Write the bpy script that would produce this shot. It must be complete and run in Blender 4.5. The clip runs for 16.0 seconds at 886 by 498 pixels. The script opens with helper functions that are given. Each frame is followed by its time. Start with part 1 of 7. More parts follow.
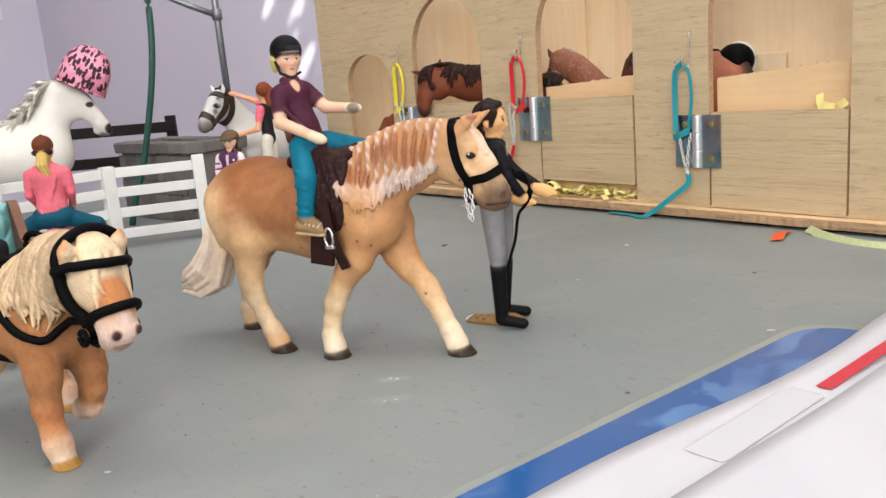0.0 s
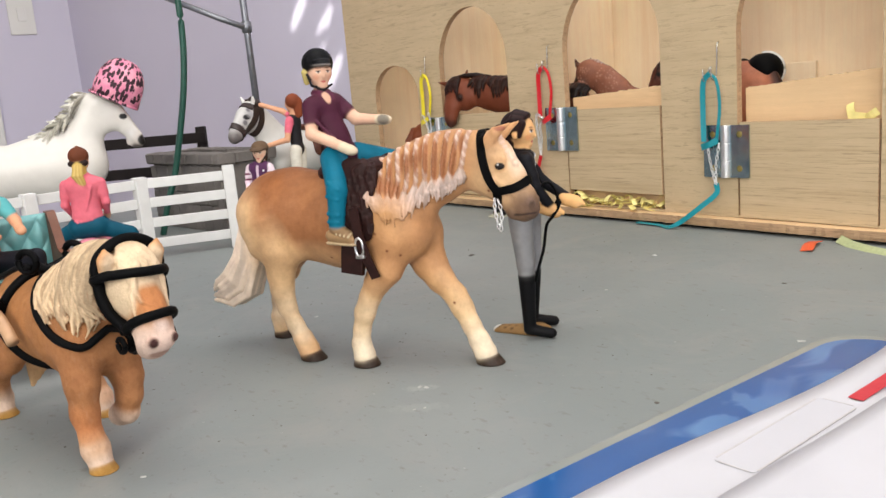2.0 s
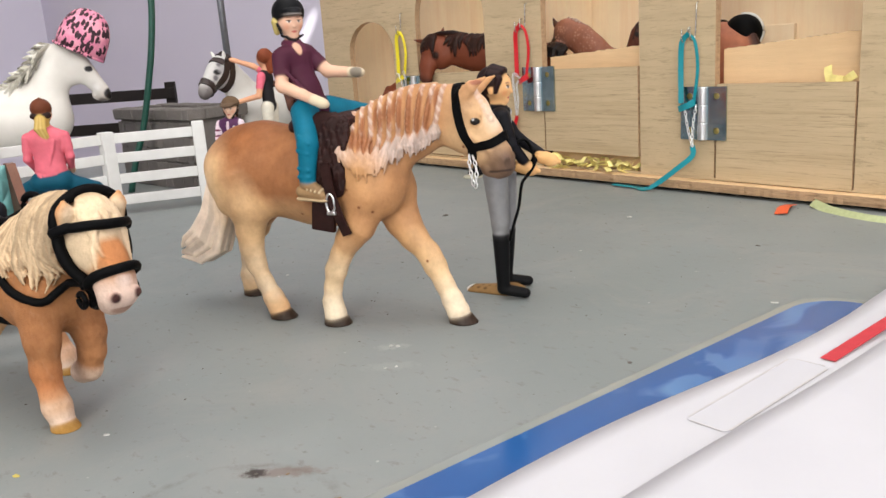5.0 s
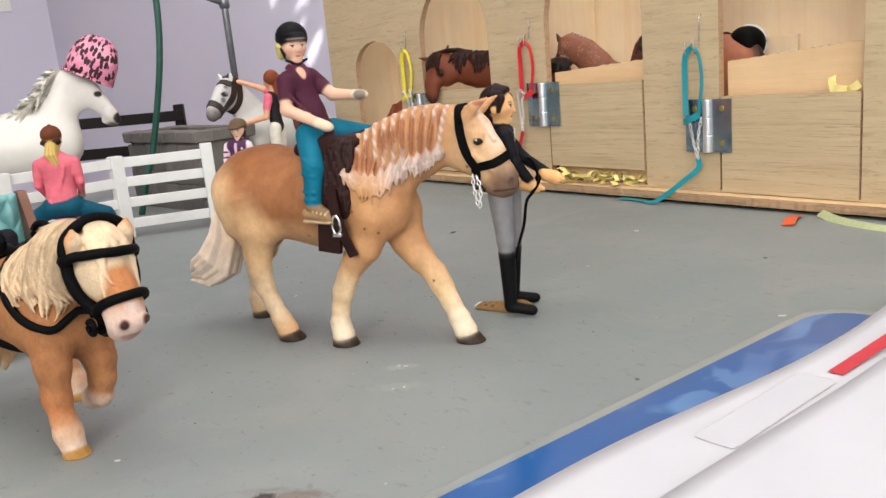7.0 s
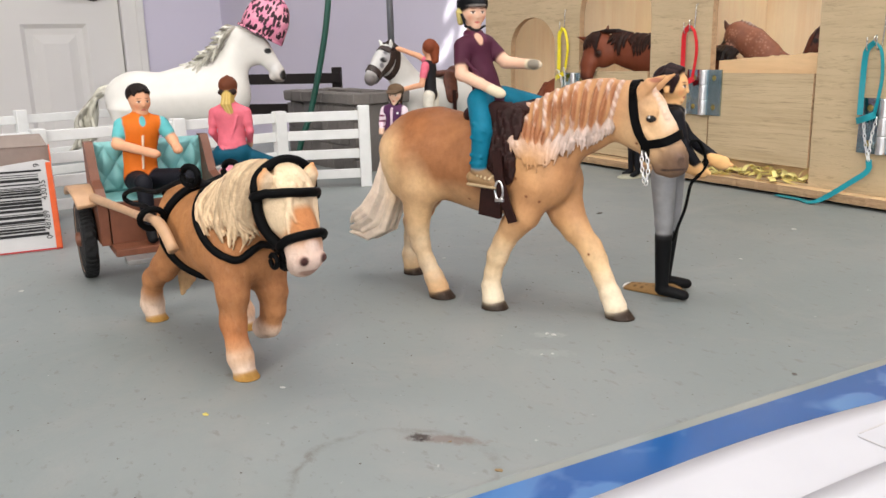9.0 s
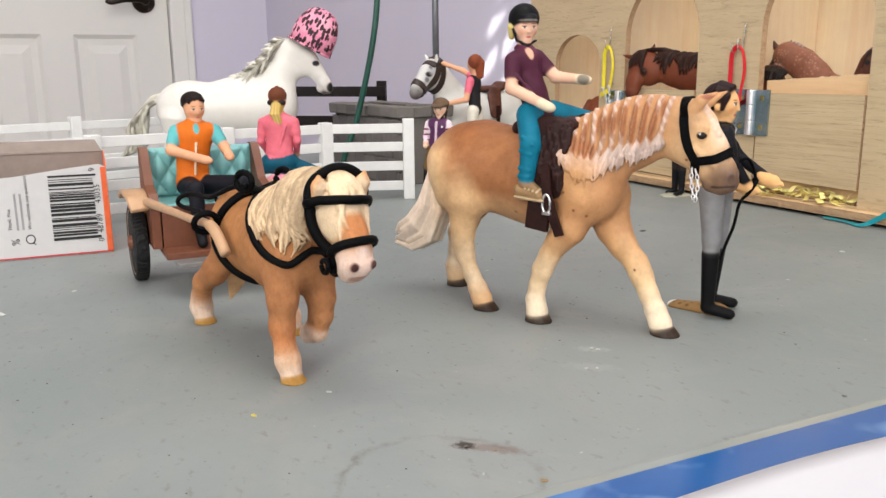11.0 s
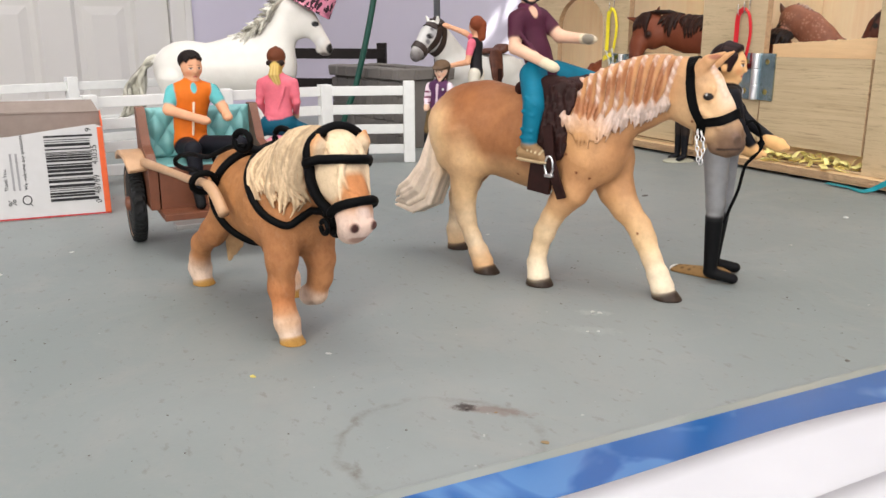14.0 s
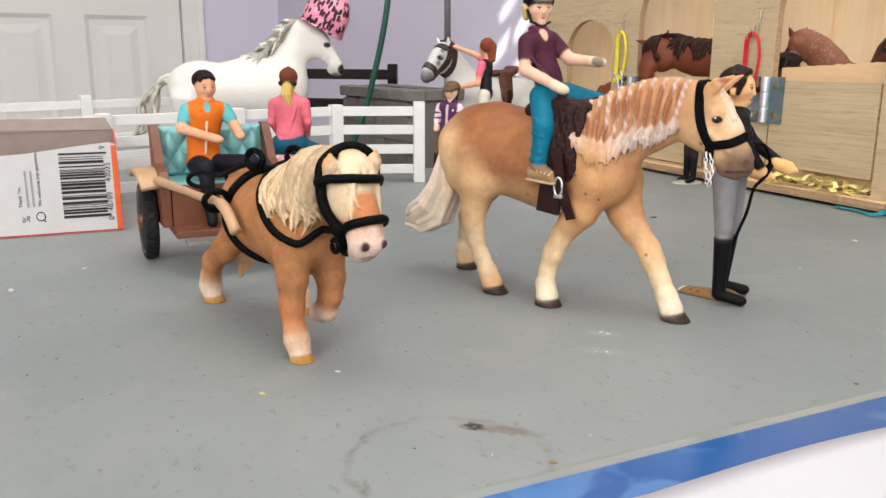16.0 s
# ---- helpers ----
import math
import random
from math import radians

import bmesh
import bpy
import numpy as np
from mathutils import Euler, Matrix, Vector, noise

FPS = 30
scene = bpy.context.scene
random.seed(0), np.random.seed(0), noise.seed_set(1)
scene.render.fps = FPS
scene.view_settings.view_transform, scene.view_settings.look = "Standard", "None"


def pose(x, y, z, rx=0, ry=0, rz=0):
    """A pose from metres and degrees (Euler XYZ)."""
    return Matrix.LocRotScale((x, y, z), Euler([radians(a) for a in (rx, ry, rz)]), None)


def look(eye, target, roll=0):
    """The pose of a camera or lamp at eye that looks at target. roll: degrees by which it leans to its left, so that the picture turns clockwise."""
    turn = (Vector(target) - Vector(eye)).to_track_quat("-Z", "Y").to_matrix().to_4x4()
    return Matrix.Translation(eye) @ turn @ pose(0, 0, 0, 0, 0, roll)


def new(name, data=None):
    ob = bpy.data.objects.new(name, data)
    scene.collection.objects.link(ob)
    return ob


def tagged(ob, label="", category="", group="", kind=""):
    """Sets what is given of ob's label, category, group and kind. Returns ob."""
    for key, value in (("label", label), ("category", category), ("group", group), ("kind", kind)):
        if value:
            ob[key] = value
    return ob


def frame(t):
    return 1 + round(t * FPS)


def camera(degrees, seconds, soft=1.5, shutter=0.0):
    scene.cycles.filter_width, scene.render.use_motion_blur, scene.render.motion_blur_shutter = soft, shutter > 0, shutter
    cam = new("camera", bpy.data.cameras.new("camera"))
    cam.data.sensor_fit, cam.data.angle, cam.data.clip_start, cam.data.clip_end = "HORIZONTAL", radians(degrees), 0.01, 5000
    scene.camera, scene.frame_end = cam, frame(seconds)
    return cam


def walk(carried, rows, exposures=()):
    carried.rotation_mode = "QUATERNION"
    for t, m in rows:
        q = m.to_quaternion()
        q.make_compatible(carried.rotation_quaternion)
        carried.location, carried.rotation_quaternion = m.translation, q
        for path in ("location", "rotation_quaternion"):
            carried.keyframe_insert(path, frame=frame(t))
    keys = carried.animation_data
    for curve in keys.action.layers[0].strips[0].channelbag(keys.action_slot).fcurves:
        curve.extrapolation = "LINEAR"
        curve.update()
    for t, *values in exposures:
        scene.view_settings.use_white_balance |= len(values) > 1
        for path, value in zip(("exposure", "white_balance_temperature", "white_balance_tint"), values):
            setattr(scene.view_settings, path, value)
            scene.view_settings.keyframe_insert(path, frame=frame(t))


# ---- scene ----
cam = camera(56.45, 16.0)
# seconds, eye (m), then yaw to the left, pitch up and roll in degrees
ROWS = [
    (0.0, 0.0032, -0.0020, 0.1177, -0.21, -12.05, -4.71),
    (0.5, 0.0036, -0.0011, 0.1171, -0.52, -12.26, -4.61),
    (1.0, 0.0031, -0.0011, 0.1172, -0.40, -12.26, -4.49),
    (1.5, 0.0024, -0.0036, 0.1184, 0.75, -11.57, -4.92),
    (2.0, 0.0016, -0.0050, 0.1185, 1.50, -11.23, -4.95),
    (2.5, 0.0020, -0.0043, 0.1178, 1.36, -11.92, -4.73),
    (3.0, 0.0019, -0.0005, 0.1155, 0.67, -13.64, -4.51),
    (3.5, 0.0019, 0.0004, 0.1150, 0.08, -14.04, -3.93),
    (4.0, 0.0018, 0.0007, 0.1147, -0.11, -13.95, -3.96),
    (6.5, 0.0025, 0.0001, 0.1155, 0.37, -13.82, -4.54),
    (7.0, 0.0041, -0.0005, 0.1172, 0.59, -12.87, -5.27),
    (7.5, 0.0023, -0.0014, 0.1159, 1.25, -13.24, -4.80),
    (8.0, 0.0001, -0.0048, 0.1169, 3.78, -13.29, -5.02),
    (8.5, -0.0033, -0.0064, 0.1153, 6.74, -13.96, -4.17),
    (9.0, -0.0102, -0.0091, 0.1138, 9.34, -13.69, -1.48),
    (9.2, -0.0113, -0.0100, 0.1136, 10.66, -12.74, -1.25),
    (11.5, -0.0143, -0.0129, 0.1124, 11.85, -12.55, -0.48),
    (12.0, -0.0145, -0.0130, 0.1126, 11.88, -12.57, -0.47),
    (12.5, -0.0147, -0.0122, 0.1117, 12.12, -13.40, -0.58),
    (13.0, -0.0149, -0.0114, 0.1113, 12.11, -14.03, -0.47),
    (13.5, -0.0154, -0.0098, 0.1101, 11.98, -14.83, -0.36),
    (14.0, -0.0154, -0.0098, 0.1099, 11.81, -14.88, -0.14),
    (14.5, -0.0155, -0.0097, 0.1097, 11.60, -14.76, 0.02),
    (15.0, -0.0138, -0.0086, 0.1104, 11.78, -13.95, 0.53),
    (15.5, -0.0143, -0.0127, 0.1112, 12.62, -13.16, -0.33),
    (16.0, -0.0155, -0.0119, 0.1102, 12.39, -13.49, 0.23),
]
walk(cam, [(t, pose(x, y, z, 0, 0, yaw) @ pose(0, 0, 0, 90 + pitch) @ pose(0, 0, 0, 0, 0, roll))
           for t, x, y, z, yaw, pitch, roll in ROWS],
     exposures=((0.0, -0.10), (8.0, -0.10), (10.0, -0.03), (16.0, -0.03)))


# ---- the room's axes: ALONG runs with the stable's front and the lavender wall, AWAY points into that wall ----
ALONG, AWAY = Vector((0.6356, -0.772, 0)), Vector((0.772, 0.6356, 0))
STABLE = Matrix(((ALONG.x, AWAY.x, 0, 0.094), (ALONG.y, AWAY.y, 0, 0.699), (0, 0, 1, 0), (0, 0, 0, 1)))
WALL_AT = 0.755          # the lavender wall's distance from the origin, along AWAY
CORNER = -2.68           # where that wall meets the door wall, along ALONG
FLOOR_Z = -0.75
ROOM = Matrix(((ALONG.x, AWAY.x, 0, 0), (ALONG.y, AWAY.y, 0, 0), (0, 0, 1, 0), (0, 0, 0, 1)))


# ---- world and light ----
world = bpy.data.worlds.new("sky")
scene.world = world
world.use_nodes = True
wn = world.node_tree
sky = wn.nodes.new("ShaderNodeTexSky")
sky.sky_type, sky.sun_disc = "NISHITA", False
sky.sun_elevation, sky.sun_rotation = radians(38), radians(130)
wn.links.new(sky.outputs[0], wn.nodes["Background"].inputs[0])
wn.nodes["Background"].inputs[1].default_value = 0.12


def area_lamp(name, place, target, width, height, power, colour):
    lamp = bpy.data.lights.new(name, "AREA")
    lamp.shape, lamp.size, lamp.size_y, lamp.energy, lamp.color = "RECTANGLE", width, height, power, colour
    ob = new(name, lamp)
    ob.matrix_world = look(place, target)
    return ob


# daylight by the wide window to the right of the camera, out of view
p_ = ROOM @ Vector((1.29, -0.45, 0.93))
area_lamp("assumed_window_daylight", p_, p_ - ALONG - Vector((0, 0, 0.55)), 1.7, 1.3, 19.5, (1.0, 0.96, 0.865))
# overhead fill added to brighten stalls and table; no roof light is seen
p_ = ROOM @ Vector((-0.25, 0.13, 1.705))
area_lamp("overhead_fill", p_, p_ - Vector((0, 0, 1)), 1.3, 1.05, 21, (1.0, 0.965, 0.875))
# fill added behind the camera to brighten upright faces; its window is made up
p_ = ROOM @ Vector((0.78, -1.59, 0.95))
area_lamp("assumed_window_daylight", p_, ROOM @ Vector((-0.6, 0.6, 0.15)), 0.9, 1.2, 30, (1.0, 0.965, 0.875))
# low sun on the lavender wall, by holes added for an unseen blind's gaps
SUN_WAY = (ROOM.to_3x3() @ Vector((0.90, 2.355, -0.80))).normalized()
sun = bpy.data.lights.new("sun", "SUN")
sun.energy, sun.angle, sun.color = 4.4, radians(0.35), (1.0, 0.96, 0.90)
new("sun", sun).matrix_world = look((0, 0, 3), Vector((0, 0, 3)) + SUN_WAY)


# ---- materials ----
def srgb(r, g, b):
    return tuple(((v / 255 + 0.055) / 1.055) ** 2.4 if v > 10 else v / 255 / 12.92 for v in (r, g, b)) + (1.0,)


class Mat:
    """A principled material with a few handy node makers."""

    def __init__(self, name, colour=(0.5, 0.5, 0.5, 1), rough=0.5, metal=0.0, spec=0.5):
        self.m = bpy.data.materials.new(name)
        self.m.use_nodes = True
        self.t = self.m.node_tree
        self.b = self.t.nodes["Principled BSDF"]
        self.set("Base Color", colour), self.set("Roughness", rough), self.set("Metallic", metal)
        self.set("Specular IOR Level", spec)
        self.co = self.node("ShaderNodeTexCoord").outputs["Object"]

    def set(self, key, v):
        self.b.inputs[key].default_value = v

    def node(self, kind):
        return self.t.nodes.new(kind)

    def link(self, a, b):
        self.t.links.new(a, b)

    def scaled(self, sx, sy, sz, rot=(0, 0, 0), source=None):
        n = self.node("ShaderNodeMapping")
        n.inputs["Scale"].default_value, n.inputs["Rotation"].default_value = (sx, sy, sz), rot
        self.link(source or self.co, n.inputs[0])
        return n.outputs[0]

    def noise(self, scale, detail=4, rough=0.55, co=None, distort=0.0):
        n = self.node("ShaderNodeTexNoise")
        for k, v in (("Scale", scale), ("Detail", detail), ("Roughness", rough), ("Distortion", distort)):
            n.inputs[k].default_value = v
        self.link(co or self.co, n.inputs["Vector"])
        return n.outputs[0]

    def ramp(self, fac, stops):
        n = self.node("ShaderNodeValToRGB")
        e = n.color_ramp.elements
        while len(e) < len(stops):
            e.new(0.5)
        for el, (p, c) in zip(e, stops):
            el.position, el.color = p, c if len(c) == 4 else (*c, 1)
        self.link(fac, n.inputs[0])
        return n.outputs[0]

    def mix(self, fac, a, b, how="MIX"):
        n = self.node("ShaderNodeMix")
        n.data_type, n.blend_type = "RGBA", how
        for key, v in ((0, fac), (6, a), (7, b)):
            if isinstance(v, (int, float)) or isinstance(v, tuple):
                n.inputs[key].default_value = v
            else:
                self.link(v, n.inputs[key])
        return n.outputs[2]

    def math(self, how, a, b=0.0, c=None):
        n = self.node("ShaderNodeMath")
        n.operation = how
        for key, v in ((0, a), (1, b), (2, c)):
            if v is None:
                continue
            if isinstance(v, (int, float)):
                n.inputs[key].default_value = v
            else:
                self.link(v, n.inputs[key])
        return n.outputs[0]

    def colour(self, out):
        self.link(out, self.b.inputs["Base Color"])
        return self

    def rough(self, fac, lo, hi):
        n = self.node("ShaderNodeMapRange")
        n.inputs[3].default_value, n.inputs[4].default_value = lo, hi
        self.link(fac, n.inputs[0])
        self.link(n.outputs[0], self.b.inputs["Roughness"])
        return self

    def bump(self, height, strength=0.3, dist=0.0005):
        n = self.node("ShaderNodeBump")
        n.inputs["Strength"].default_value, n.inputs["Distance"].default_value = strength, dist
        self.link(height, n.inputs["Height"])
        self.link(n.outputs[0], self.b.inputs["Normal"])
        return self


def grey_white(v, k=1.0):
    return (v, v * k, v * k, 1)


BLACK, WHITE = (0, 0, 0, 1), (1, 1, 1, 1)


def plain(name, rgb, rough=0.5, metal=0.0, vary=0.10, scale=180, bump=0.15, spec=0.5):
    """A painted or moulded surface: its colour with a little mottling, and fine relief."""
    m = Mat(name, srgb(*rgb), rough, metal, spec)
    n = m.noise(scale, 5)
    c = srgb(*rgb)
    lo, hi = tuple(v * (1 - vary) for v in c[:3]) + (1,), tuple(min(1, v * (1 + vary)) for v in c[:3]) + (1,)
    m.colour(m.ramp(n, ((0.3, lo), (0.7, hi))))
    m.rough(m.noise(scale * 2.3, 3), max(0.02, rough - 0.08), min(1, rough + 0.1))
    if bump:
        m.bump(m.noise(scale * 6, 3), bump, 0.0002)
    return m.m


def wall_paint(name, rgb):
    m = Mat(name, srgb(*rgb), 0.75, 0, 0.3)
    c = srgb(*rgb)
    m.colour(m.ramp(m.noise(1.6, 4), ((0.3, tuple(v * 0.95 for v in c[:3]) + (1,)), (0.7, c))))
    m.bump(m.noise(420, 3), 0.12, 0.0004)
    return m.m


def plywood(name, light, dark, grain=(6, 160, 160), line=0.5, rough=0.7):
    """Thin bare plywood: long streaks along the sheet, small dark pores, faint blotches."""
    m = Mat(name, srgb(*light), rough, 0, 0.25)
    streak = m.noise(1.0, 8, 0.7, m.scaled(*grain), 0.25)
    fine = m.noise(1.0, 6, 0.65, m.scaled(grain[0] * 9, grain[1] * 9, grain[2] * 9))
    base = m.ramp(streak, ((0.28, srgb(*dark)), (0.5, srgb(*light)), (0.8, tuple(min(1, v * 1.12) for v in srgb(*light)[:3]) + (1,))))
    pores = m.ramp(m.noise(1.0, 5, 0.8, m.scaled(grain[0] * 5.0, grain[1] * 3.4, grain[2] * 3.4), 0.9), ((0.38, BLACK), (0.47, WHITE)))
    base = m.mix(m.math("MULTIPLY", m.math("SUBTRACT", 1.0, pores), line), base, tuple(v * 0.42 for v in srgb(*dark)[:3]) + (1,))
    blot = m.ramp(m.noise(22, 6, 0.65), ((0.38, BLACK), (0.66, WHITE)))
    base = m.mix(m.math("MULTIPLY", blot, 0.55), base, tuple(v * 0.86 for v in srgb(*light)[:3]) + (1,))
    m.colour(base)
    m.bump(m.math("ADD", m.math("MULTIPLY", pores, 0.8), fine), 0.35, 0.0004)
    return m.m


M_LAVENDER = wall_paint("lavender_wall_paint", (220, 216, 232))
M_CEIL = wall_paint("white_ceiling_paint", (236, 234, 230))
M_DOOR = wall_paint("white_gloss_door_paint", (238, 237, 232))
M_CARPET = plain("beige_floor", (150, 138, 122), 0.9, vary=0.25, scale=90, bump=0.6)
M_PLY = plywood("weathered_plywood", (198, 176, 142), (176, 155, 124), (9, 90, 120), 0.4)
M_PLY_H = plywood("horizontal_grain_plywood", (197, 175, 141), (176, 153, 120), (5, 110, 260), 0.55)
M_BIRCH = plywood("fresh_birch_plywood", (252, 230, 196), (244, 214, 174), (120, 120, 6), 0.05)
M_INNER = plywood("pale_inner_plywood", (230, 196, 152), (218, 182, 138), (6, 110, 90), 0.08)
M_EDGE = plywood("rough_plywood_edge", (188, 156, 122), (126, 96, 74), (30, 200, 420), 0.5, 0.9)


def table_paint():
    m = Mat("grey_painted_board", srgb(150, 152, 150), 0.48, 0, 0.4)
    base = m.ramp(m.noise(5, 6, 0.6), ((0.3, srgb(118, 126, 125)), (0.55, srgb(130, 136, 135)), (0.75, srgb(142, 147, 146))))
    base = m.mix(m.math("MULTIPLY", m.ramp(m.noise(60, 6, 0.7), ((0.55, BLACK), (0.75, WHITE))), 0.35), base, srgb(128, 129, 128))
    specks = m.ramp(m.noise(330, 3, 0.5), ((0.68, BLACK), (0.74, WHITE)))
    base = m.mix(m.math("MULTIPLY", specks, 0.5), base, srgb(98, 96, 93))
    base = m.mix(m.math("MULTIPLY", m.ramp(m.noise(16, 6, 0.7, None, 0.8), ((0.48, BLACK), (0.72, WHITE))), 0.40), base, srgb(152, 148, 144))
    smudge = m.ramp(m.noise(135, 5, 0.6, m.scaled(1, 1.8, 1, (0, 0, 0.6))), ((0.60, BLACK), (0.70, WHITE)))
    base = m.mix(m.math("MULTIPLY", smudge, 0.46), base, srgb(104, 97, 92))
    scratch = m.ramp(m.noise(1.0, 3, 0.5, m.scaled(30, 900, 1, (0, 0, 0.5))), ((0.72, BLACK), (0.78, WHITE)))
    base = m.mix(m.math("MULTIPLY", scratch, 0.22), base, srgb(118, 118, 114))
    pale = m.ramp(m.noise(300, 3, 0.5, m.scaled(1, 1, 1, (0, 0, 1.3))), ((0.73, BLACK), (0.79, WHITE)))
    base = m.mix(m.math("MULTIPLY", pale, 0.5), base, srgb(196, 196, 192))
    # the ring that a wet pot left, broken and dirty
    ring = m.node("ShaderNodeVectorMath")
    ring.operation = "DISTANCE"
    m.link(m.scaled(1, 1, 0), ring.inputs[0])
    ring.inputs[1].default_value = (-0.1845, 0.0765, 0)
    wob = m.math("ADD", ring.outputs["Value"], m.math("MULTIPLY", m.math("SUBTRACT", m.noise(70, 4), 0.5), 0.012))
    band = m.math("SUBTRACT", 1.0, m.math("MULTIPLY", m.math("ABSOLUTE", m.math("SUBTRACT", wob, 0.0285)), 420.0))
    dirt = m.math("MULTIPLY", m.math("MAXIMUM", band, 0.0), m.ramp(m.noise(80, 5, 0.7), ((0.42, BLACK), (0.62, WHITE))))
    base = m.mix(m.math("MULTIPLY", dirt, 0.62), base, srgb(96, 88, 80))
    # a smear of dried mud by the ring, and pale scuffs in front of the mare
    for place, turn, sx, sy, colour, power in (((-0.1960, 0.0990, 0), 50.5, 70, 300, srgb(112, 90, 82), 0.55), ((-0.2010, 0.0935, 0), 50.5, 240, 330, srgb(52, 46, 44), 0.9), ((-0.252, 0.181, 0), 50.5, 130, 260, srgb(180, 180, 176), 0.25), ((-0.236, 0.168, 0), 50.5, 80, 200, srgb(178, 178, 174), 0.15)):
        mp = m.node("ShaderNodeMapping")
        mp.vector_type = "TEXTURE"
        mp.inputs["Location"].default_value, mp.inputs["Rotation"].default_value = place, (0, 0, radians(turn))
        mp.inputs["Scale"].default_value = (1 / sx, 1 / sy, 1)
        m.link(m.scaled(1, 1, 0), mp.inputs[0])
        ln = m.node("ShaderNodeVectorMath")
        ln.operation = "LENGTH"
        m.link(mp.outputs[0], ln.inputs[0])
        blob = m.math("SUBTRACT", 1.0, m.math("ADD", ln.outputs["Value"], m.math("MULTIPLY", m.math("SUBTRACT", m.noise(260, 5, 0.75), 0.5), 2.4)))
        base = m.mix(m.math("MULTIPLY", m.math("MAXIMUM", m.math("MINIMUM", m.math("MULTIPLY", blob, 1.8), 1.0), 0.0), power), base, colour)
    m.colour(base)
    m.rough(m.noise(40, 5), 0.42, 0.62)
    m.bump(m.math("ADD", m.noise(240, 4), m.math("MULTIPLY", m.noise(900, 2), 0.5)), 0.18, 0.0004)
    return m.m


M_TABLE = table_paint()


# ---- mesh helpers ----
def finish(name, bm, mat, smooth=False):
    me = bpy.data.meshes.new(name)
    bmesh.ops.recalc_face_normals(bm, faces=bm.faces)
    bm.to_mesh(me)
    bm.free()
    for m in mat if isinstance(mat, (list, tuple)) else (mat,):
        me.materials.append(m)
    if smooth:
        me.polygons.foreach_set("use_smooth", [True] * len(me.polygons))
    return me


def part(name, bm, mat, parent=None, label="", smooth=False, m=None):
    """One mesh object out of a bmesh, under a thing or a part (or at top level)."""
    ob = new(name, finish(name, bm, mat, smooth))
    if parent is not None:
        ob.parent = parent
    if m is not None:
        ob.matrix_basis = m
    return tagged(ob, label)


def thing(name, m, label, category, group="", kind=""):
    ob = new(name)
    ob.empty_display_size = 0.01
    ob.matrix_basis = m
    return tagged(ob, label, category, group, kind)


def box(bm, x0, x1, y0, y1, z0, z1, bevel=0.0, m=None):
    r = bmesh.ops.create_cube(bm, size=1.0)
    v = r["verts"]
    t = Matrix.Translation(((x0 + x1) / 2, (y0 + y1) / 2, (z0 + z1) / 2)) @ Matrix.Diagonal((x1 - x0, y1 - y0, z1 - z0, 1))
    bmesh.ops.transform(bm, matrix=t, verts=v)
    if bevel:
        e = list({e for q in v for e in q.link_edges})
        v = bmesh.ops.bevel(bm, geom=e, offset=bevel, segments=2, affect="EDGES", profile=0.6)["verts"]
        v = list({q for q in v})
    if m is not None:
        grown = set()
        stack = [v[0]]
        while stack:
            q = stack.pop()
            if q in grown:
                continue
            grown.add(q)
            stack += [e.other_vert(q) for e in q.link_edges]
        bmesh.ops.transform(bm, matrix=m, verts=list(grown))
    return bm


def boxed(x0, x1, y0, y1, z0, z1, bevel=0.0):
    return box(bmesh.new(), x0, x1, y0, y1, z0, z1, bevel)


def slab(outline, holes, y0, y1, uneven=0.0):
    """A sheet standing in the xz plane from y0 to y1, with holes right through it."""
    from mathutils.geometry import tessellate_polygon
    bm = bmesh.new()
    loops = [outline] + list(holes)
    flat = [p for lo in loops for p in lo]
    tri = tessellate_polygon([[Vector((x, z, 0)) for x, z in lo] for lo in loops])
    rnd = random.Random(len(flat))
    va = [bm.verts.new((x + rnd.uniform(-uneven, uneven), y0, z + rnd.uniform(-uneven, uneven))) for x, z in flat]
    vb = [bm.verts.new((v.co.x, y1, v.co.z)) for v in va]
    for a, b, c in tri:
        bm.faces.new((va[a], va[b], va[c]))
        bm.faces.new((vb[c], vb[b], vb[a]))
    k = 0
    for lo in loops:
        n = len(lo)
        for i in range(n):
            a, b = k + i, k + (i + 1) % n
            f = bm.faces.new((va[a], va[b], vb[b], vb[a]))
            f.material_index = 1
        k += n
    return bm


def tube(bm, pts, radius, sides=8, cap=True, flat=1.0, up=(0, 0, 1)):
    """A round or flattened cord along points; radius: one number or one for each point."""
    pts = [Vector(p) for p in pts]
    rad = radius if isinstance(radius, (list, tuple)) else [radius] * len(pts)
    rings = []
    ref = Vector(up)
    for i, p in enumerate(pts):
        d = (pts[min(i + 1, len(pts) - 1)] - pts[max(i - 1, 0)]).normalized()
        side = d.cross(ref)
        if side.length < 1e-4:
            side = d.cross(Vector((1, 0.3, 0)))
        side.normalize()
        nor = side.cross(d).normalized()
        rings.append([bm.verts.new(p + rad[i] * (math.cos(a) * side + flat * math.sin(a) * nor))
                      for a in (2 * math.pi * k / sides for k in range(sides))])
    for a, b in zip(rings, rings[1:]):
        for k in range(sides):
            bm.faces.new((a[k], a[(k + 1) % sides], b[(k + 1) % sides], b[k]))
    if cap:
        bm.faces.new(rings[0][::-1]), bm.faces.new(rings[-1])
    return bm


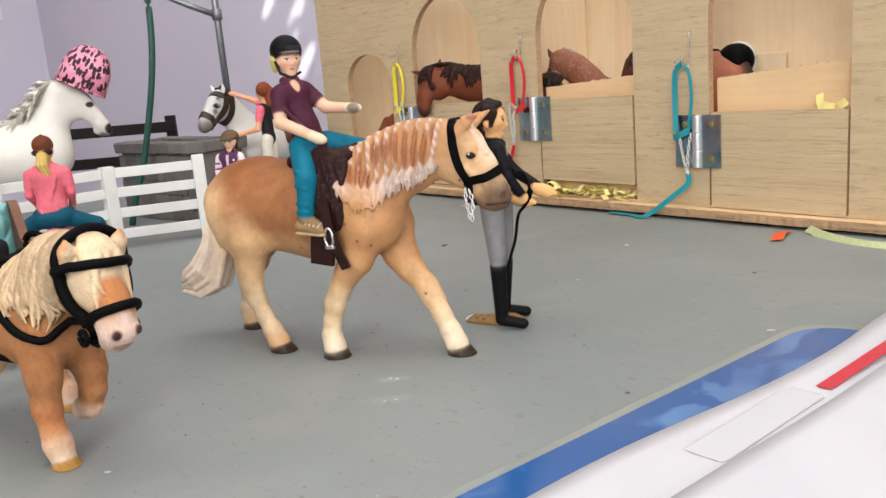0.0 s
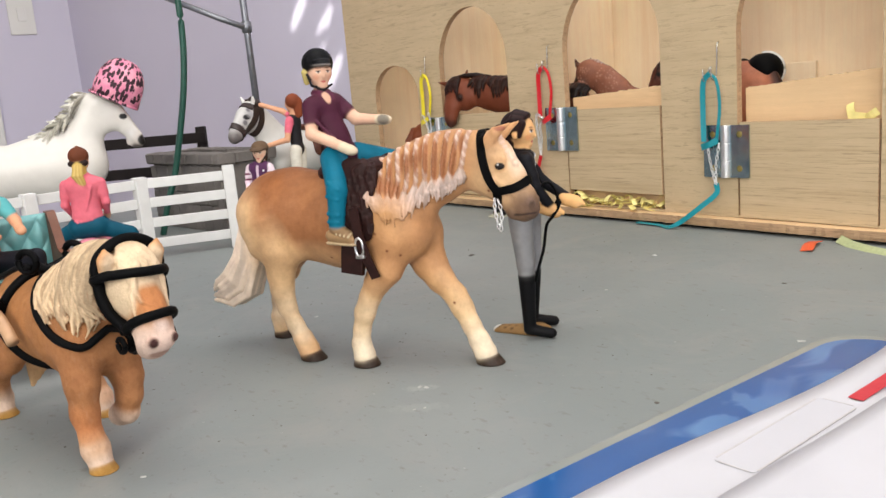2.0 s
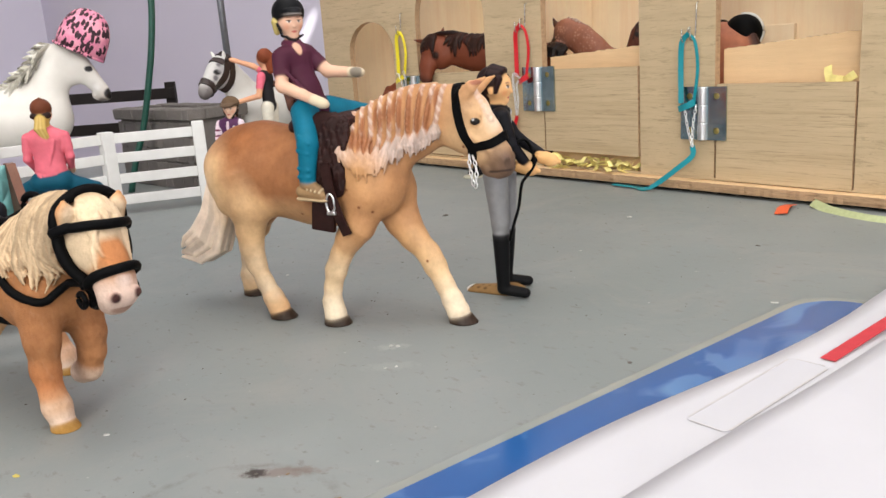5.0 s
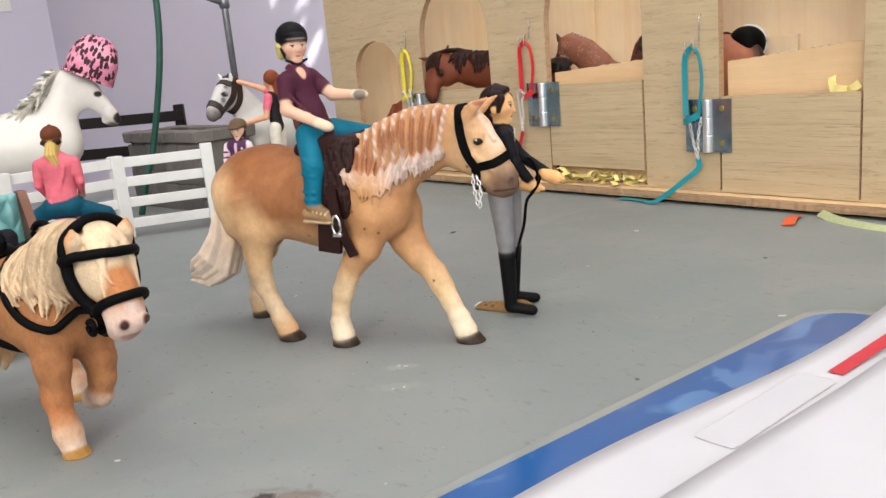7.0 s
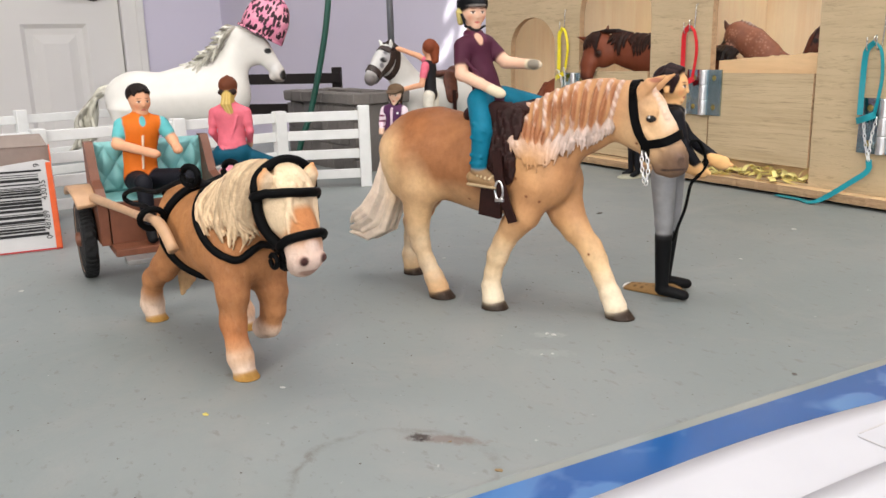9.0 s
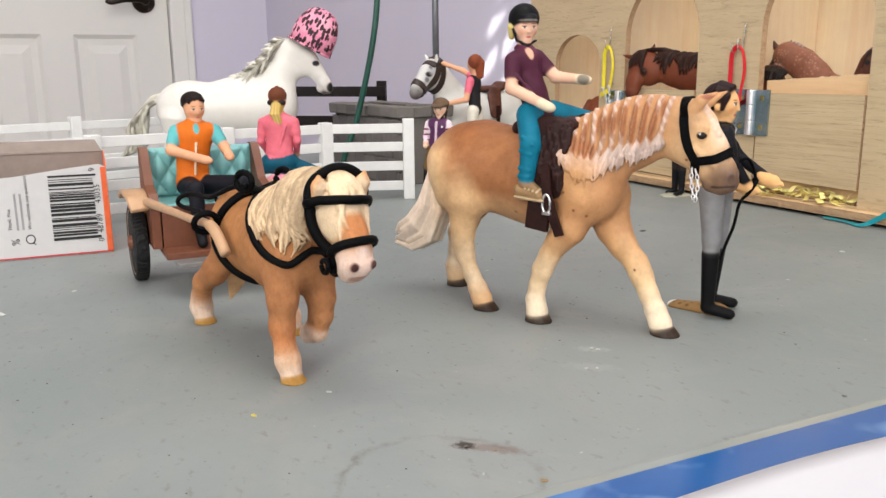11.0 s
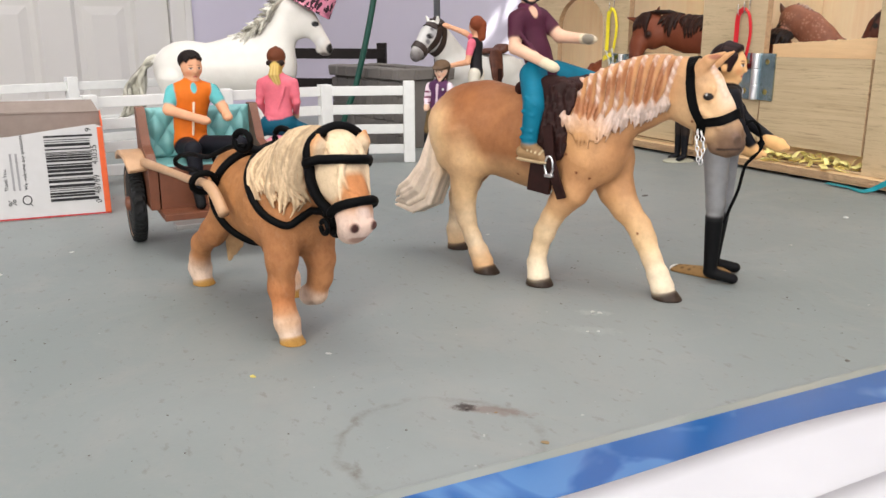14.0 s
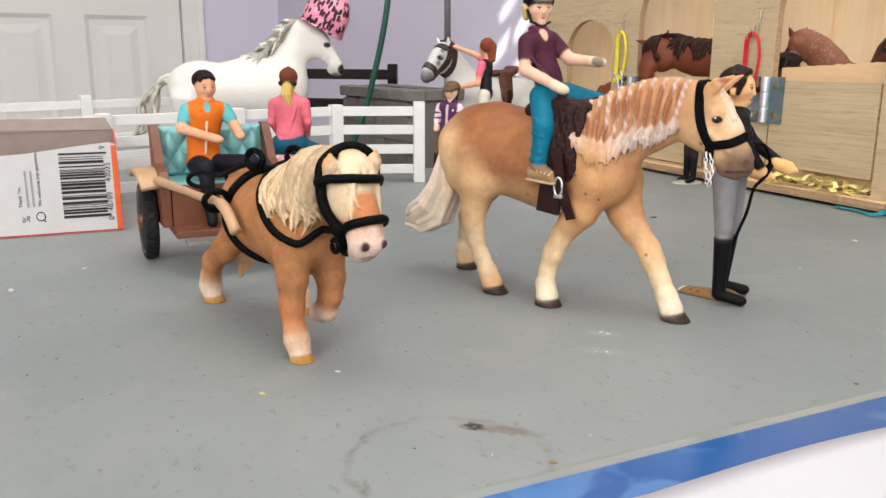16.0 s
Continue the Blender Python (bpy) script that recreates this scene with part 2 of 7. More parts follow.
def curve_pts(pts, n=8):
    """Catmull-Rom through points."""
    pts = [Vector(p) for p in pts]
    q = [2 * pts[0] - pts[1]] + pts + [2 * pts[-1] - pts[-2]]
    out = []
    for i in range(1, len(q) - 2):
        for k in range(n):
            t = k / n
            a, b, c, d = q[i - 1], q[i], q[i + 1], q[i + 2]
            out.append(0.5 * (2 * b + (c - a) * t + (2 * a - 5 * b + 4 * c - d) * t * t + (3 * b - a - 3 * c + d) * t ** 3))
    return out + [pts[-1]]


def ribbon(bm, pts, width, thick, across):
    """A flat band along points; across: the direction of its width, one or one for each point."""
    pts = [Vector(p) for p in pts]
    acr = across if isinstance(across, list) else [across] * len(pts)
    rings = []
    for i, p in enumerate(pts):
        d = (pts[min(i + 1, len(pts) - 1)] - pts[max(i - 1, 0)]).normalized()
        a = Vector(acr[i])
        a = (a - d * a.dot(d)).normalized()
        n = d.cross(a).normalized()
        rings.append([bm.verts.new(p + a * s * width / 2 + n * t * thick / 2) for s, t in ((-1, -1), (1, -1), (1, 1), (-1, 1))])
    for a, b in zip(rings, rings[1:]):
        for k in range(4):
            bm.faces.new((a[k], a[(k + 1) % 4], b[(k + 1) % 4], b[k]))
    bm.faces.new(rings[0][::-1]), bm.faces.new(rings[-1])
    return bm


def lathe(bm, profile, sides=20, m=None):
    """Turns (radius, height) points round the z axis."""
    rings = [[bm.verts.new((r * math.cos(2 * math.pi * k / sides), r * math.sin(2 * math.pi * k / sides), z)) for k in range(sides)] for r, z in profile]
    for a, b in zip(rings, rings[1:]):
        for k in range(sides):
            bm.faces.new((a[k], a[(k + 1) % sides], b[(k + 1) % sides], b[k]))
    bm.faces.new(rings[0][::-1]), bm.faces.new(rings[-1])
    if m is not None:
        bmesh.ops.transform(bm, matrix=m, verts=[v for r in rings for v in r])
    return bm


# ---- the room ----
def room_part(name, bm, mat, label, category):
    return tagged(part(name, bm, mat, None, "", False, ROOM), label, category, "", "structure")


R0, R1, BACK = CORNER, 1.30, -1.60           # along from door wall to window wall, and the wall behind the camera
room_part("floor", boxed(R0 - 0.1, R1 + 0.1, BACK - 0.1, WALL_AT + 0.1, FLOOR_Z - 0.1, FLOOR_Z), M_CARPET, "beige floor of the room below the table", "floor")
# the opening is added to let the overhead fill through
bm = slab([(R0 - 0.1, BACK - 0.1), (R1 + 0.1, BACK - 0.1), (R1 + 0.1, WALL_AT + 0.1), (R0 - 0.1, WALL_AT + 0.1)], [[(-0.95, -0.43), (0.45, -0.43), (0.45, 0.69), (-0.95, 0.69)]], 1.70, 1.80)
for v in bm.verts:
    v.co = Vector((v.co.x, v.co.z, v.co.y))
room_part("ceiling", bm, M_CEIL, "plain white ceiling, unseen, with an opening added for the overhead fill", "ceiling")
room_part("wall_north", boxed(R0, R1, WALL_AT, WALL_AT + 0.1, FLOOR_Z, 1.70), M_LAVENDER, "plain lavender painted wall behind the table", "wall")
# oval holes added in this unseen wall to shape the sun patches opposite
gaps = [[(-2.19 + dx + 0.052 * math.cos(t) * math.cos(0.70) - 0.016 * math.sin(t) * math.sin(0.70), 0.80 + zc + 0.052 * math.cos(t) * math.sin(0.70) + 0.016 * math.sin(t) * math.cos(0.70)) for t in (2 * math.pi * k / 14 for k in range(14))]
        for dx, zc in ((-0.03, 0.27), (0.02, 0.195), (-0.005, 0.12), (0.045, 0.235), (0.035, 0.075), (0.06, 0.155))]
room_part("wall_south", slab([(R0, FLOOR_Z), (R1, FLOOR_Z), (R1, 1.70), (R0, 1.70)], gaps + [[(0.33, 0.30), (1.23, 0.30), (1.23, 1.60), (0.33, 1.60)]], BACK - 0.02, BACK), (M_LAVENDER, M_DOOR), "unseen lavender wall with an added window and holes that shape the sun patches", "wall")
ob = part("wall_east", slab([(BACK, FLOOR_Z), (WALL_AT + 0.1, FLOOR_Z), (WALL_AT + 0.1, 1.70), (BACK, 1.70)], [[(-1.35, 0.25), (0.45, 0.25), (0.45, 1.62), (-1.35, 1.62)]], -0.1, 0), (M_LAVENDER, M_DOOR), None, "", False, ROOM @ Matrix.Translation((R1, 0, 0)) @ pose(0, 0, 0, 0, 0, 90))
tagged(ob, "lavender wall with a wide window opening", "wall", "", "structure")
# the door wall, with the door's opening
D1 = WALL_AT - 0.300                         # the door's hinge side, then its width
D0 = D1 - 0.63
dw = Matrix.Translation((R0, 0, 0)) @ pose(0, 0, 0, 0, 0, 90)
ob = part("wall_west", slab([(BACK, FLOOR_Z), (WALL_AT + 0.1, FLOOR_Z), (WALL_AT + 0.1, 1.70), (BACK, 1.70)],
                            [[(D0, FLOOR_Z + 0.002), (D1, FLOOR_Z + 0.002), (D1, 1.30), (D0, 1.30)]], 0, 0.1), (M_LAVENDER, M_DOOR), None, "", False, ROOM @ dw)
tagged(ob, "lavender painted wall round a white door", "wall", "", "structure")
door = thing("door_1", ROOM @ dw, "closed white six-panel door with raised mouldings", "door", "", "structure")
pan = [(D0 + 0.096, D0 + 0.273), (D1 - 0.273, D1 - 0.096)]
tiers = [(-0.57, 0.209), (0.40, 0.86), (0.96, 1.18)]
part("leaf", slab([(D0 + 0.003, FLOOR_Z + 0.01), (D1 - 0.003, FLOOR_Z + 0.01), (D1 - 0.003, 1.297), (D0 + 0.003, 1.297)],
                  [[(a, b), (c, b), (c, d), (a, d)] for a, c in pan for b, d in tiers], 0.012, 0.05), M_DOOR, door)
for a, c in pan:
    for b, d in tiers:
        bm = bmesh.new()
        steps = [(0, 0.012), (0.012, 0.024), (0.03, 0.026), (0.055, 0.016)]
        loops = [[bm.verts.new((x, y, z)) for x, z in ((a + i, b + i), (c - i, b + i), (c - i, d - i), (a + i, d - i))] for i, y in steps]
        for p, q in zip(loops, loops[1:]):
            for k in range(4):
                bm.faces.new((p[k], p[(k + 1) % 4], q[(k + 1) % 4], q[k]))
        bm.faces.new(loops[-1])
        part("panel", bm, M_DOOR, door)
M_KNOB = plain("dark_bronze", (48, 40, 36), 0.35, 0.8)
knob = part("rose", lathe(bmesh.new(), [(0.03, 0), (0.033, 0.004), (0.031, 0.010), (0.020, 0.016), (0.012, 0.020), (0.012, 0.045), (0.010, 0.052), (0.003, 0.054)], 24), M_KNOB, door, "dark bronze handle rose", True,
            pose(D1 - 0.07, 0.012, 0.305, 90))
part("lever", tube(bmesh.new(), curve_pts([(D1 - 0.062, -0.034, 0.305), (D1 - 0.090, -0.038, 0.308), (D1 - 0.130, -0.038, 0.306), (D1 - 0.165, -0.036, 0.298), (D1 - 0.180, -0.034, 0.303)], 6), [0.0105, *[0.0100 - 0.00018 * i for i in range(24)]], 12), M_KNOB, door, "dark bronze lever handle", True)
for nm, x0, x1, z0, z1 in (("trim_1", D1, D1 + 0.065, FLOOR_Z, 1.365), ("trim_2", D0 - 0.065, D0, FLOOR_Z, 1.365), ("trim_3", D0, D1, 1.30, 1.365)):
    bm = boxed(x0, x1, -0.014, -0.001, z0, z1, 0.003)
    box(bm, x0 + (0.042 if nm == "trim_1" else 0.004), x1 - 0.004, -0.020, -0.014, z0, z1, 0.002)
    tagged(part(nm, bm, M_DOOR, None, "", False, ROOM @ dw), "white painted door casing", "trim", "", "structure")
sw = thing("light_switch", ROOM @ dw @ pose(WALL_AT - 0.135, -0.001, 0.42), "white plastic light switch plate on the lavender wall", "switch")
part("plate", boxed(-0.035, 0.035, -0.006, 0, -0.057, 0.057, 0.002), M_DOOR, sw)
part("rocker", boxed(-0.012, 0.012, -0.010, -0.006, -0.02, 0.02, 0.002), M_DOOR, sw)

# ---- the table ----
T0, T1, TN = -1.06, 0.85, -0.55
table = thing("play_table", ROOM, "grey painted board table with worn dirty paint", "table")
part("tabletop", boxed(T0, T1, TN, WALL_AT - 0.004, -0.03, 0, 0.002), M_TABLE, table, "grey painted board top, stained and speckled", False, None)
for x in (T0 + 0.06, T1 - 0.06):
    for y in (TN + 0.06, WALL_AT - 0.07):
        part("leg", boxed(x - 0.03, x + 0.03, y - 0.03, y + 0.03, FLOOR_Z, -0.03, 0.003), M_TABLE, table)


# ---- the stable ----
def arch(x0, x1, z0, spring, top, n=18):
    c, h = (x0 + x1) / 2, (x1 - x0) / 2
    return [(x0, z0), (x1, z0)] + [(c + h * math.cos(math.pi * k / n), spring + (top - spring) * math.sin(math.pi * k / n)) for k in range(n + 1)]


S0, S1, DEEP, TOP = -0.325, 0.455, 0.128, 0.245
stable = thing("toy_stable", STABLE, "home-made plywood toy stable with arched stall openings", "toy stable")
rnd = random.Random(77)
rim = [(S0 - 0.002 + (S1 - S0 + 0.002) * k / 260, -0.010 + rnd.uniform(-0.0005, 0.0003)) for k in range(261)] + [(S1, DEEP), (S0 - 0.002, DEEP)]
for z0, z1, dy in ((0.0027, 0.0045, 0.0005), (0.0046, 0.0066, 0.0), (0.0067, 0.0086, 0.0003)):      # its plies
    bm = slab([(x, y + (dy + rnd.uniform(-0.0002, 0.0002) if y < 0 else 0)) for x, y in rim], [], z0, z1)
    for v in bm.verts:
        v.co = Vector((v.co.x, v.co.z, v.co.y))
    part("base_ply", bm, (M_INNER if dy == 0.0003 else M_EDGE, M_EDGE), stable, "rough-edged ply of the base board")
part("runner", boxed(S0 + 0.004, S1 - 0.006, 0.034, DEEP - 0.006, 0.0, 0.0026), M_EDGE, stable)
ARCHES = ((-0.276, -0.199, 0.112, 0.142), (-0.161, -0.065, 0.136, 0.187), (0.0025, 0.0995, 0.138, 0.19), (0.162, 0.2585, 0.138, 0.19), (0.322, 0.418, 0.138, 0.19))
front = part("front_wall", slab([(S0, 0.009), (S1, 0.009), (S1, TOP), (S0, TOP)], [arch(a, b, 0.0105, c, d) for a, b, c, d in ARCHES], 0.0, 0.006, 0.0002), (M_PLY, M_EDGE), stable, "weathered greyish plywood front with arches")
part("back_wall", boxed(S0 + 0.006, S1 - 0.006, DEEP - 0.006, DEEP, 0.009, TOP), M_BIRCH, stable, "fresh pale plywood back wall")
for x in (S0, -0.196, -0.050, 0.270, S1 - 0.006):
    part("partition", boxed(x, x + 0.006, 0.0065, DEEP - 0.0065, 0.009, TOP), M_BIRCH, stable, "pale plywood stall partition")


# ---- modelling of the moulded figures: blended limbs, taken to one smooth mesh ----
class Clay:
    """Soft limbs in millimetres that melt into one another. Each has a paint colour; `skin` gives one mesh."""

    def __init__(self):
        self.seg, self.spots = [], []

    def limb(self, a, b, ra, rb=None, colour=(128, 128, 128), flat=(1, 1, 1), k=2.0):
        """A tapering limb from a to b; flat: its squeeze along x, y, z."""
        f = np.array(flat, float)
        self.seg.append((np.array(a, float), np.array(b, float), float(ra), float(ra if rb is None else rb), f, float(k), np.array(srgb(*colour)[:3])))
        return self

    def ball(self, c, r, colour=(128, 128, 128), flat=(1, 1, 1), k=2.0):
        return self.limb(c, c, r, r, colour, flat, k)

    def chain(self, pts, radii, colour, flat=(1, 1, 1), k=2.0):
        for i in range(len(pts) - 1):
            self.limb(pts[i], pts[i + 1], radii[i], radii[i + 1], colour, flat, k)
        return self

    def spot(self, c, r, colour, soft=0.3, flat=(1, 1, 1)):
        """A patch of paint round a place."""
        self.spots.append((np.array(c, float), float(r), np.array(srgb(*colour)[:3]), float(soft), np.array(flat, float)))
        return self

    @staticmethod
    def dist(s, p):
        a, b, ra, rb, f, _, _ = s
        mid = (a + b) / 2
        q, a2, b2 = (p - mid) / f, (a - mid) / f, (b - mid) / f
        ab = b2 - a2
        n = ab @ ab
        h = np.clip(((q - a2) @ ab) / n, 0, 1) if n > 1e-9 else np.zeros(q.shape[:-1])
        d = np.sqrt((((q - a2) - h[..., None] * ab) ** 2).sum(-1)) - (ra + h * (rb - ra))
        return d * f.min()

    def field(self, p, some=None):
        out = np.full(p.shape[:-1], 1e3)
        for s in some or self.seg:
            d, k = self.dist(s, p), s[5]
            h = np.maximum(k - np.abs(out - d), 0) / k
            out = np.minimum(out, d) - h * h * k / 4
        return out

    def press(self, p, lift=0.4, some=None):
        """The places on the skin nearest to p (one or many), lifted off it a little."""
        p = np.array(p, float)
        one = p.ndim == 1
        p = p.reshape(-1, 3)
        lo_p, hi_p = p.min(0) - 4, p.max(0) + 4
        some = [s for s in some or self.seg if ((np.minimum(s[0], s[1]) - max(s[2], s[3]) * s[4] < hi_p) & (np.maximum(s[0], s[1]) + max(s[2], s[3]) * s[4] > lo_p)).all()]
        for _ in range(6):
            d = self.field(p, some)
            g = np.stack([self.field(p + e, some) - d for e in np.eye(3) * 0.05], 1) / 0.05
            p = p - (d - lift)[:, None] * g / np.maximum(1e-6, np.linalg.norm(g, axis=1, keepdims=True))
        return p[0] if one else p

    def skin(self, name, vox, mat, blend=1.0, ground=True):
        lo = np.min([np.minimum(s[0], s[1]) - max(s[2], s[3]) * s[4] for s in self.seg], 0) - 3 * vox
        hi = np.max([np.maximum(s[0], s[1]) + max(s[2], s[3]) * s[4] for s in self.seg], 0) + 3 * vox
        n = np.ceil((hi - lo) / vox).astype(int) + 1
        ax = [lo[i] + vox * np.arange(n[i]) for i in range(3)]
        val = np.full(n, 8.0 * vox + 8)
        for s in self.seg:
            pad = s[5] + 2 * vox
            r = max(s[2], s[3]) * s[4]
            i0 = np.maximum(((np.minimum(s[0], s[1]) - r - pad - lo) / vox).astype(int), 0)
            i1 = np.minimum(((np.maximum(s[0], s[1]) + r + pad - lo) / vox).astype(int) + 2, n)
            sl = tuple(slice(a, b) for a, b in zip(i0, i1))
            p = np.stack(np.meshgrid(*[ax[i][sl[i]] for i in range(3)], indexing="ij"), -1)
            d, old, k = self.dist(s, p), val[sl], s[5]
            h = np.maximum(k - np.abs(old - d), 0) / k
            val[sl] = np.minimum(old, d) - h * h * k / 4
        if ground:
            val = np.maximum(val, -ax[2][None, None, :])
        # surface nets
        inside = val < 0
        corner = [(i, j, k) for i in (0, 1) for j in (0, 1) for k in (0, 1)]
        cut = lambda arr, c: arr[c[0]:arr.shape[0] - 1 + c[0], c[1]:arr.shape[1] - 1 + c[1], c[2]:arr.shape[2] - 1 + c[2]]
        count = sum(cut(inside, c).astype(np.int8) for c in corner)
        cell = (count > 0) & (count < 8)
        idx = np.argwhere(cell)
        number = np.full(cell.shape, -1, np.int64)
        number[cell] = np.arange(len(idx))
        acc, tot = np.zeros((len(idx), 3)), np.zeros(len(idx))
        for c in corner:
            for axis in range(3):
                if c[axis]:
                    continue
                e = list(c)
                e[axis] = 1
                va, vb = val[tuple((idx + c).T)], val[tuple((idx + e).T)]
                crosses = (va < 0) != (vb < 0)
                t = np.where(crosses, va / np.where(crosses, va - vb, 1), 0)
                pt = np.repeat(np.array(c, float)[None], len(idx), 0)
                pt[:, axis] += t
                acc += pt * crosses[:, None]
                tot += crosses
        verts = lo + vox * (idx + acc / tot[:, None])
        quads = []
        for axis in range(3):
            b, c = (axis + 1) % 3, (axis + 2) % 3
            s0, s1 = [slice(1, -1)] * 3, [slice(1, -1)] * 3
            s0[axis], s1[axis] = slice(0, -1), slice(1, None)
            a_in, b_in = inside[tuple(s0)], inside[tuple(s1)]
            for flip, hitm in ((False, a_in & ~b_in), (True, ~a_in & b_in)):
                g = np.argwhere(hitm)
                if not len(g):
                    continue
                o = np.ones(3, int)
                o[axis] = 0
                g = g + o
                db, dc = np.zeros(3, int), np.zeros(3, int)
                db[b], dc[c] = 1, 1
                q = np.stack([number[tuple((g - db - dc).T)], number[tuple((g - dc).T)], number[tuple(g.T)], number[tuple((g - db).T)]], 1)
                quads.append(q[:, ::-1] if flip else q)
        quads = np.concatenate(quads)
        # paint: the nearest limb's colour, melting at the seams
        sum_w, tint = np.full(len(verts), 1e-9), np.zeros((len(verts), 3))
        v32 = verts.astype(np.float32)
        for s in self.seg:
            soft = min(blend, max(0.07, 0.25 * s[5]))
            r = max(s[2], s[3]) * s[4] + 6 * soft + 0.5
            lo_s, hi_s = np.minimum(s[0], s[1]) - r, np.maximum(s[0], s[1]) + r
            pick = np.flatnonzero((v32[:, 0] > lo_s[0]) & (v32[:, 0] < hi_s[0]))
            pick = pick[((v32[pick] > lo_s) & (v32[pick] < hi_s)).all(1)]
            if len(pick):
                w = np.exp(-np.clip(self.dist(s, verts[pick]), -0.6 * soft, None) / soft)
                sum_w[pick] += w
                tint[pick] += w[:, None] * s[6]
        tint /= sum_w[:, None]
        for c, r, colour, soft, flat in self.spots:
            d = np.sqrt((((verts - c) / flat) ** 2).sum(1))
            f = np.clip((r - d) / max(soft, 1e-3) + 0.5, 0, 1)[:, None]
            tint = tint * (1 - f) + colour * f
        me = bpy.data.meshes.new(name)
        me.vertices.add(len(verts)), me.loops.add(quads.size), me.polygons.add(len(quads))
        me.vertices.foreach_set("co", (verts * 0.001).astype(np.float32).ravel())
        me.loops.foreach_set("vertex_index", quads.astype(np.int32).ravel())
        me.polygons.foreach_set("loop_start", np.arange(0, quads.size, 4, dtype=np.int32))
        me.polygons.foreach_set("use_smooth", np.ones(len(quads), bool))
        me.update(calc_edges=True)
        me.validate()
        layer = me.color_attributes.new("paint", "FLOAT_COLOR", "POINT")
        layer.data.foreach_set("color", np.c_[tint, np.ones(len(tint))].astype(np.float32).ravel())
        me.materials.append(mat)
        return me


def painted(name, rough, bump, scale, vary=0.14, spec=0.4, fleck=0.0):
    """Hand-painted moulded plastic: the paint's own colours, slightly uneven, with fine relief."""
    m = Mat(name, rough=rough, spec=spec)
    at = m.node("ShaderNodeAttribute")
    at.attribute_name = "paint"
    c = m.mix(m.math("MULTIPLY", m.ramp(m.noise(160, 5, 0.6), ((0.35, BLACK), (0.7, WHITE))), vary), at.outputs["Color"], (0.09, 0.05, 0.03, 1), "MULTIPLY")
    c = m.mix(m.math("MULTIPLY", m.ramp(m.noise(70, 4), ((0.4, BLACK), (0.75, WHITE))), vary), c, (1.0, 0.93, 0.82, 1), "SOFT_LIGHT")
    if fleck:       # fine brushed flecks of a darker wash
        c = m.mix(m.math("MULTIPLY", m.ramp(m.noise(620, 4, 0.6, m.scaled(1, 1, 0.6)), ((0.48, BLACK), (0.66, WHITE))), fleck), c, (0.30, 0.15, 0.07, 1), "MULTIPLY")
        c = m.mix(m.math("MULTIPLY", m.ramp(m.noise(480, 3, 0.6, m.scaled(1, 1, 0.5, (0, 0, 1))), ((0.55, BLACK), (0.72, WHITE))), fleck * 0.3), c, (0.80, 0.60, 0.42, 1))
    m.colour(c)
    m.rough(m.noise(300, 3), rough - 0.08, rough + 0.1)
    m.bump(m.math("ADD", m.noise(scale, 5, 0.6), m.math("MULTIPLY", m.noise(scale * 0.22, 3), 1.2)), bump, 0.0005)
    return m.m


M_HORSE = painted("painted_horse_plastic", 0.48, 0.34, 900, 0.26, 0.24, 0.07)
M_DARK_HORSE = painted("painted_dark_horse_plastic", 0.5, 0.4, 900, 0.12, 0.2)
M_COAT = painted("matt_coated_pony_plastic", 0.7, 0.8, 1300, 0.24, 0.15, 0.16)
M_DOLL = painted("painted_figure_plastic", 0.55, 0.2, 900, 0.18, 0.13)
M_WHITE_HORSE = painted("glossy_white_horse_plastic", 0.33, 0.10, 500, 0.05)
M_LEATHER = plain("brown_leather", (40, 18, 15), 0.6, scale=240, vary=0.35, bump=0.5, spec=0.22)
M_BLACK = plain("black_rubber_strap", (5, 5, 6), 0.6, scale=300, vary=0.3, bump=0.5, spec=0.08)
M_CHROME = plain("bright_steel", (236, 236, 236), 0.30, 1.0, vary=0.05, bump=0.05)


def figure(name, clay, vox, mat, m, label, category, blend=1.0, ground=True):
    """A moulded figure: one plain mesh."""
    ob = new(name, clay.skin(name, vox, mat, blend, ground))
    ob.matrix_basis = m
    return tagged(ob, label, category)


def at_mm(*p):
    return Vector(p) * 0.001


# stall half doors, each with the board behind it
for a, b, z0, z1 in ((-0.1595, -0.0665, 0.012, 0.0885), (0.0045, 0.0985, 0.0225, 0.0885), (0.164, 0.2575, 0.0100, 0.0755), (0.3235, 0.4165, 0.010, 0.076)):
    part("half_door", slab([(a, z0), (b, z0 - 0.0005), (b, z1 + 0.0008), (a, z1)], [], -0.001, 0.0045, 0.0003), (M_PLY_H, M_EDGE), stable, "plywood half door with horizontal grain")


# ---- the chestnut mare that is led across the table ----
CREAM, GOLD, CHEST = (224, 196, 160), (184, 134, 92), (144, 91, 55)


def leg(c, pts, radii, cols, hoof=(46, 33, 25), hoof_r=5.6, k=2.5, squeeze=(1, 0.9, 1)):
    """A leg through its joints down to the hoof; the last point is the middle of the sole."""
    for i in range(len(pts) - 2):
        c.limb(pts[i], pts[i + 1], radii[i], radii[i + 1], cols[i], squeeze, k)
    a, s = Vector(pts[-2]), Vector(pts[-1])
    c.limb(pts[-2], tuple(a.lerp(s, 0.52)), radii[-1], hoof_r * 0.80, cols[-1], (1, 1, 1), 1.5)
    c.limb(tuple(a.lerp(s, 0.74)), tuple(s), hoof_r * 0.86, hoof_r, hoof, (1.04, 0.92, 0.42), 0.25)


HAF = pose(-0.0495, 0.358, 0, 0, 0, -26)
c = Clay()
FLANK = (160, 107, 70)
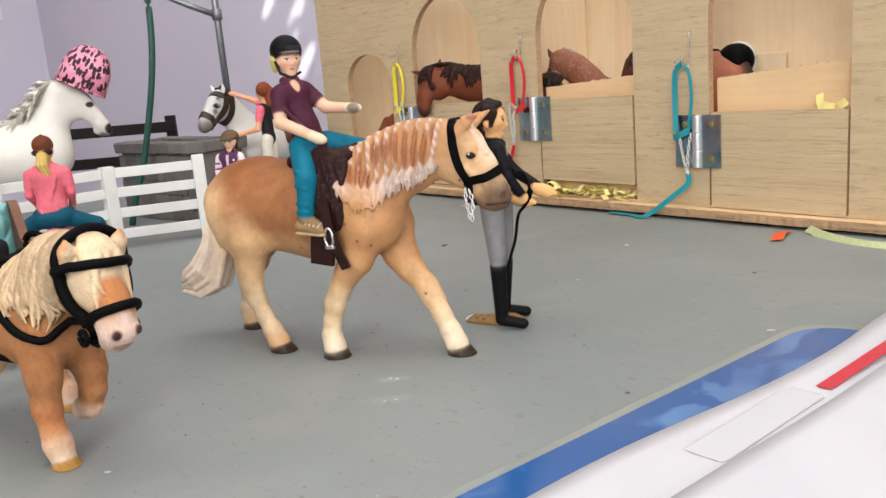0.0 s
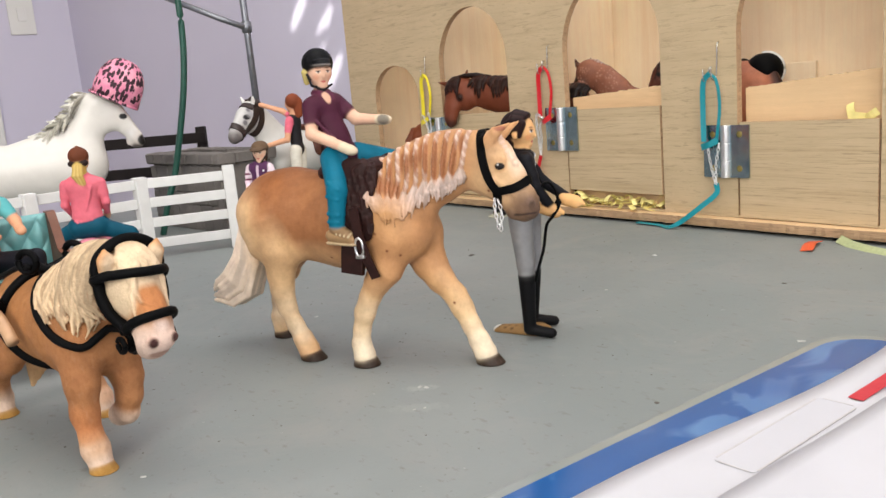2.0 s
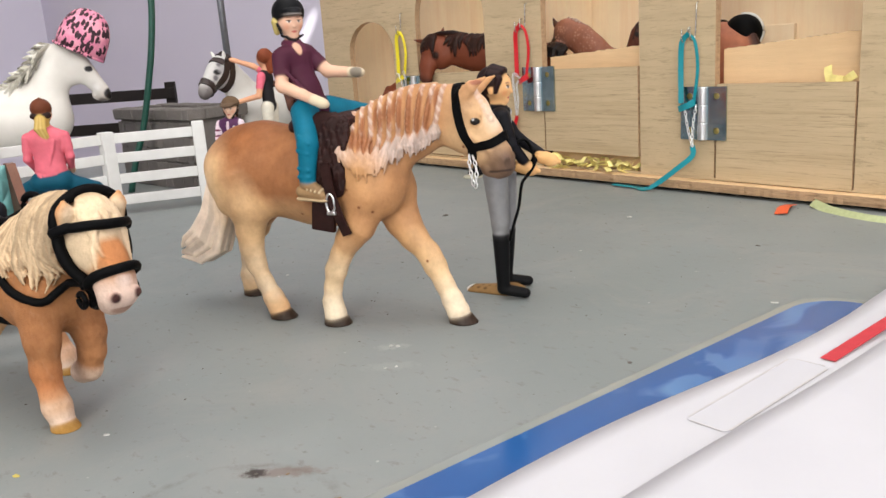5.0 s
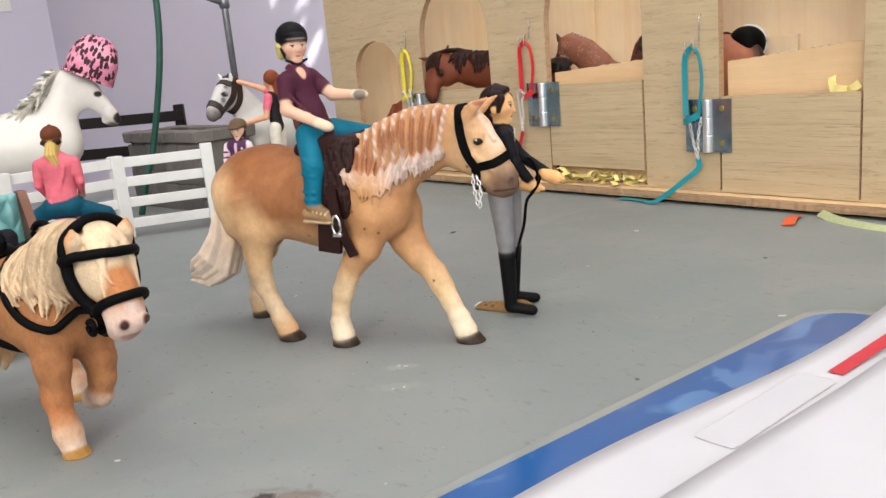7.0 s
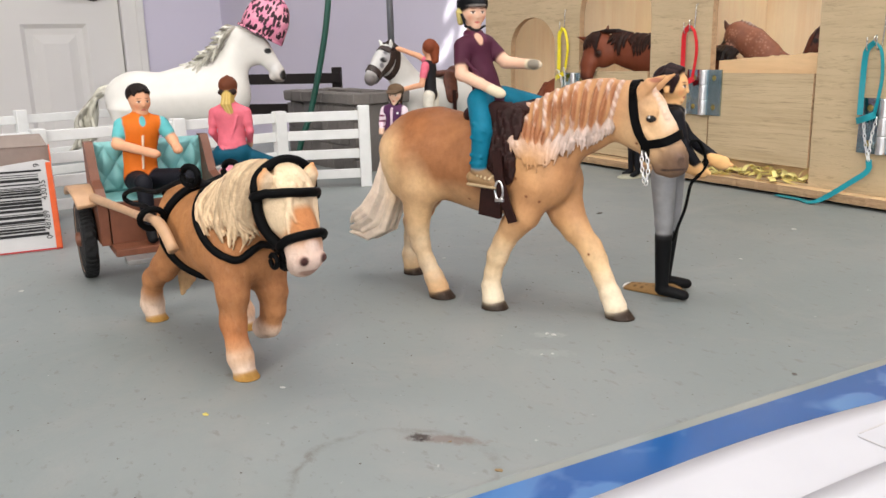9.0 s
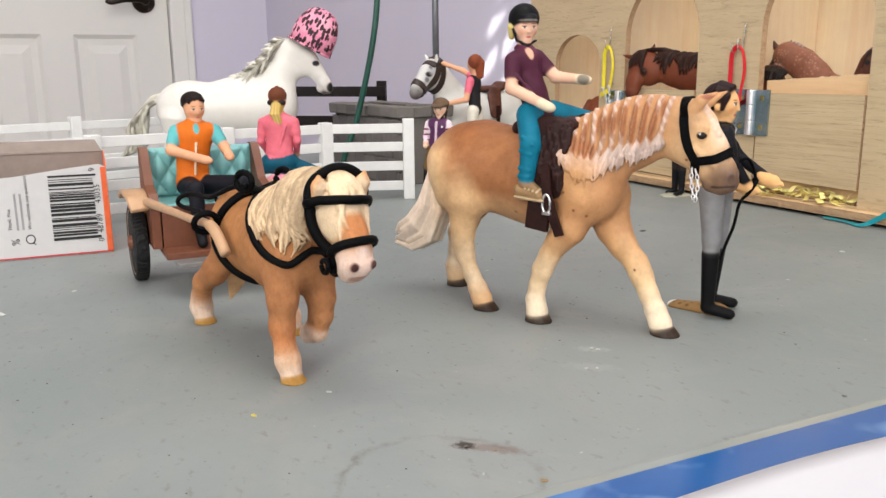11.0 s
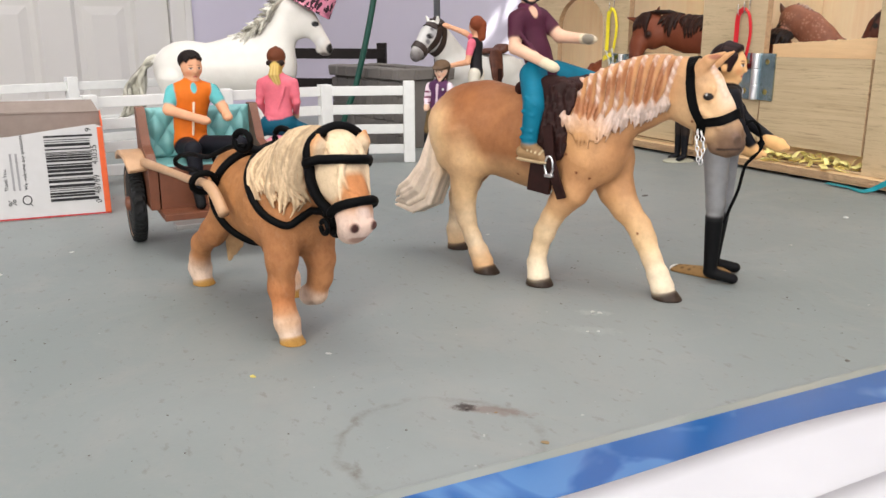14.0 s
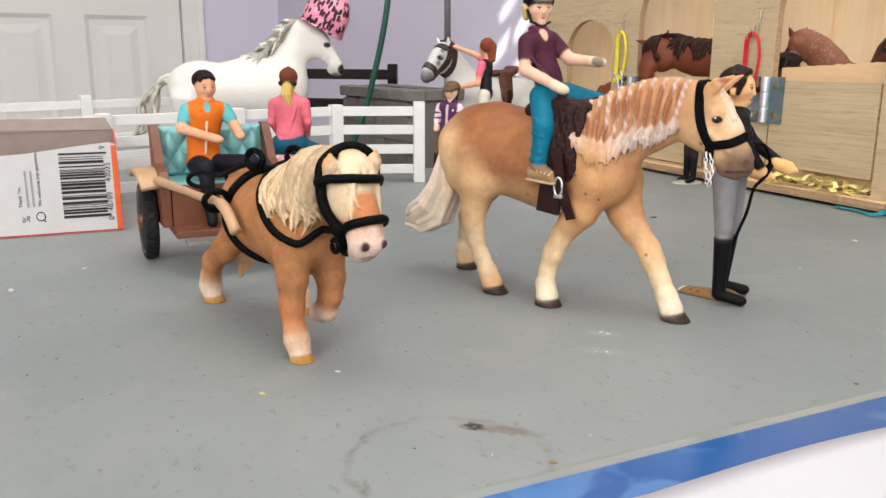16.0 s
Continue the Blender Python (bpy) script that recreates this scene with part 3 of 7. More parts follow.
# barrel, croup, withers and breast
c.chain([(-37, 0, 66), (-27, 0, 66.6), (-15, 0, 64.5), (0, 0, 64.2), (14, 0, 64.6), (24, 0, 63.5)], [19.3, 19.0, 18.8, 19.8, 20.0, 18.0], FLANK, (1, 0.86, 1), 4)
c.limb((-33, 0, 70), (-26, 0, 71), 14.8, 14.8, CHEST, (1, 0.9, 1), 5)
c.limb((-14, 0, 73), (8, 0, 74), 10.5, 11, (150, 98, 62), (1, 0.95, 1), 5)
c.ball((15, 0, 78.5), 8.2, GOLD, (1.5, 0.7, 1), 6)
c.ball((28.5, 0, 61), 14.8, GOLD, (1, 0.98, 1), 5)
for y in (-1, 1):
    c.ball((35.5, 4.6 * y, 56.5), 6.6, (188, 138, 94), (1, 0.9, 1.2), 3)
    c.limb((24, 10.5 * y, 72), (33, 9.5 * y, 58), 8.5, 7.5, (180, 130, 88), (1, 0.72, 1), 4)
    c.ball((-24, 10.5 * y, 53.5), 7.4, (190, 140, 96), (1, 0.72, 1.15), 4)
    c.limb((-43, 8.5 * y, 68), (-40, 9.5 * y, 54), 9.5, 8.5, (176, 122, 80), (1, 0.85, 1), 4)
c.ball((3, 0, 51), 9.2, (206, 168, 126), (1.9, 0.9, 1), 6)
# neck
c.chain([(27, 0, 75.5), (40, 0, 81.6), (52, 0, 86.6), (62, 0, 89.2)], [14.8, 13.0, 11.4, 10.0], GOLD, (1, 0.56, 1), 5)
# head
c.ball((70.5, 0, 91), 7.8, (200, 158, 116), (1, 0.74, 1), 4)
c.ball((70.8, 0, 81.8), 9.4, (204, 164, 122), (1, 0.64, 1), 3.5)
c.chain([(75, 0, 88.4), (79.6, 0, 79.6), (83.6, 0, 73.0)], [7.0, 6.3, 5.4], (210, 170, 130), (1, 0.66, 1), 2.5)
c.limb((85.0, 0, 71.2), (86.2, 0, 67.8), 5.2, 5.1, (150, 118, 92), (1, 0.88, 1), 2)
c.limb((74, 0, 76.5), (81, 0, 68), 5.2, 4.0, (190, 152, 114), (1, 0.72, 1), 2)
c.limb((80.5, 0, 66.2), (84.5, 0, 64.8), 3.2, 2.7, (118, 92, 76), (1, 1.05, 1), 0.9)
for y in (-1, 1):
    c.limb((72.6, 4.0 * y, 94.6), (76.6, 4.9 * y, 98.4), 2.7, 2.3, (214, 164, 118), (1, 0.85, 1), 1.2)
    c.limb((76.6, 4.9 * y, 98.4), (82.6, 4.9 * y, 101.6), 2.2, 0.5, (206, 154, 108), (1, 0.75, 1), 0.6)
    c.spot((79.6, 6.3 * y, 100.0), 1.5, (168, 108, 84), 0.8, (1.9, 1, 0.7))
    c.limb((75.6, 4.6 * y, 88.0), (79.2, 4.8 * y, 87.6), 1.5, 1.0, (206, 162, 118), (1, 0.8, 1), 1.2)
    c.ball((77.6, 4.5 * y, 85.3), 2.2, (206, 160, 114), (1, 0.8, 1), 0.8)
    c.limb((75, 5.4 * y, 80), (82.5, 4.0 * y, 74), 0.9, 0.7, (206, 164, 122), (1, 0.8, 1), 1.5)
    c.spot((77.9, 6.2 * y, 85.3), 1.65, (18, 13, 12), 0.25, (1.25, 1.8, 0.88))
    # the eye's glint, painted as a white dot
    c.spot((77.3, 6.4 * y, 86.1), 0.5, (236, 236, 236), 0.2)
    c.spot((89.8, 4.0 * y, 69.0), 1.7, (34, 26, 25), 0.6, (0.8, 1.3, 1.2))
    c.ball((88.2, 2.9 * y, 70.6), 2.1, (132, 106, 92), (1, 0.9, 1), 1.2)
c.spot((88.5, 0, 67.0), 7.0, (98, 76, 62), 8.0)
c.spot((81, 0, 65.0), 4.6, (112, 88, 70), 5.0)
for k in range(7):       # the parting of the lips
    c.spot((82.5 + 1.2 * k, 0, 65.5 + 0.12 * k), 0.75, (62, 46, 40), 0.4, (1.4, 9, 0.7))
c.spot((83, 0, 86), 4.0, (232, 204, 178), 3.0, (0.9, 1, 2.0))
# legs
LOW, SOCK = (232, 208, 176), (238, 220, 192)
leg(c, [(28, -8, 55), (24.2, -10.3, 44), (19.6, -11, 38), (15.2, -11.3, 31), (12.0, -11.5, 24.2), (9.6, -11.5, 16.5), (8.6, -11.5, 10), (10.4, -11.6, 0)], [10.4, 6.8, 5.1, 4.1, 4.1, 3.3, 4.2],
    [GOLD, (196, 148, 104), (206, 164, 120), CREAM, (228, 196, 154), LOW, SOCK], hoof_r=6.2, k=3.2)
leg(c, [(33, 6, 53), (37, 5.6, 43), (42, 5, 36), (48.8, 4.5, 29.2), (51.8, 4.3, 23.6), (55.4, 4, 16.5), (58.8, 3.6, 10), (63.6, 3.4, 0)], [10.4, 7.2, 5.5, 4.5, 4.3, 3.6, 4.4],
    [GOLD, (196, 148, 104), (210, 166, 120), (224, 184, 138), (230, 196, 152), LOW, SOCK], hoof_r=6.2, k=3.2)
leg(c, [(-36, -7, 62), (-31.6, -9, 50.5), (-32.8, -9.5, 39.5), (-33.0, -9.6, 31.5), (-31.6, -9.6, 24.5), (-28.0, -9.6, 16), (-24.4, -9.7, 9.6), (-19.4, -9.8, 0)], [14.5, 9.0, 6.0, 4.9, 4.1, 3.4, 4.4],
    [(176, 124, 82), (212, 166, 120), (222, 184, 140), CREAM, (228, 196, 156), LOW, (226, 182, 136)], hoof_r=6.2, k=3.2)
leg(c, [(-40, 8, 58), (-41.5, 12, 46), (-47.5, 14.6, 36), (-55.5, 16.6, 28.5), (-57.2, 17.2, 20), (-58.8, 17.5, 10), (-56.6, 17.6, 0)], [13, 7.6, 5.2, 4.7, 3.4, 4.2],
    [(164, 112, 74), (196, 146, 100), (212, 170, 124), CREAM, LOW, (228, 192, 148)], hoof_r=5.8, k=3.2)
c.limb((-37.6, -9.6, 33), (-35.4, -9.6, 28), 1.7, 1.4, CREAM, (1, 1, 1), 2)
# cream coat on thigh, belly and shoulder, with form highlights painted in
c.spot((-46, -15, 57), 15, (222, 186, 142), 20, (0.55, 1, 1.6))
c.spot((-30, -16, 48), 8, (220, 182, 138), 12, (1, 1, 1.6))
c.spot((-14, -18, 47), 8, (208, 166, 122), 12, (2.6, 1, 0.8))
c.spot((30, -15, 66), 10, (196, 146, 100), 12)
c.spot((-34, 0, 88), 14, (140, 86, 50), 16, (1.6, 1.4, 0.9))
for i, (x, z) in enumerate(((22, 62.5), (25, 60), (29, 53.5), (-2, 47), (34, 51), (72, 75), (47, 33.5), (50.5, 27.4))):
    c.spot(c.press((x, -14 if x < 40 else -6, z), 0), 0.6, (120, 70, 44), 0.4)
# tail, in smooth locks
rnd = random.Random(4)
for i in range(84):
    a, u = rnd.uniform(-1, 1), rnd.uniform(-1, 1)
    s, e = rnd.uniform(0.88, 1.04), rnd.uniform(0.15, 1.0)
    c.chain([(-54 + a, 2 * u, 72), (-56 + 2.4 * a, 3 * u, 58 - a), (-57.0 + 6.2 * a, 4.6 * u, 44.6 - 2.0 * a), (-64.2 + 6.6 * a, 5.0 * u, 32.4 - 5.4 * a), (-73.4 + 4.2 * a, 4.2 * u + 0.6, 27.4 - 6.2 * a), (-74 - 8.5 * e, 3 * u + 1, 27.2 - (6 - 3.0 * e) * a - 1.2 * e)],
            [1.6, 1.7, 1.6, 1.5, 1.3, 0.7], tuple(min(255, int(v * s)) for v in (236, 216, 196)), (1, 1, 1), 0.35)
# plaited mane, hanging straight down the near side of the neck
neck = list(c.seg)
N_PLAIT = 11
CREST_X, CREST_Z = (17, 24.4, 31.2, 38.1, 46.3, 54.5, 60, 66), (86.6, 90.2, 93.4, 95.9, 98.4, 99.8, 100.2, 100)
HEM_X, HEM_Z = (23.5, 28.9, 34.3, 39.3, 46, 54, 60.5), (73.6, 68.2, 65.6, 69.4, 71.1, 71.6, 77)
for i in range(N_PLAIT):
    t = i / (N_PLAIT - 1)
    x0, x1 = 18.5 + 46.0 * t, 24.5 + 35.5 * t
    a = np.array((x0, -2.4, float(np.interp(x0, CREST_X, CREST_Z)) - 0.8))
    b = np.array((x1, -16.0, float(np.interp(x1, HEM_X, HEM_Z))))
    us = np.arange(32) / 31
    line = a + (b - a) * us[:, None]
    line[:, 1] = -2.4 - 14 * np.sin(us * 1.5)
    line = c.press(line, 0.3, neck)
    run = np.r_[0, np.cumsum(np.linalg.norm(np.diff(line, axis=0), axis=1))]
    even = np.linspace(0, run[24], 62)
    even = np.stack([np.interp(even, run, line[:, k]) for k in range(3)], 1)
    for j, p in enumerate(even):     # the cord, twisted out of two strands
        for s in (-1, 1):
            q = p + np.array((0.42 * s * math.cos(j * 0.55), 0.25 * s * math.sin(j * 0.55), 0))
            c.ball(q, 0.64, (218, 192, 178) if s > 0 else (190, 154, 136), (1, 1, 1), 0.15)
    for w in (-2.1, -1.5, -0.9, -0.3, 0.3, 0.9, 1.5, 2.1):      # its loose brush
        s0, s1 = line[21] + np.array((0.30 * w, -0.1, 0)), line[31] + np.array((1.05 * w + rnd.uniform(-.7, .7), -0.6, rnd.uniform(-3.0, 1.0)))
        mid = (s0 + s1) / 2 + np.array((0.55 * w, -0.7, 0))
        mid, s1 = c.press(np.array([mid, s1]), 0.8, neck)
        g = rnd.uniform(0.72, 1.04)
        c.chain([s0, mid, s1], [0.7, 0.8, 0.35], tuple(min(255, int(v * g)) for v in (226, 204, 194)), (1, 1, 1), 0.12)
    if i < N_PLAIT - 1:      # the coat, painted darker brown between two plaits
        for u in (0.08, 0.22, 0.36, 0.5):
            q = a + (b - a) * u
            c.spot(c.press((q[0] + 2.3 - 0.8 * u, -14, q[2]), 0, neck), 1.0, (156, 102, 68), 0.6, (1, 3, 5))
c.chain([(x, -0.4, z - 0.4) for x, z in zip(CREST_X[:-1], CREST_Z)], [0.8] * 7, (206, 168, 140), (1, 1, 1), 0.8)
for j in range(14):  # plait of the forelock
    c.ball((76.6 + j * 0.5, -1.6 + 0.6 * (-1) ** j, 96.6 - j * 0.85), 1.25, (230, 198, 180), (1, 1, 1), 0.4)
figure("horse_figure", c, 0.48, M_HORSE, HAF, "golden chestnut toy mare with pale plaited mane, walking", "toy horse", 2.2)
haf_head = c


def strap(c, pts, width, name, mat, parent, lift=0.5, thick=0.9, n=7, closed=False, label="", press=True):
    """A strap that lies on a figure's skin."""
    q = [np.array(p, float) for p in pts]
    line = np.array([tuple(v) for v in curve_pts(q + ([q[0]] if closed else []), n)])
    if press:
        line = c.press(line, lift)
    out = []
    for p in line:
        g = np.array([float(c.field((p + e)[None])[0]) - float(c.field((p - e)[None])[0]) for e in np.eye(3) * 0.2])
        out.append(Vector(g).normalized())
    pts_v = [Vector(p) * 0.001 for p in line]
    across = []
    for i in range(len(pts_v)):
        d = (pts_v[min(i + 1, len(pts_v) - 1)] - pts_v[max(i - 1, 0)]).normalized()
        across.append(d.cross(out[i]).normalized())
    bm = bmesh.new()
    ribbon(bm, pts_v, width * 0.001, thick * 0.001, across)
    return part(name, bm, mat, parent, label)


def cord(pts, r, name, mat, parent, n=8, label="", flat=1.0):
    bm = bmesh.new()
    tube(bm, [p * 0.001 for p in curve_pts(pts, n)], r * 0.001, 8, True, flat)
    return part(name, bm, mat, parent, label, True)


def chain_links(pts, size, name, parent, label="bright steel chain"):
    """A small link chain along points, in millimetres."""
    line = curve_pts(pts, 10)
    total = sum((b - a).length for a, b in zip(line, line[1:]))
    n = max(2, int(total / (size * 1.25)))
    bm = bmesh.new()
    for i in range(n):
        want, run = total * (i + 0.5) / n, 0.0
        for a, b in zip(line, line[1:]):
            if run + (b - a).length >= want:
                break
            run += (b - a).length
        p, d = a.lerp(b, (want - run) / max(1e-6, (b - a).length)), (b - a).normalized()
        s = d.cross(Vector((0.3, 1, 0.2)) if i % 2 else Vector((1, 0.2, 0.4))).normalized()
        ring = [(p + d * size * 0.8 * math.cos(t) + s * size * 0.5 * math.sin(t)) * 0.001 for t in (2 * math.pi * k / 10 for k in range(11))]
        tube(bm, ring, size * 0.17 * 0.001, 5, False, 1.0, d.cross(s))
    return part(name, bm, M_CHROME, parent, label, True)


# the mare's halter, with its lead
halter = thing("halter", HAF, "black flat-strap halter with a chain lead on the chestnut mare", "halter")
hd = Clay()
hd.seg = [s for s in haf_head.seg if s[0][0] > 55 and s[2] > 2.3]
strap(hd, [(69.6, 0, 100.5), (70.2, -6.5, 95), (72, -8, 84), (75.6, -7, 74.6)], 3.4, "cheek_strap", M_BLACK, halter)
strap(hd, [(69.6, 0, 100.5), (70.2, 6.5, 95), (72, 8, 84), (75.6, 7, 74.6)], 3.4, "cheek_strap", M_BLACK, halter)
strap(hd, [(75.6, -7, 74.6), (82, -7, 76), (88.5, -3.4, 79.0), (90, 0, 80), (88.5, 3.4, 79.0), (82, 7, 76), (75.6, 7, 74.6), (75, 0, 70), ], 3.4, "noseband", M_BLACK, halter, closed=True)
chain_links([(75.6, -7.8, 73), (76.0, -8.8, 68), (77.2, -8.8, 61)], 1.6, "lead_chain", halter)
chain_links([(76.8, -7.4, 72.5), (78.4, -8.2, 67), (77.8, -8.6, 60)], 1.6, "lead_chain", halter)
# saddle on the mare
saddle = thing("saddle", HAF, "dark brown riding saddle with stirrups on the chestnut mare", "saddle")
s_ = Clay()
DB = (60, 32, 28)
s_.limb((0, 0, 85.5), (18, 0, 87), 5.6, 5.0, DB, (1, 1.8, 0.62), 3)
s_.limb((-4, -6, 85), (-4, 6, 85), 3.2, 3.2, DB, (1.1, 1, 1), 3)
s_.limb((20, -7, 86.5), (20, 7, 86.5), 4.0, 4.0, DB, (1.2, 1, 0.9), 3)
for y in (-1, 1):
    s_.limb((14, 12 * y, 84), (17, 17.6 * y, 66), 8.0, 6.4, DB, (1, 0.32, 1), 2.5)
    s_.limb((20.5, 13 * y, 83), (20.5, 17.6 * y, 60), 5.0, 2.6, (70, 40, 34), (1, 0.45, 1), 2)
    for i in range(70):     # shaggy fleece over pommel and flap
        z = rnd.uniform(62, 90)
        x = rnd.uniform(9 if z < 84 else 15, 25.5)
        w = min(1.0, (92 - z) / 16)
        q = s_.press((x, y * (5 + 14 * w ** 0.6), z), 0.0)
        s_.limb(q, q + np.array((rnd.uniform(-0.8, 0.8), 0.5 * y, -rnd.uniform(2.5, 5.0))), rnd.uniform(0.7, 1.1), 0.5, DB, (1, 1, 1), 0.4)
ob = new("seat", s_.skin("seat", 0.5, M_LEATHER, 1.0, False))
ob.parent = saddle
for y in (-1, 1):
    bm = bmesh.new()
    ribbon(bm, [at_mm(16, 17.9 * y, 66), at_mm(14, 19.0 * y, 52), at_mm(13, 18.9 * y, 43.5)], 0.0105, 0.0022, (1, 0, 0))
    part("girth_pad", bm, M_LEATHER, saddle)
    bm = bmesh.new()
    ribbon(bm, [at_mm(18, 21.4 * y, 72), at_mm(19.5, 21.8 * y, 60), at_mm(22.0, 20.8 * y, 50), at_mm(24.5, 19.4 * y, 42)], 0.0042, 0.001, (1, 0, 0.2))
    part("stirrup_leather", bm, M_LEATHER, saddle)
    bm = bmesh.new()
    tube(bm, [at_mm(19.4 + 1.9 * math.sin(t), 22 * y, 55.5 + 4.0 * math.cos(t)) for t in (2 * math.pi * k / 16 for k in range(17))], 0.00055, 6, False)
    box(bm, 0.0176, 0.0216, min(0.021 * y, 0.0228 * y), max(0.021 * y, 0.0228 * y), 0.0508, 0.0522, 0.0003)
    part("stirrup", bm, M_CHROME, saddle, "bright steel stirrup", True)

# ---- the driving pony ----
PONY = pose(-0.150, 0.288, 0, 0, 0, -40)
TAN, TAN2, PALE = (166, 113, 74), (177, 123, 82), (222, 196, 176)
c = Clay()
c.limb((-25, 1, 46), (-22, 0, 47), 15.5, 16, TAN, (1, 0.56, 1), 5)
c.limb((-16, 0, 46), (16, 0, 46.5), 16, 18, (174, 120, 76), (1, 0.90, 1), 7)
c.ball((24, 0, 46), 16.5, TAN, (1, 0.9, 1), 7)
c.chain([(22, 0, 52), (36, 1.2, 60.5), (47, 3, 66)], [14.5, 12.5, 9.8], TAN, (1, 0.74, 1), 5)
c.ball((52, 3.2, 66.2), 9.0, TAN2, (1, 0.98, 1), 4)
c.limb((56.5, 2.6, 62.5), (64.5, 1.4, 53), 7.8, 6.2, TAN2, (1, 0.96, 1), 3)
c.ball((51, 2.6, 58), 8.8, TAN, (1, 0.95, 1), 4)
c.limb((65, 1.2, 50.5), (66.2, 1.0, 47.6), 6.0, 6.0, (226, 198, 182), (1, 1.06, 0.9), 2)
c.ball((63.8, 1.0, 44.2), 4.7, (206, 178, 162), (1, 1.1, 0.85), 1.4)
for y in (-1, 1):
    e = 3.4 + 8.2 * y
    c.chain([(53.4, e, 69.5), (54.6, e + 0.5 * y, 73), (55.4, e + 0.9 * y, 76.2)], [2.9, 2.7, 0.9], (214, 152, 98), (0.75, 1, 1), 0.8)
    c.spot((57.0, e + 0.5 * y, 72.6), 1.8, (168, 96, 58), 1.0, (1, 0.9, 1.4))
    c.ball((70.6, 1.0 + 3.6 * y, 47.6), 1.7, (210, 174, 158), (1, 1, 1), 1.0)
    c.spot((71.9, 1.0 + 3.8 * y, 47.4), 1.7, (70, 44, 42), 0.9, (1, 0.9, 1.0))
    c.spot((59.0, 2.4 + 8.4 * y, 62.5), 6.6, (226, 200, 166), 2.6, (1.1, 1, 1.25))
c.spot((69.5, 1.2, 52), 2.4, (234, 210, 198), 2)
c.spot((66.5, 1.8, 59), 4.4, (198, 132, 84), 2.0, (1.2, 0.95, 1.5))
c.spot((69, 1.0, 42.4), 3.0, (176, 140, 126), 1.2, (1, 1.6, 0.5))
H2 = (166, 124, 62)
leg(c, [(30, -8, 42), (33.5, -10.2, 30), (33.5, -11, 19.5), (35, -10.8, 11), (36, -10.6, 7), (39.5, -10.6, 0)], [9.5, 5.9, 4.8, 4.0, 4.8], [TAN, TAN, (190, 122, 78), (214, 164, 122), PALE], H2, 5.2)
c.limb((28, 6.5, 42), (31, 7.0, 28), 9, 6.0, TAN, (1, 0.9, 1), 4)
c.limb((31, 7.0, 26), (30.5, 7.0, 20), 5.6, 4.9, TAN2, (1, 0.9, 1), 2.5)
c.limb((30.5, 7.0, 20), (28.0, 6.2, 13.5), 4.7, 4.3, TAN2, (1, 0.9, 1), 2)
c.limb((28.0, 6.2, 13.0), (24.5, 5.4, 11.5), 4.7, 4.3, PALE, (1, 0.95, 1), 1.5)
leg(c, [(-23, -3.5, 39), (-34, -7.5, 27), (-45, -8.4, 20), (-50.5, -7.8, 12), (-52.5, -7.2, 7), (-50, -6.9, 0)], [8.0, 5.6, 4.6, 4.4, 5.2], [TAN, TAN, TAN2, PALE, PALE], H2, 5.4)
leg(c, [(-25, 6, 42), (-20, 11, 28), (-20, 14, 19), (-15.5, 15.6, 12), (-13, 16.2, 7), (-10.5, 16.4, 0)], [10, 6.6, 5.0, 4.2, 4.8], [TAN, TAN, TAN2, (224, 170, 128), PALE], H2, 5.2)
rnd = random.Random(9)
body_p = list(c.seg)
P_X, P_Z = (2, 16.8, 34.8, 43, 49, 54.5), (64.5, 69, 75.6, 77.0, 75, 72)
for i in range(150):      # mane, swept back and down the near side of the neck in wavy locks
    t = rnd.random()
    x0 = 20 + 26 * t
    a = np.array((x0, 1.5 + rnd.uniform(-2, 1), float(np.interp(x0, P_X, P_Z))))
    ln = rnd.uniform(0.55, 1.0)
    b = np.array((26 + 23 * t + rnd.uniform(-2, 3), -14, a[2] - ln * (19 + 12 * t)))
    us = np.linspace(0, 1, 9)
    line = a + (b - a) * us[:, None]
    line[:, 0] += -5.0 * np.sin(us * 2.6) * (1 - 0.4 * t) + 1.5 * np.sin(us * 7 + rnd.uniform(0, 6))
    line[:, 1] = 1 - 15 * np.sin(us * 1.5)
    line = c.press(line, rnd.uniform(0.5, 1.5), body_p)
    s = rnd.uniform(0.72, 1.08)
    c.chain(list(line), [1.1, 1.15, 1.15, 1.1, 1.05, 0.95, 0.8, 0.6, 0.3], tuple(min(255, int(v * s)) for v in (226, 200, 164)), (1, 1, 1), 0.25)
c.spot((60, 3, 71), 9.5, (226, 200, 166), 3.0, (1, 1.3, 0.8))
for i in range(24):      # forelock: short over the brow, two wisps hanging down the face
    k = -1 + 2 * i / 23
    long_ = i in (7, 8, 17, 18)
    us = np.linspace(0, 1, 7)
    line = np.array((52.5, 3.4 + 2.5 * k, 74.0)) + us[:, None] * np.array((12 if long_ else 8, 5.2 * k + rnd.uniform(-0.8, 0.8), -20 if long_ else -rnd.uniform(4, 9)))
    line[:, 1] += 0.8 * np.sin(us * 5 + i)
    line = c.press(line, 0.35, body_p)
    s = rnd.uniform(0.84, 1.06)
    c.chain(list(line), [1.2, 1.2, 1.15, 1.0, 0.85, 0.6, 0.3], tuple(min(255, int(v * s)) for v in (230, 204, 168)), (1, 1, 1), 0.4)
for i in range(18):
    x0 = 12 + 38 * i / 17
    z0 = float(np.interp(x0, P_X, P_Z))
    c.limb((x0, 1.2, z0 - 2), (x0 + 0.5, 2.6, z0 - 9), 2.8, 2.0, (216, 190, 154), (1, 1, 1), 1.0)
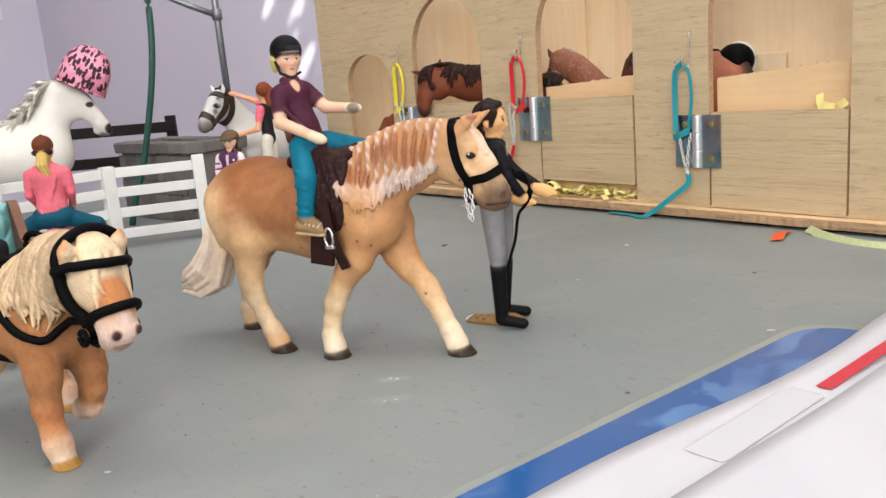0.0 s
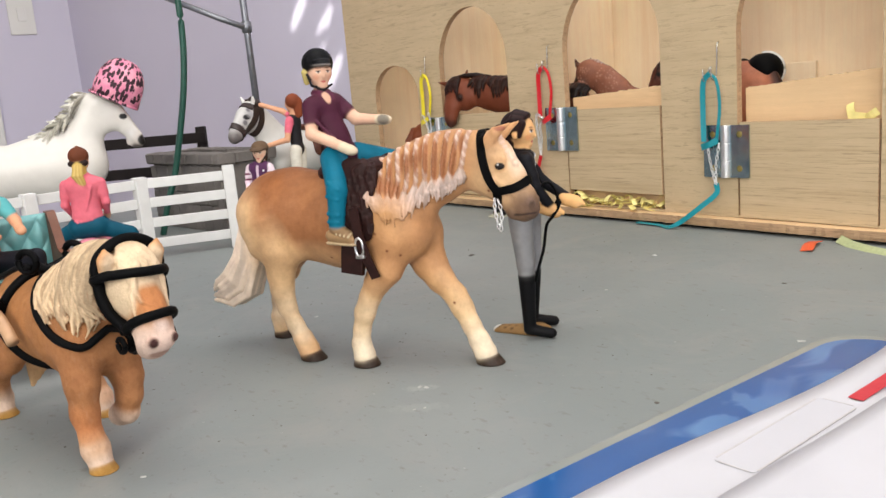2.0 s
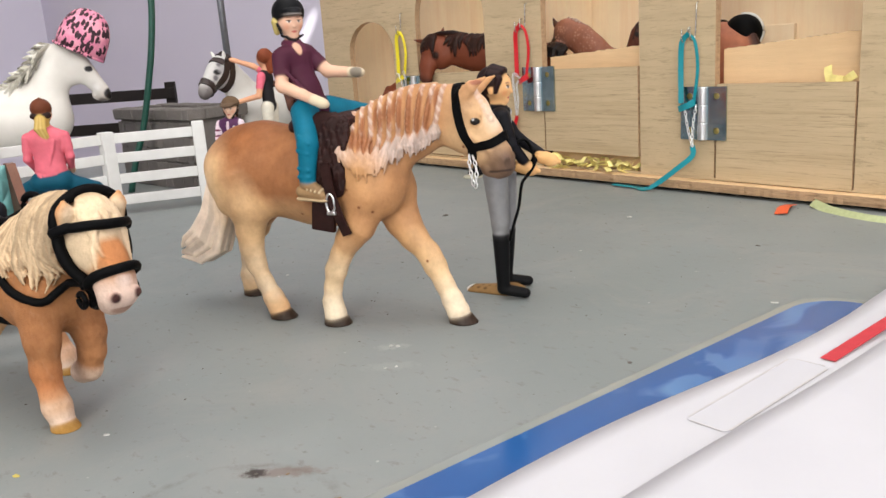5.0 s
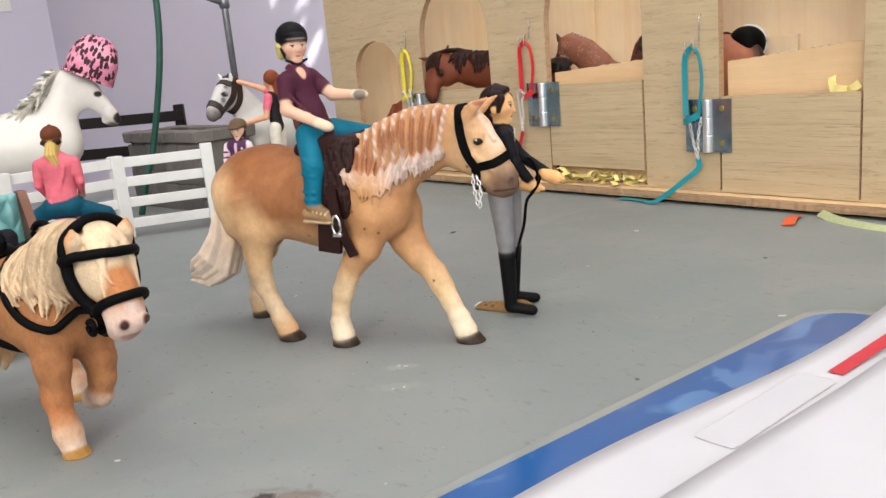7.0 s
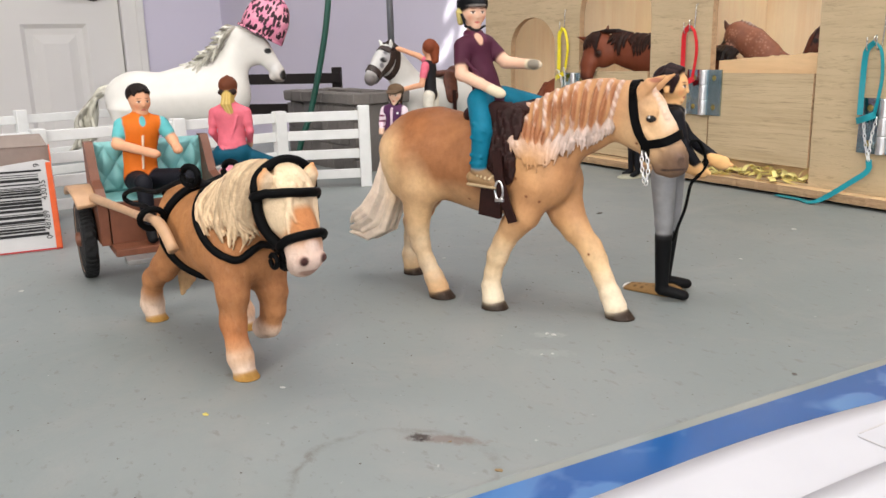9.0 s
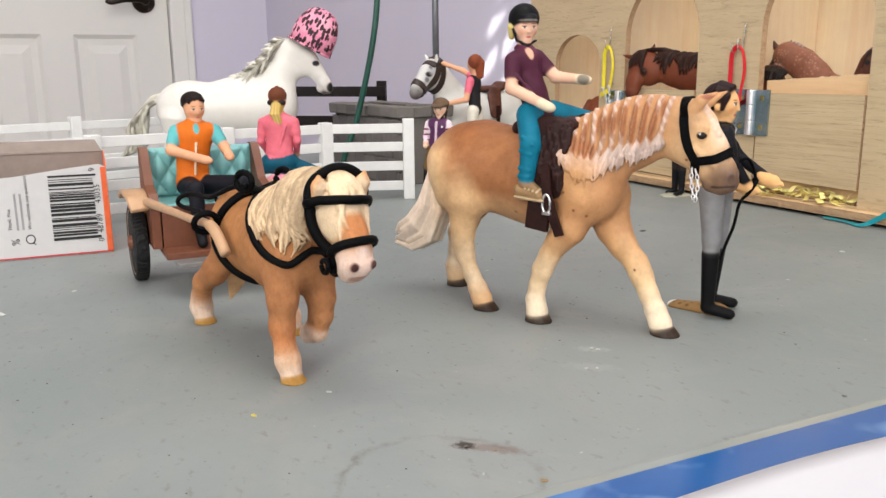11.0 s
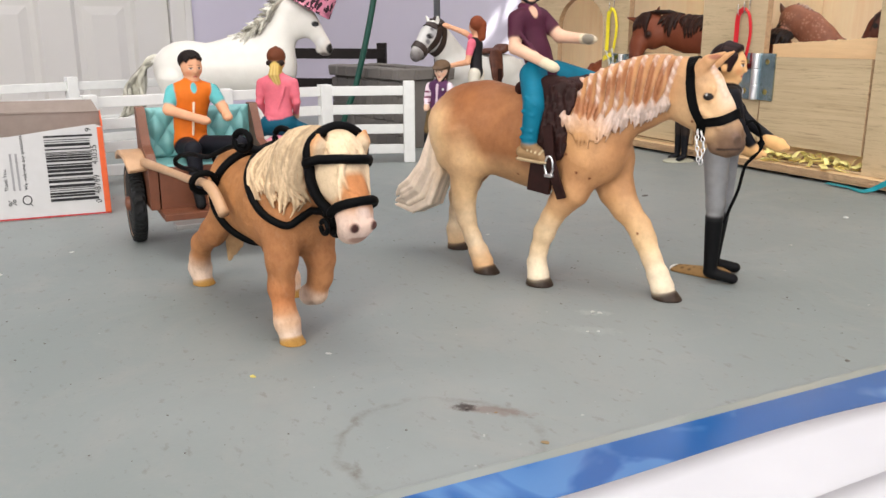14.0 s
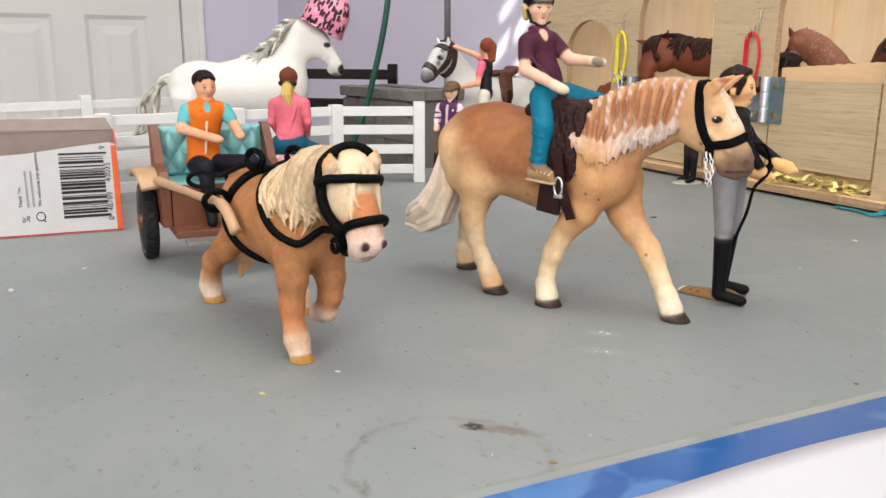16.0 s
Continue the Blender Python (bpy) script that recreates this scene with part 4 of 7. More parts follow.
for i in range(12):
    u = rnd.uniform(-1, 1)
    c.chain([(-37, 2 + u, 56), (-41, 5 + 2 * u, 45), (-43, 6 + 3 * u, 28), (-43, 6 + 3.5 * u, 14 + 3 * u)], [1.8, 2.2, 2.0, 0.7], (206, 168, 124), (1, 1, 1), 0.6)
figure("pony_figure", c, 0.5, M_COAT, PONY, "tan toy pony with a shaggy cream mane, harnessed", "toy horse", 1.8)
pony_c = c
hd = Clay()
hd.seg = body_p
harness = thing("harness", PONY, "black rubber driving harness on the tan pony", "harness")


def pcord(pts, r, name, lift=None, label="", n=8):
    q = curve_pts(pts, n)
    if lift is not None:
        q = [Vector(p) for p in hd.press(np.array([tuple(p) for p in q]), lift)]
    bm = bmesh.new()
    tube(bm, [p * 0.001 for p in q], r * 0.001, 8, True)
    return part(name, bm, M_BLACK, harness, label, True)


pcord([(58, -7, 49.5), (64, -6.4, 52.8), (69, 1.2, 55.0), (66, 8.0, 53.8), (60, 9.5, 50), (58, 6, 44), (58, -4, 43.5), (58, -7, 49.5)], 1.6, "noseband", 1.0)
pcord([(51, -7.5, 67.5), (56, -7.5, 68.6), (61, -2.5, 68.6), (63, 3, 68.0), (60.5, 9.5, 67.4), (53, 13.5, 66.6)], 1.6, "browband", 1.6)
pcord([(52, -7.6, 64), (51.6, -7.6, 70.0), (51.6, -6.0, 74.0), (51.6, -1.6, 77.0), (51.6, 4.0, 78.2), (51.6, 9.8, 76.8), (51.8, 13.6, 73.0), (52, 14.2, 66)], 1.9, "headpiece")
for y in (-1, 1):
    o = 3 if y > 0 else 1.6
    pcord([(51.6, o + 9.6 * y, 67), (53, o + 9.8 * y, 61), (56, 1.8 + 9.0 * y, 54), (58.5, 1 + 8 * y, 49)], 1.9, "cheek_strap", 1.5)
    pcord([(60.5, 1 + 8.4 * y, 45.5), (54, 1 + 10 * y, 43.6), (47, 12.5 * y, 43.4), (38, 14.5 * y, 45.2), (28, 16.5 * y, 50), (18.5, 16.0 * y, 59), (12, 12 * y, 65), (7, 9 * y, 69)], 1.4, "rein", 1.0)
    pcord([(6, 9 * y, 68), (-6, 9 * y, 66.5), (-20, 9 * y, 62.5), (-32, 9 * y, 59.5), (-50, 9 * y, 58.7), (-64, 9 * y, 55.5), (-67, 9 * y, 52.5), (-58, 9 * y, 51.5), (-38, 10.5 * y, 52.6), (-24, 13 * y, 48)], 1.05, "driving_rein")
    part("bit_ring", tube(bmesh.new(), [at_mm(60.5 + 2.2 * math.cos(t), 1 + 8.6 * y, 46.6 + 2.2 * math.sin(t)) for t in (2 * math.pi * k / 14 for k in range(15))], 0.0009, 7, False), M_BLACK, harness, "", True)
pcord([(-4, 0, 65), (-8, -12, 61), (-12, -17, 48), (-8, -15, 34), (0, 0, 27), (-8, 15, 34), (-12, 17, 48), (-8, 12, 61), (-4, 0, 65)], 1.8, "girth", 0.8)
pcord([(-8, -1, 65), (4, -2, 67), (14, -1, 70)], 2.0, "back_strap", 1.4)
for y in (-1, 1):
    bm = bmesh.new()
    tube(bm, [at_mm(3 + 3.6 * math.cos(t), 8.5 * y + 1.6 * math.cos(t), 69.5 + 3.6 * math.sin(t)) for t in (2 * math.pi * k / 16 for k in range(17))], 0.0013, 7, False)
    part("terret_ring", bm, M_BLACK, harness, "", True)


# ---- the pony cart ----
CART = pose(-0.236, 0.402, 0, 0, 0, -52)
M_CARTWOOD = plain("brown_moulded_plastic", (108, 63, 42), 0.45, scale=150, vary=0.16, bump=0.3)
M_CARTTAN = plain("tan_moulded_plastic", (182, 144, 110), 0.5, scale=150, vary=0.10, bump=0.2)
M_AQUA = plain("aqua_quilted_plastic", (122, 178, 178), 0.4, scale=150, vary=0.06, bump=0.1)
m = Mat("black_rubber_tyre", srgb(18, 18, 19), 0.6, 0, 0.3)
wv = m.node("ShaderNodeTexWave")
wv.inputs["Scale"].default_value, wv.inputs["Distortion"].default_value = 260, 3
m.link(m.co, wv.inputs["Vector"])
m.bump(wv.outputs["Fac"], 0.9, 0.0006)
M_TYRE = m.m
cart = thing("pony_cart", CART, "brown two-wheeled toy pony cart with aqua quilted seat", "cart")
W = 0.036
for y in (-1, 1):
    wheel = part("wheel", lathe(bmesh.new(), [(0.0145, -0.002), (0.0160, -0.003), (0.0160, 0.003), (0.0145, 0.002), (0.0145, 0.0005), (0.0145, -0.0005)], 32), M_CARTTAN, cart, "tan spoked wheel", True, pose(0.0, W * y, 0.0210, 90) @ Matrix.Scale(1.08, 4))
    bm = bmesh.new()
    prof = [(0.0160, -0.0028), (0.0172, -0.0033), (0.0188, -0.0029), (0.0194, -0.0014), (0.0194, 0.0014), (0.0188, 0.0029), (0.0172, 0.0033), (0.0160, 0.0028)]
    lathe(bm, prof, 40)
    tyre = part("tyre", bm, M_TYRE, wheel, "black treaded tyre", False)
    bm = bmesh.new()
    for k in range(10):
        a = 2 * math.pi * k / 10
        tube(bm, [(0.003 * math.cos(a), 0.003 * math.sin(a), 0), (0.0155 * math.cos(a), 0.0155 * math.sin(a), 0)], 0.0009, 6)
    part("spokes", bm, M_CARTTAN, wheel)
    part("hub", lathe(bmesh.new(), [(0.001, -0.005), (0.0034, -0.0045), (0.004, 0), (0.0034, 0.0045), (0.001, 0.005)], 16), M_CARTWOOD, wheel, "", True)
    # mudguard over the wheel, then the shaft that runs on from it
    bm = bmesh.new()
    path = [at_mm(-16, W * 1000 * y, 44), at_mm(-6, W * 1000 * y, 47.5), at_mm(8, W * 1000 * y, 49), at_mm(20, (W * 1000 - 1) * y, 47), at_mm(26, (W * 1000 - 2) * y, 42)]
    ribbon(bm, curve_pts(path, 5), 0.0135, 0.0026, (0, 1, 0))
    bmesh.ops.bevel(bm, geom=list(bm.edges), offset=0.0005, segments=1, affect="EDGES")
    part("mudguard", bm, M_CARTTAN, cart, "tan moulded mudguard", False)
    bm = bmesh.new()
    tube(bm, curve_pts([at_mm(16, 32.5 * y, 45), at_mm(50, 31 * y, 47.5), at_mm(85, 28 * y, 49.5), at_mm(115, 25.5 * y, 51), at_mm(138, 23.6 * y, 53), at_mm(147, 22 * y, 51), at_mm(156, 20.5 * y, 44)], 6), [(0.0025 - 0.0008 * min(1, i / 14) if i < 26 else 0.0022) for i in range(37)], 10)
    part("shaft", bm, M_CARTTAN, cart, "tan cart shaft", True)
    bm = bmesh.new()
    tube(bm, [at_mm(137 + 1.5 * math.sin(t), (23.6 + 4.6 * math.cos(t)) * y, 53 + 4.0 * math.sin(t)) for t in (2 * math.pi * k / 14 for k in range(15))], 0.0013, 7, False)
    part("shaft_loop", bm, M_BLACK, cart, "black rubber shaft loop", True)
    # side with arm rest
    ob = part("side_panel", slab([(-0.006, 0.022), (0.030, 0.022), (0.031, 0.046), (0.026, 0.050), (0.014, 0.053), (0.004, 0.0675), (0.001, 0.0712), (-0.006, 0.0712)], [], -0.0022, 0.0022), M_CARTWOOD, cart, "", False, pose(0, 0.0295 * y, 0))
part("axle", tube(bmesh.new(), [(0, -0.040, 0.0210), (0, 0.040, 0.0210)], 0.0016, 10), M_CARTWOOD, cart, "", True)
part("floor_board", boxed(-0.006, 0.046, -0.0275, 0.0275, 0.019, 0.0225, 0.0006), M_CARTWOOD, cart)
part("front_board", slab([(-0.0265, 0.0225), (0.0265, 0.0225), (0.0265, 0.043), (-0.0265, 0.043)], [], 0.027, 0.030), M_CARTWOOD, cart, "", False, pose(0, 0, 0, 0, 0, -90) @ pose(0, 0, 0))
part("foot_rest", boxed(0.046, 0.056, -0.024, 0.024, 0.0165, 0.019, 0.0006), plain("grey_metal_step", (150, 148, 146), 0.4, 0.6), cart, "grey step")
part("seat_back_board", boxed(-0.007, -0.0035, -0.031, 0.031, 0.022, 0.0682, 0.001), M_CARTWOOD, cart)


def quilt(w, h, nx, nz, deep):
    """A padded sheet with a diamond quilting."""
    bm = bmesh.new()
    n, k = 90, 50
    grid = []
    for i in range(n + 1):
        row = []
        for j in range(k + 1):
            u, v = i / n, j / k
            a = abs(math.sin(math.pi * (u * nx + v * nz))) * abs(math.sin(math.pi * (u * nx - v * nz)))
            edge = min(1, 12 * min(u, 1 - u, v, 1 - v))
            row.append(bm.verts.new(((u - 0.5) * w, -deep * edge * (0.15 + 0.85 * a ** 0.45), v * h)))
        grid.append(row)
    for i in range(n):
        for j in range(k):
            bm.faces.new((grid[i][j], grid[i + 1][j], grid[i + 1][j + 1], grid[i][j + 1]))
    r = [grid[i][0] for i in range(n + 1)] + [grid[n][j] for j in range(1, k + 1)] + [grid[i][k] for i in range(n - 1, -1, -1)] + [grid[0][j] for j in range(k - 1, 0, -1)]
    bk = [bm.verts.new((v.co.x, 0.001, v.co.z)) for v in r]
    for i in range(len(r)):
        j = (i + 1) % len(r)
        bm.faces.new((r[i], bk[i], bk[j], r[j]))
    bm.faces.new(bk)
    return bm


part("back_cushion", quilt(0.056, 0.0270, 5.0, 1.7, 0.0042), M_AQUA, cart, "aqua diamond-quilted seat back", True, pose(-0.0022, 0, 0.0435, 0, 0, 90))
part("seat_cushion", boxed(-0.003, 0.027, -0.027, 0.027, 0.0405, 0.0440, 0.0015), M_AQUA, cart, "aqua seat cushion")


# ---- the moulded riders and grooms, each one plain mesh ----
SKIN = (226, 180, 148)


def doll(c, head, face, chest, waist, hip, arms, legs, skin, top, lower, boots, wide=8.6, sleeve=None, fore=None, glove=None, boot_at=0.0, size=1.0, stout=1.0, head_size=1.0):
    """A small moulded figure. arms: (shoulder, elbow, hand); legs: (hip, knee, ankle, toe)."""
    f = Vector(face).normalized()
    side = Vector((0, 0, 1)).cross(f).normalized()
    h = Vector(head)
    q = size * head_size
    c.ball(h + Vector((0, 0, 1.6 * q)), 6.2 * q, skin, (1, 0.95, 1.02), 1.5)
    c.limb(h + f * 1.6 * q - Vector((0, 0, 1.5 * q)), h + f * 2.4 * q - Vector((0, 0, 4.6 * q)), 4.6 * q, 2.7 * q, skin, (1, 1, 1), 2)
    c.limb(h + f * 5.7 * q + Vector((0, 0, 0.2 * q)), h + f * 6.4 * q - Vector((0, 0, 1.2 * q)), 0.5 * q, 0.8 * q, skin, (1, 1, 1), 1)
    for s in (-1, 1):
        e = h + f * 5.5 * q + side * 2.35 * s * q + Vector((0, 0, 0.9 * q))
        c.spot(e, 0.95 * q, (226, 214, 204), 0.25, (1.25, 1.25, 0.55))
        c.spot(e + f * 0.3, 0.55 * q, (44, 30, 28), 0.3, (1, 1, 0.95))
        c.spot(e + Vector((0, 0, 0.62 * q)), 0.9 * q, (70, 46, 38), 0.25, (1.5, 1.5, 0.30))
        c.spot(e + Vector((0, 0, 1.75 * q)), 0.9 * q, (140, 100, 78), 0.5, (1.6, 1.6, 0.34))
        c.spot(h + f * 4.6 * q + side * 3.6 * s * q - Vector((0, 0, 1.8 * q)), 1.5 * q, tuple(int(v * k) for v, k in zip(skin, (1.0, 0.92, 0.90))), 1.6)
    c.spot(h + f * 5.3 * q - Vector((0, 0, 3.7 * q)), 0.95 * q, (186, 92, 88), 0.35, (1.5, 1.5, 0.5))
    ch, wa, hi = Vector(chest), Vector(waist), Vector(hip)
    q = size
    c.limb(h - Vector((0, 0, 3 * q)) - f * 0.6 * q, ch + Vector((0, 0, 5 * q)), 3.0 * q, 3.2 * q, skin, (1, 1, 1), 1.5)
    sh = [Vector(a[0]) for a in arms]
    c.limb(sh[0].lerp(sh[1], 0.16), sh[0].lerp(sh[1], 0.84), 4.4 * q, 4.4 * q, top, (1, 1, 1), 2.5)
    c.limb(ch, wa, wide * 0.86 * q, wide * 0.70 * q, top, (0.78, 0.98, 1), 3)
    c.limb(wa, hi, wide * 0.70 * q, wide * 0.78 * q, top, (0.82, 1.0, 1), 2)
    for a, el, ha in arms:
        a, el, ha = Vector(a), Vector(el), Vector(ha)
        c.limb(a, a.lerp(el, 0.55), 3.7 * q, 3.4 * q, sleeve or top, (1, 1, 1), 1.2)
        c.limb(a.lerp(el, 0.55), el, 2.9 * q, 2.6 * q, fore or skin, (1, 1, 1), 0.6)
        c.limb(el, el.lerp(ha, 0.8), 2.7 * q, 2.1 * q, fore or skin, (1, 1, 1), 1)
        c.limb(el.lerp(ha, 0.82), ha, 2.4 * q, 2.5 * q, glove or skin, (1, 1, 0.9), 0.7)
        c.ball(ha + (ha - el).normalized() * 1.6 * q, 2.0 * q, glove or skin, (1, 1, 0.8), 1)
    for a, kn, an, toe in legs:
        a, kn, an, toe = Vector(a), Vector(kn), Vector(an), Vector(toe)
        c.limb(a, kn, 5.6 * q * stout, 4.2 * q * stout, lower, (1, 1, 1), 1.6)
        mid = kn.lerp(an, boot_at)
        if boot_at > 0:
            c.limb(kn, mid, 4.0 * q, 3.6 * q, lower, (1, 1, 1), 1)
            c.limb(mid, an, 3.9 * q, 2.9 * q, boots, (1, 1, 1), 0.5)
        else:
            c.limb(kn, an, 4.1 * q * stout, 3.3 * q * stout, lower, (1, 1, 1), 1)
        c.limb(an - Vector((0, 0, 1.2 * q)), toe, 2.9 * q, 2.6 * q, boots, (1, 1, 0.9), 0.8)
    return c, h, f, side


def V(*a):
    return Vector(a)


# rider on the mare: plum shirt, teal trousers, black riding hat
c = Clay()
TEAL = (14, 104, 130)
_, h, f, sd = doll(c, (-6.0, 0, 127.5), (0.80, -0.60, -0.02), (-5.6, 0, 111), (-0.8, 0, 99.5), (1.6, 0, 92),
                   [((-6.8, -8.2, 114), (-4.6, -12.4, 102.5), (13.5, -12.0, 95.0)), ((-3.4, 6.6, 115.0), (5.2, 8, 107), (19.0, 9, 105.8))],
                   [((2, -8, 91), (9.6, -19.2, 79), (8.6, -20.4, 64.0), (14.6, -20.8, 59.6)), ((4, 8, 91), (20, 17, 87), (13, 20.5, 64), (20, 20.5, 60))],
                   (224, 180, 154), (74, 34, 52), TEAL, (138, 110, 80), 9.2, glove=(216, 200, 172), stout=1.04, head_size=0.88)
c.limb((6.0, -20.6, 60.2), (15.4, -20.8, 58.6), 3.1, 2.7, (150, 120, 86), (1, 1, 0.9), 0.4)
c.limb((5.6, -20.6, 57.2), (16.0, -20.8, 56.6), 2.9, 2.6, (184, 160, 126), (1, 1, 0.34), 0.2)
c.limb((8.4, -20.4, 63.6), (8.8, -20.4, 62.6), 3.5, 3.5, (150, 118, 84), (1, 1, 0.5), 0.2)
for i in range(4):
    c.limb((9.6 + 1.9 * i, -23.6, 61.2 - 0.4 * i), (10.4 + 1.9 * i, -21.4, 62.9 - 0.5 * i), 0.4, 0.4, (190, 170, 136), (1, 1, 1), 0.15)
c.spot((19.6, 6.6, 106.2), 2.8, (128, 120, 108), 0.8)
for x0, z0, x1, z1 in ((6.0, 84, 13.5, 80), (5.6, 77, 12.5, 75.5), (5.2, 70, 12.0, 69), (5.0, 66.5, 11.8, 66.0)):
    p, q = c.press(np.array(((x0, -24, z0), (x1, -24, z1))), 0.1)
    c.limb(tuple(p), tuple(q), 0.8, 0.5, TEAL, (1, 1, 1), 0.8)
for x0, z0, x1, z1 in ((1, 108, 4.5, 102), (2, 104, 5, 99)):
    p, q = c.press(np.array(((x0, -12, z0), (x1, -12, z1))), 0.0)
    c.limb(tuple(p), tuple(q), 0.9, 0.5, (74, 34, 52), (1, 1, 1), 0.9)
c.ball(h - f * 1.4 + V(0, 0, 4.6), 6.9, (12, 13, 16), (1.0, 0.96, 0.95), 0.5)
c.limb(h + f * 3.0 + V(0, 0, 5.4), h + f * 5.0 + V(0, 0, 4.4), 4.2, 3.4, (16, 17, 21), (1, 1, 0.3), 0.4)
c.limb(h + f * 4.8 + V(0, 0, 3.7), h + f * 5.2 + V(0, 0, 3.5), 3.8, 3.6, (122, 116, 112), (1, 1, 0.14), 0.2)
c.limb(h + sd * -5.6 - f * 1.5 + V(0, 0, 1), h + sd * -5.2 - f * 2.5 - V(0, 0, 3.0), 1.9, 1.4, (196, 178, 112), (1, 1, 1), 0.5)
c.chain([h + sd * -5.8 + f * 0.8, h + sd * -4.5 + f * 1.8 - V(0, 0, 4.8), h + f * 3.4 - V(0, 0, 6.7), h + sd * 4.5 + f * 1.8 - V(0, 0, 4.8)], [0.55] * 4, (24, 24, 28), (1, 1, 1), 0.4)
c.limb(h - f * 1 - V(0, 0, 8), h + f * 1.5 - V(0, 0, 10.5), 4.4, 4.0, (92, 44, 66), (1, 1, 0.5), 0.4)
c.spot(h + f * 4.6 - V(0, 0, 11.5), 2.6, (222, 176, 150), 0.4, (0.9, 0.9, 1.5))
c.limb(h + f * 6.0 - V(0, 0, 15), h + f * 7.0 - V(0, 0, 21), 0.5, 0.4, (108, 62, 84), (1, 1, 1), 0.3)
figure("rider_figure", c, 0.4, M_DOLL, HAF, "seated toy rider in plum polo shirt, teal trousers, black riding hat", "toy figure", 0.10, False)

# the groom who leads the mare
GROOM = pose(0.0302, 0.364, 0, 0, 0, -8)
c = Clay()
_, h, f, sd = doll(c, (0.6, 0, 94.6), (0.97, -0.26, -0.05), (0.6, 0, 79), (0.4, 0, 68), (-1.2, 0, 60),
                   [((2.0, -8, 82.5), (6, -9.5, 71), (13.5, -6.5, 59.8)), ((-0.4, 8, 82.5), (9, 8, 71), (22.5, 0, 62.4))],
                   [((-2.0, -4, 57), (-0.8, -4.2, 36), (-0.9, -3.0, 6), (8.6, -2.6, 2.6)), ((1.6, 5, 57), (1.8, 8, 36), (-0.4, 14, 6), (9.5, 17, 2.6))],
                   (228, 178, 124), (22, 22, 27), (134, 134, 136), (12, 12, 14), 8.0, sleeve=(22, 22, 27), fore=(22, 22, 27), boot_at=0.20, stout=0.98, head_size=0.98)
for a in ((13.5, -6.5, 59.8), (22.5, 0, 62.4)):
    c.limb(V(*a) - V(5, 0, -1.5), V(*a), 2.6, 3.1, (226, 176, 118), (1, 1, 1), 0.5)
    for k in (-1.5, 0, 1.5):
        c.limb(V(*a) + V(1.5, k, 0.4), V(*a) + V(3.6, 0.8 * k, -1.0), 1.1, 0.9, (226, 176, 118), (1, 1, 1), 0.4)
c.ball(h - f * 2.2 + V(0, 0, 3.2), 6.9, (38, 25, 25), (1.0, 1.0, 0.95), 0.5)
for i in range(12):      # hair combed across the brow and back in locks
    k = (i - 5.5) / 5.5
    p0 = h + sd * 4.6 * k + f * (3.4 - 2 * k * k) + V(0, 0, 8.0 - 2.2 * k * k)
    c.chain([p0, h + sd * 6.2 * k - f * 1.5 + V(0, 0, 9.0 - 3.2 * k * k), h + sd * 5.6 * k - f * 7.6 + V(0, 0, 2.5)], [1.3, 1.6, 1.1], (46, 30, 29) if i % 2 else (30, 19, 20), (1, 1, 1), 0.3)
for sgn in (-1, 1):
    c.limb(h + sd * 5.2 * sgn + f * 2.6 + V(0, 0, 4.5), h + sd * 5.7 * sgn + f * 0.8 + V(0, 0, -1.0), 1.6, 0.9, (40, 25, 26), (1, 1, 1), 0.4)
    c.ball(h + sd * 5.8 * sgn - f * 0.8 - V(0, 0, 0.6), 1.5, (226, 174, 120), (1, 0.7, 1.2), 0.4)
c.limb(h - f * 5 + V(0, 0, 0), h - f * 4.4 - V(0, 0, 6.5), 4.4, 2.4, (38, 24, 25), (1, 0.9, 1), 0.8)
c.limb(h - V(0, 0, 8.4) - f * 1, h - V(0, 0, 10) + f * 2, 4.2, 4.0, (28, 28, 33), (1, 1, 0.6), 0.4)
c.spot(h + f * 5.2 - V(0, 0, 12.5), 1.6, (214, 212, 212), 0.4, (1, 1, 2.4))
c.limb((-15, 13, 0.5), (2, 8, 0.5), 4.6, 7.0, (142, 110, 70), (1, 1, 0.5), 0.4)
for i in range(22):
    c.spot((-18 + i * 1.1, 15 - 7.5 * ((i * 7) % 5) / 4, 2.5), 0.9, (100, 74, 46), 0.7)
c.spot((-18.6, 14.2, 1.0), 3.4, (222, 220, 214), 0.8)
figure("groom_figure", c, 0.4, M_DOLL, GROOM, "standing toy groom in black jacket, grey breeches, tall black boots", "toy figure", 0.10)

lead = thing("lead_rope", GROOM, "black flat lead rope held in the groom's hand", "rope")
cord([(3, -11, 64), (7.7, -9.6, 71), (11.3, -8.6, 73), (14.2, -7.6, 69), (15.2, -7.6, 63), (12.5, -9.2, 58), (9.7, -9.4, 54), (7.9, -9.2, 44), (5.2, -8.8, 35.5), (3.4, -8.6, 29)], 1.7, "strap", M_BLACK, lead, flat=0.4)

# the driver in the cart
c = Clay()
_, h, f, sd = doll(c, (13.5, -4, 90.5), (0.98, 0.18, -0.05), (13, -5, 76), (12.5, -6.5, 64), (13, -7, 53),
                   [((12.5, -14, 79.5), (16.0, -17.5, 70.5), (31, -2.5, 66)), ((14.5, 5.4, 79.5), (19, 9.5, 71), (32, 9.0, 67.4))],
                   [((15, -10, 51), (33, -9.5, 52), (35, -9, 33), (41, -9, 25)), ((15, -2, 51), (36, 13, 54), (40, 13.5, 34), (46, 13.5, 25))],
                   (214, 158, 124), (206, 104, 30), (24, 25, 32), (20, 20, 22), 11.2, sleeve=(92, 172, 176), head_size=0.9)
c.ball(h - f * 1.9 + V(0, 0, 4.4), 6.0, (30, 22, 20), (1.0, 1.0, 0.90), 0.4)
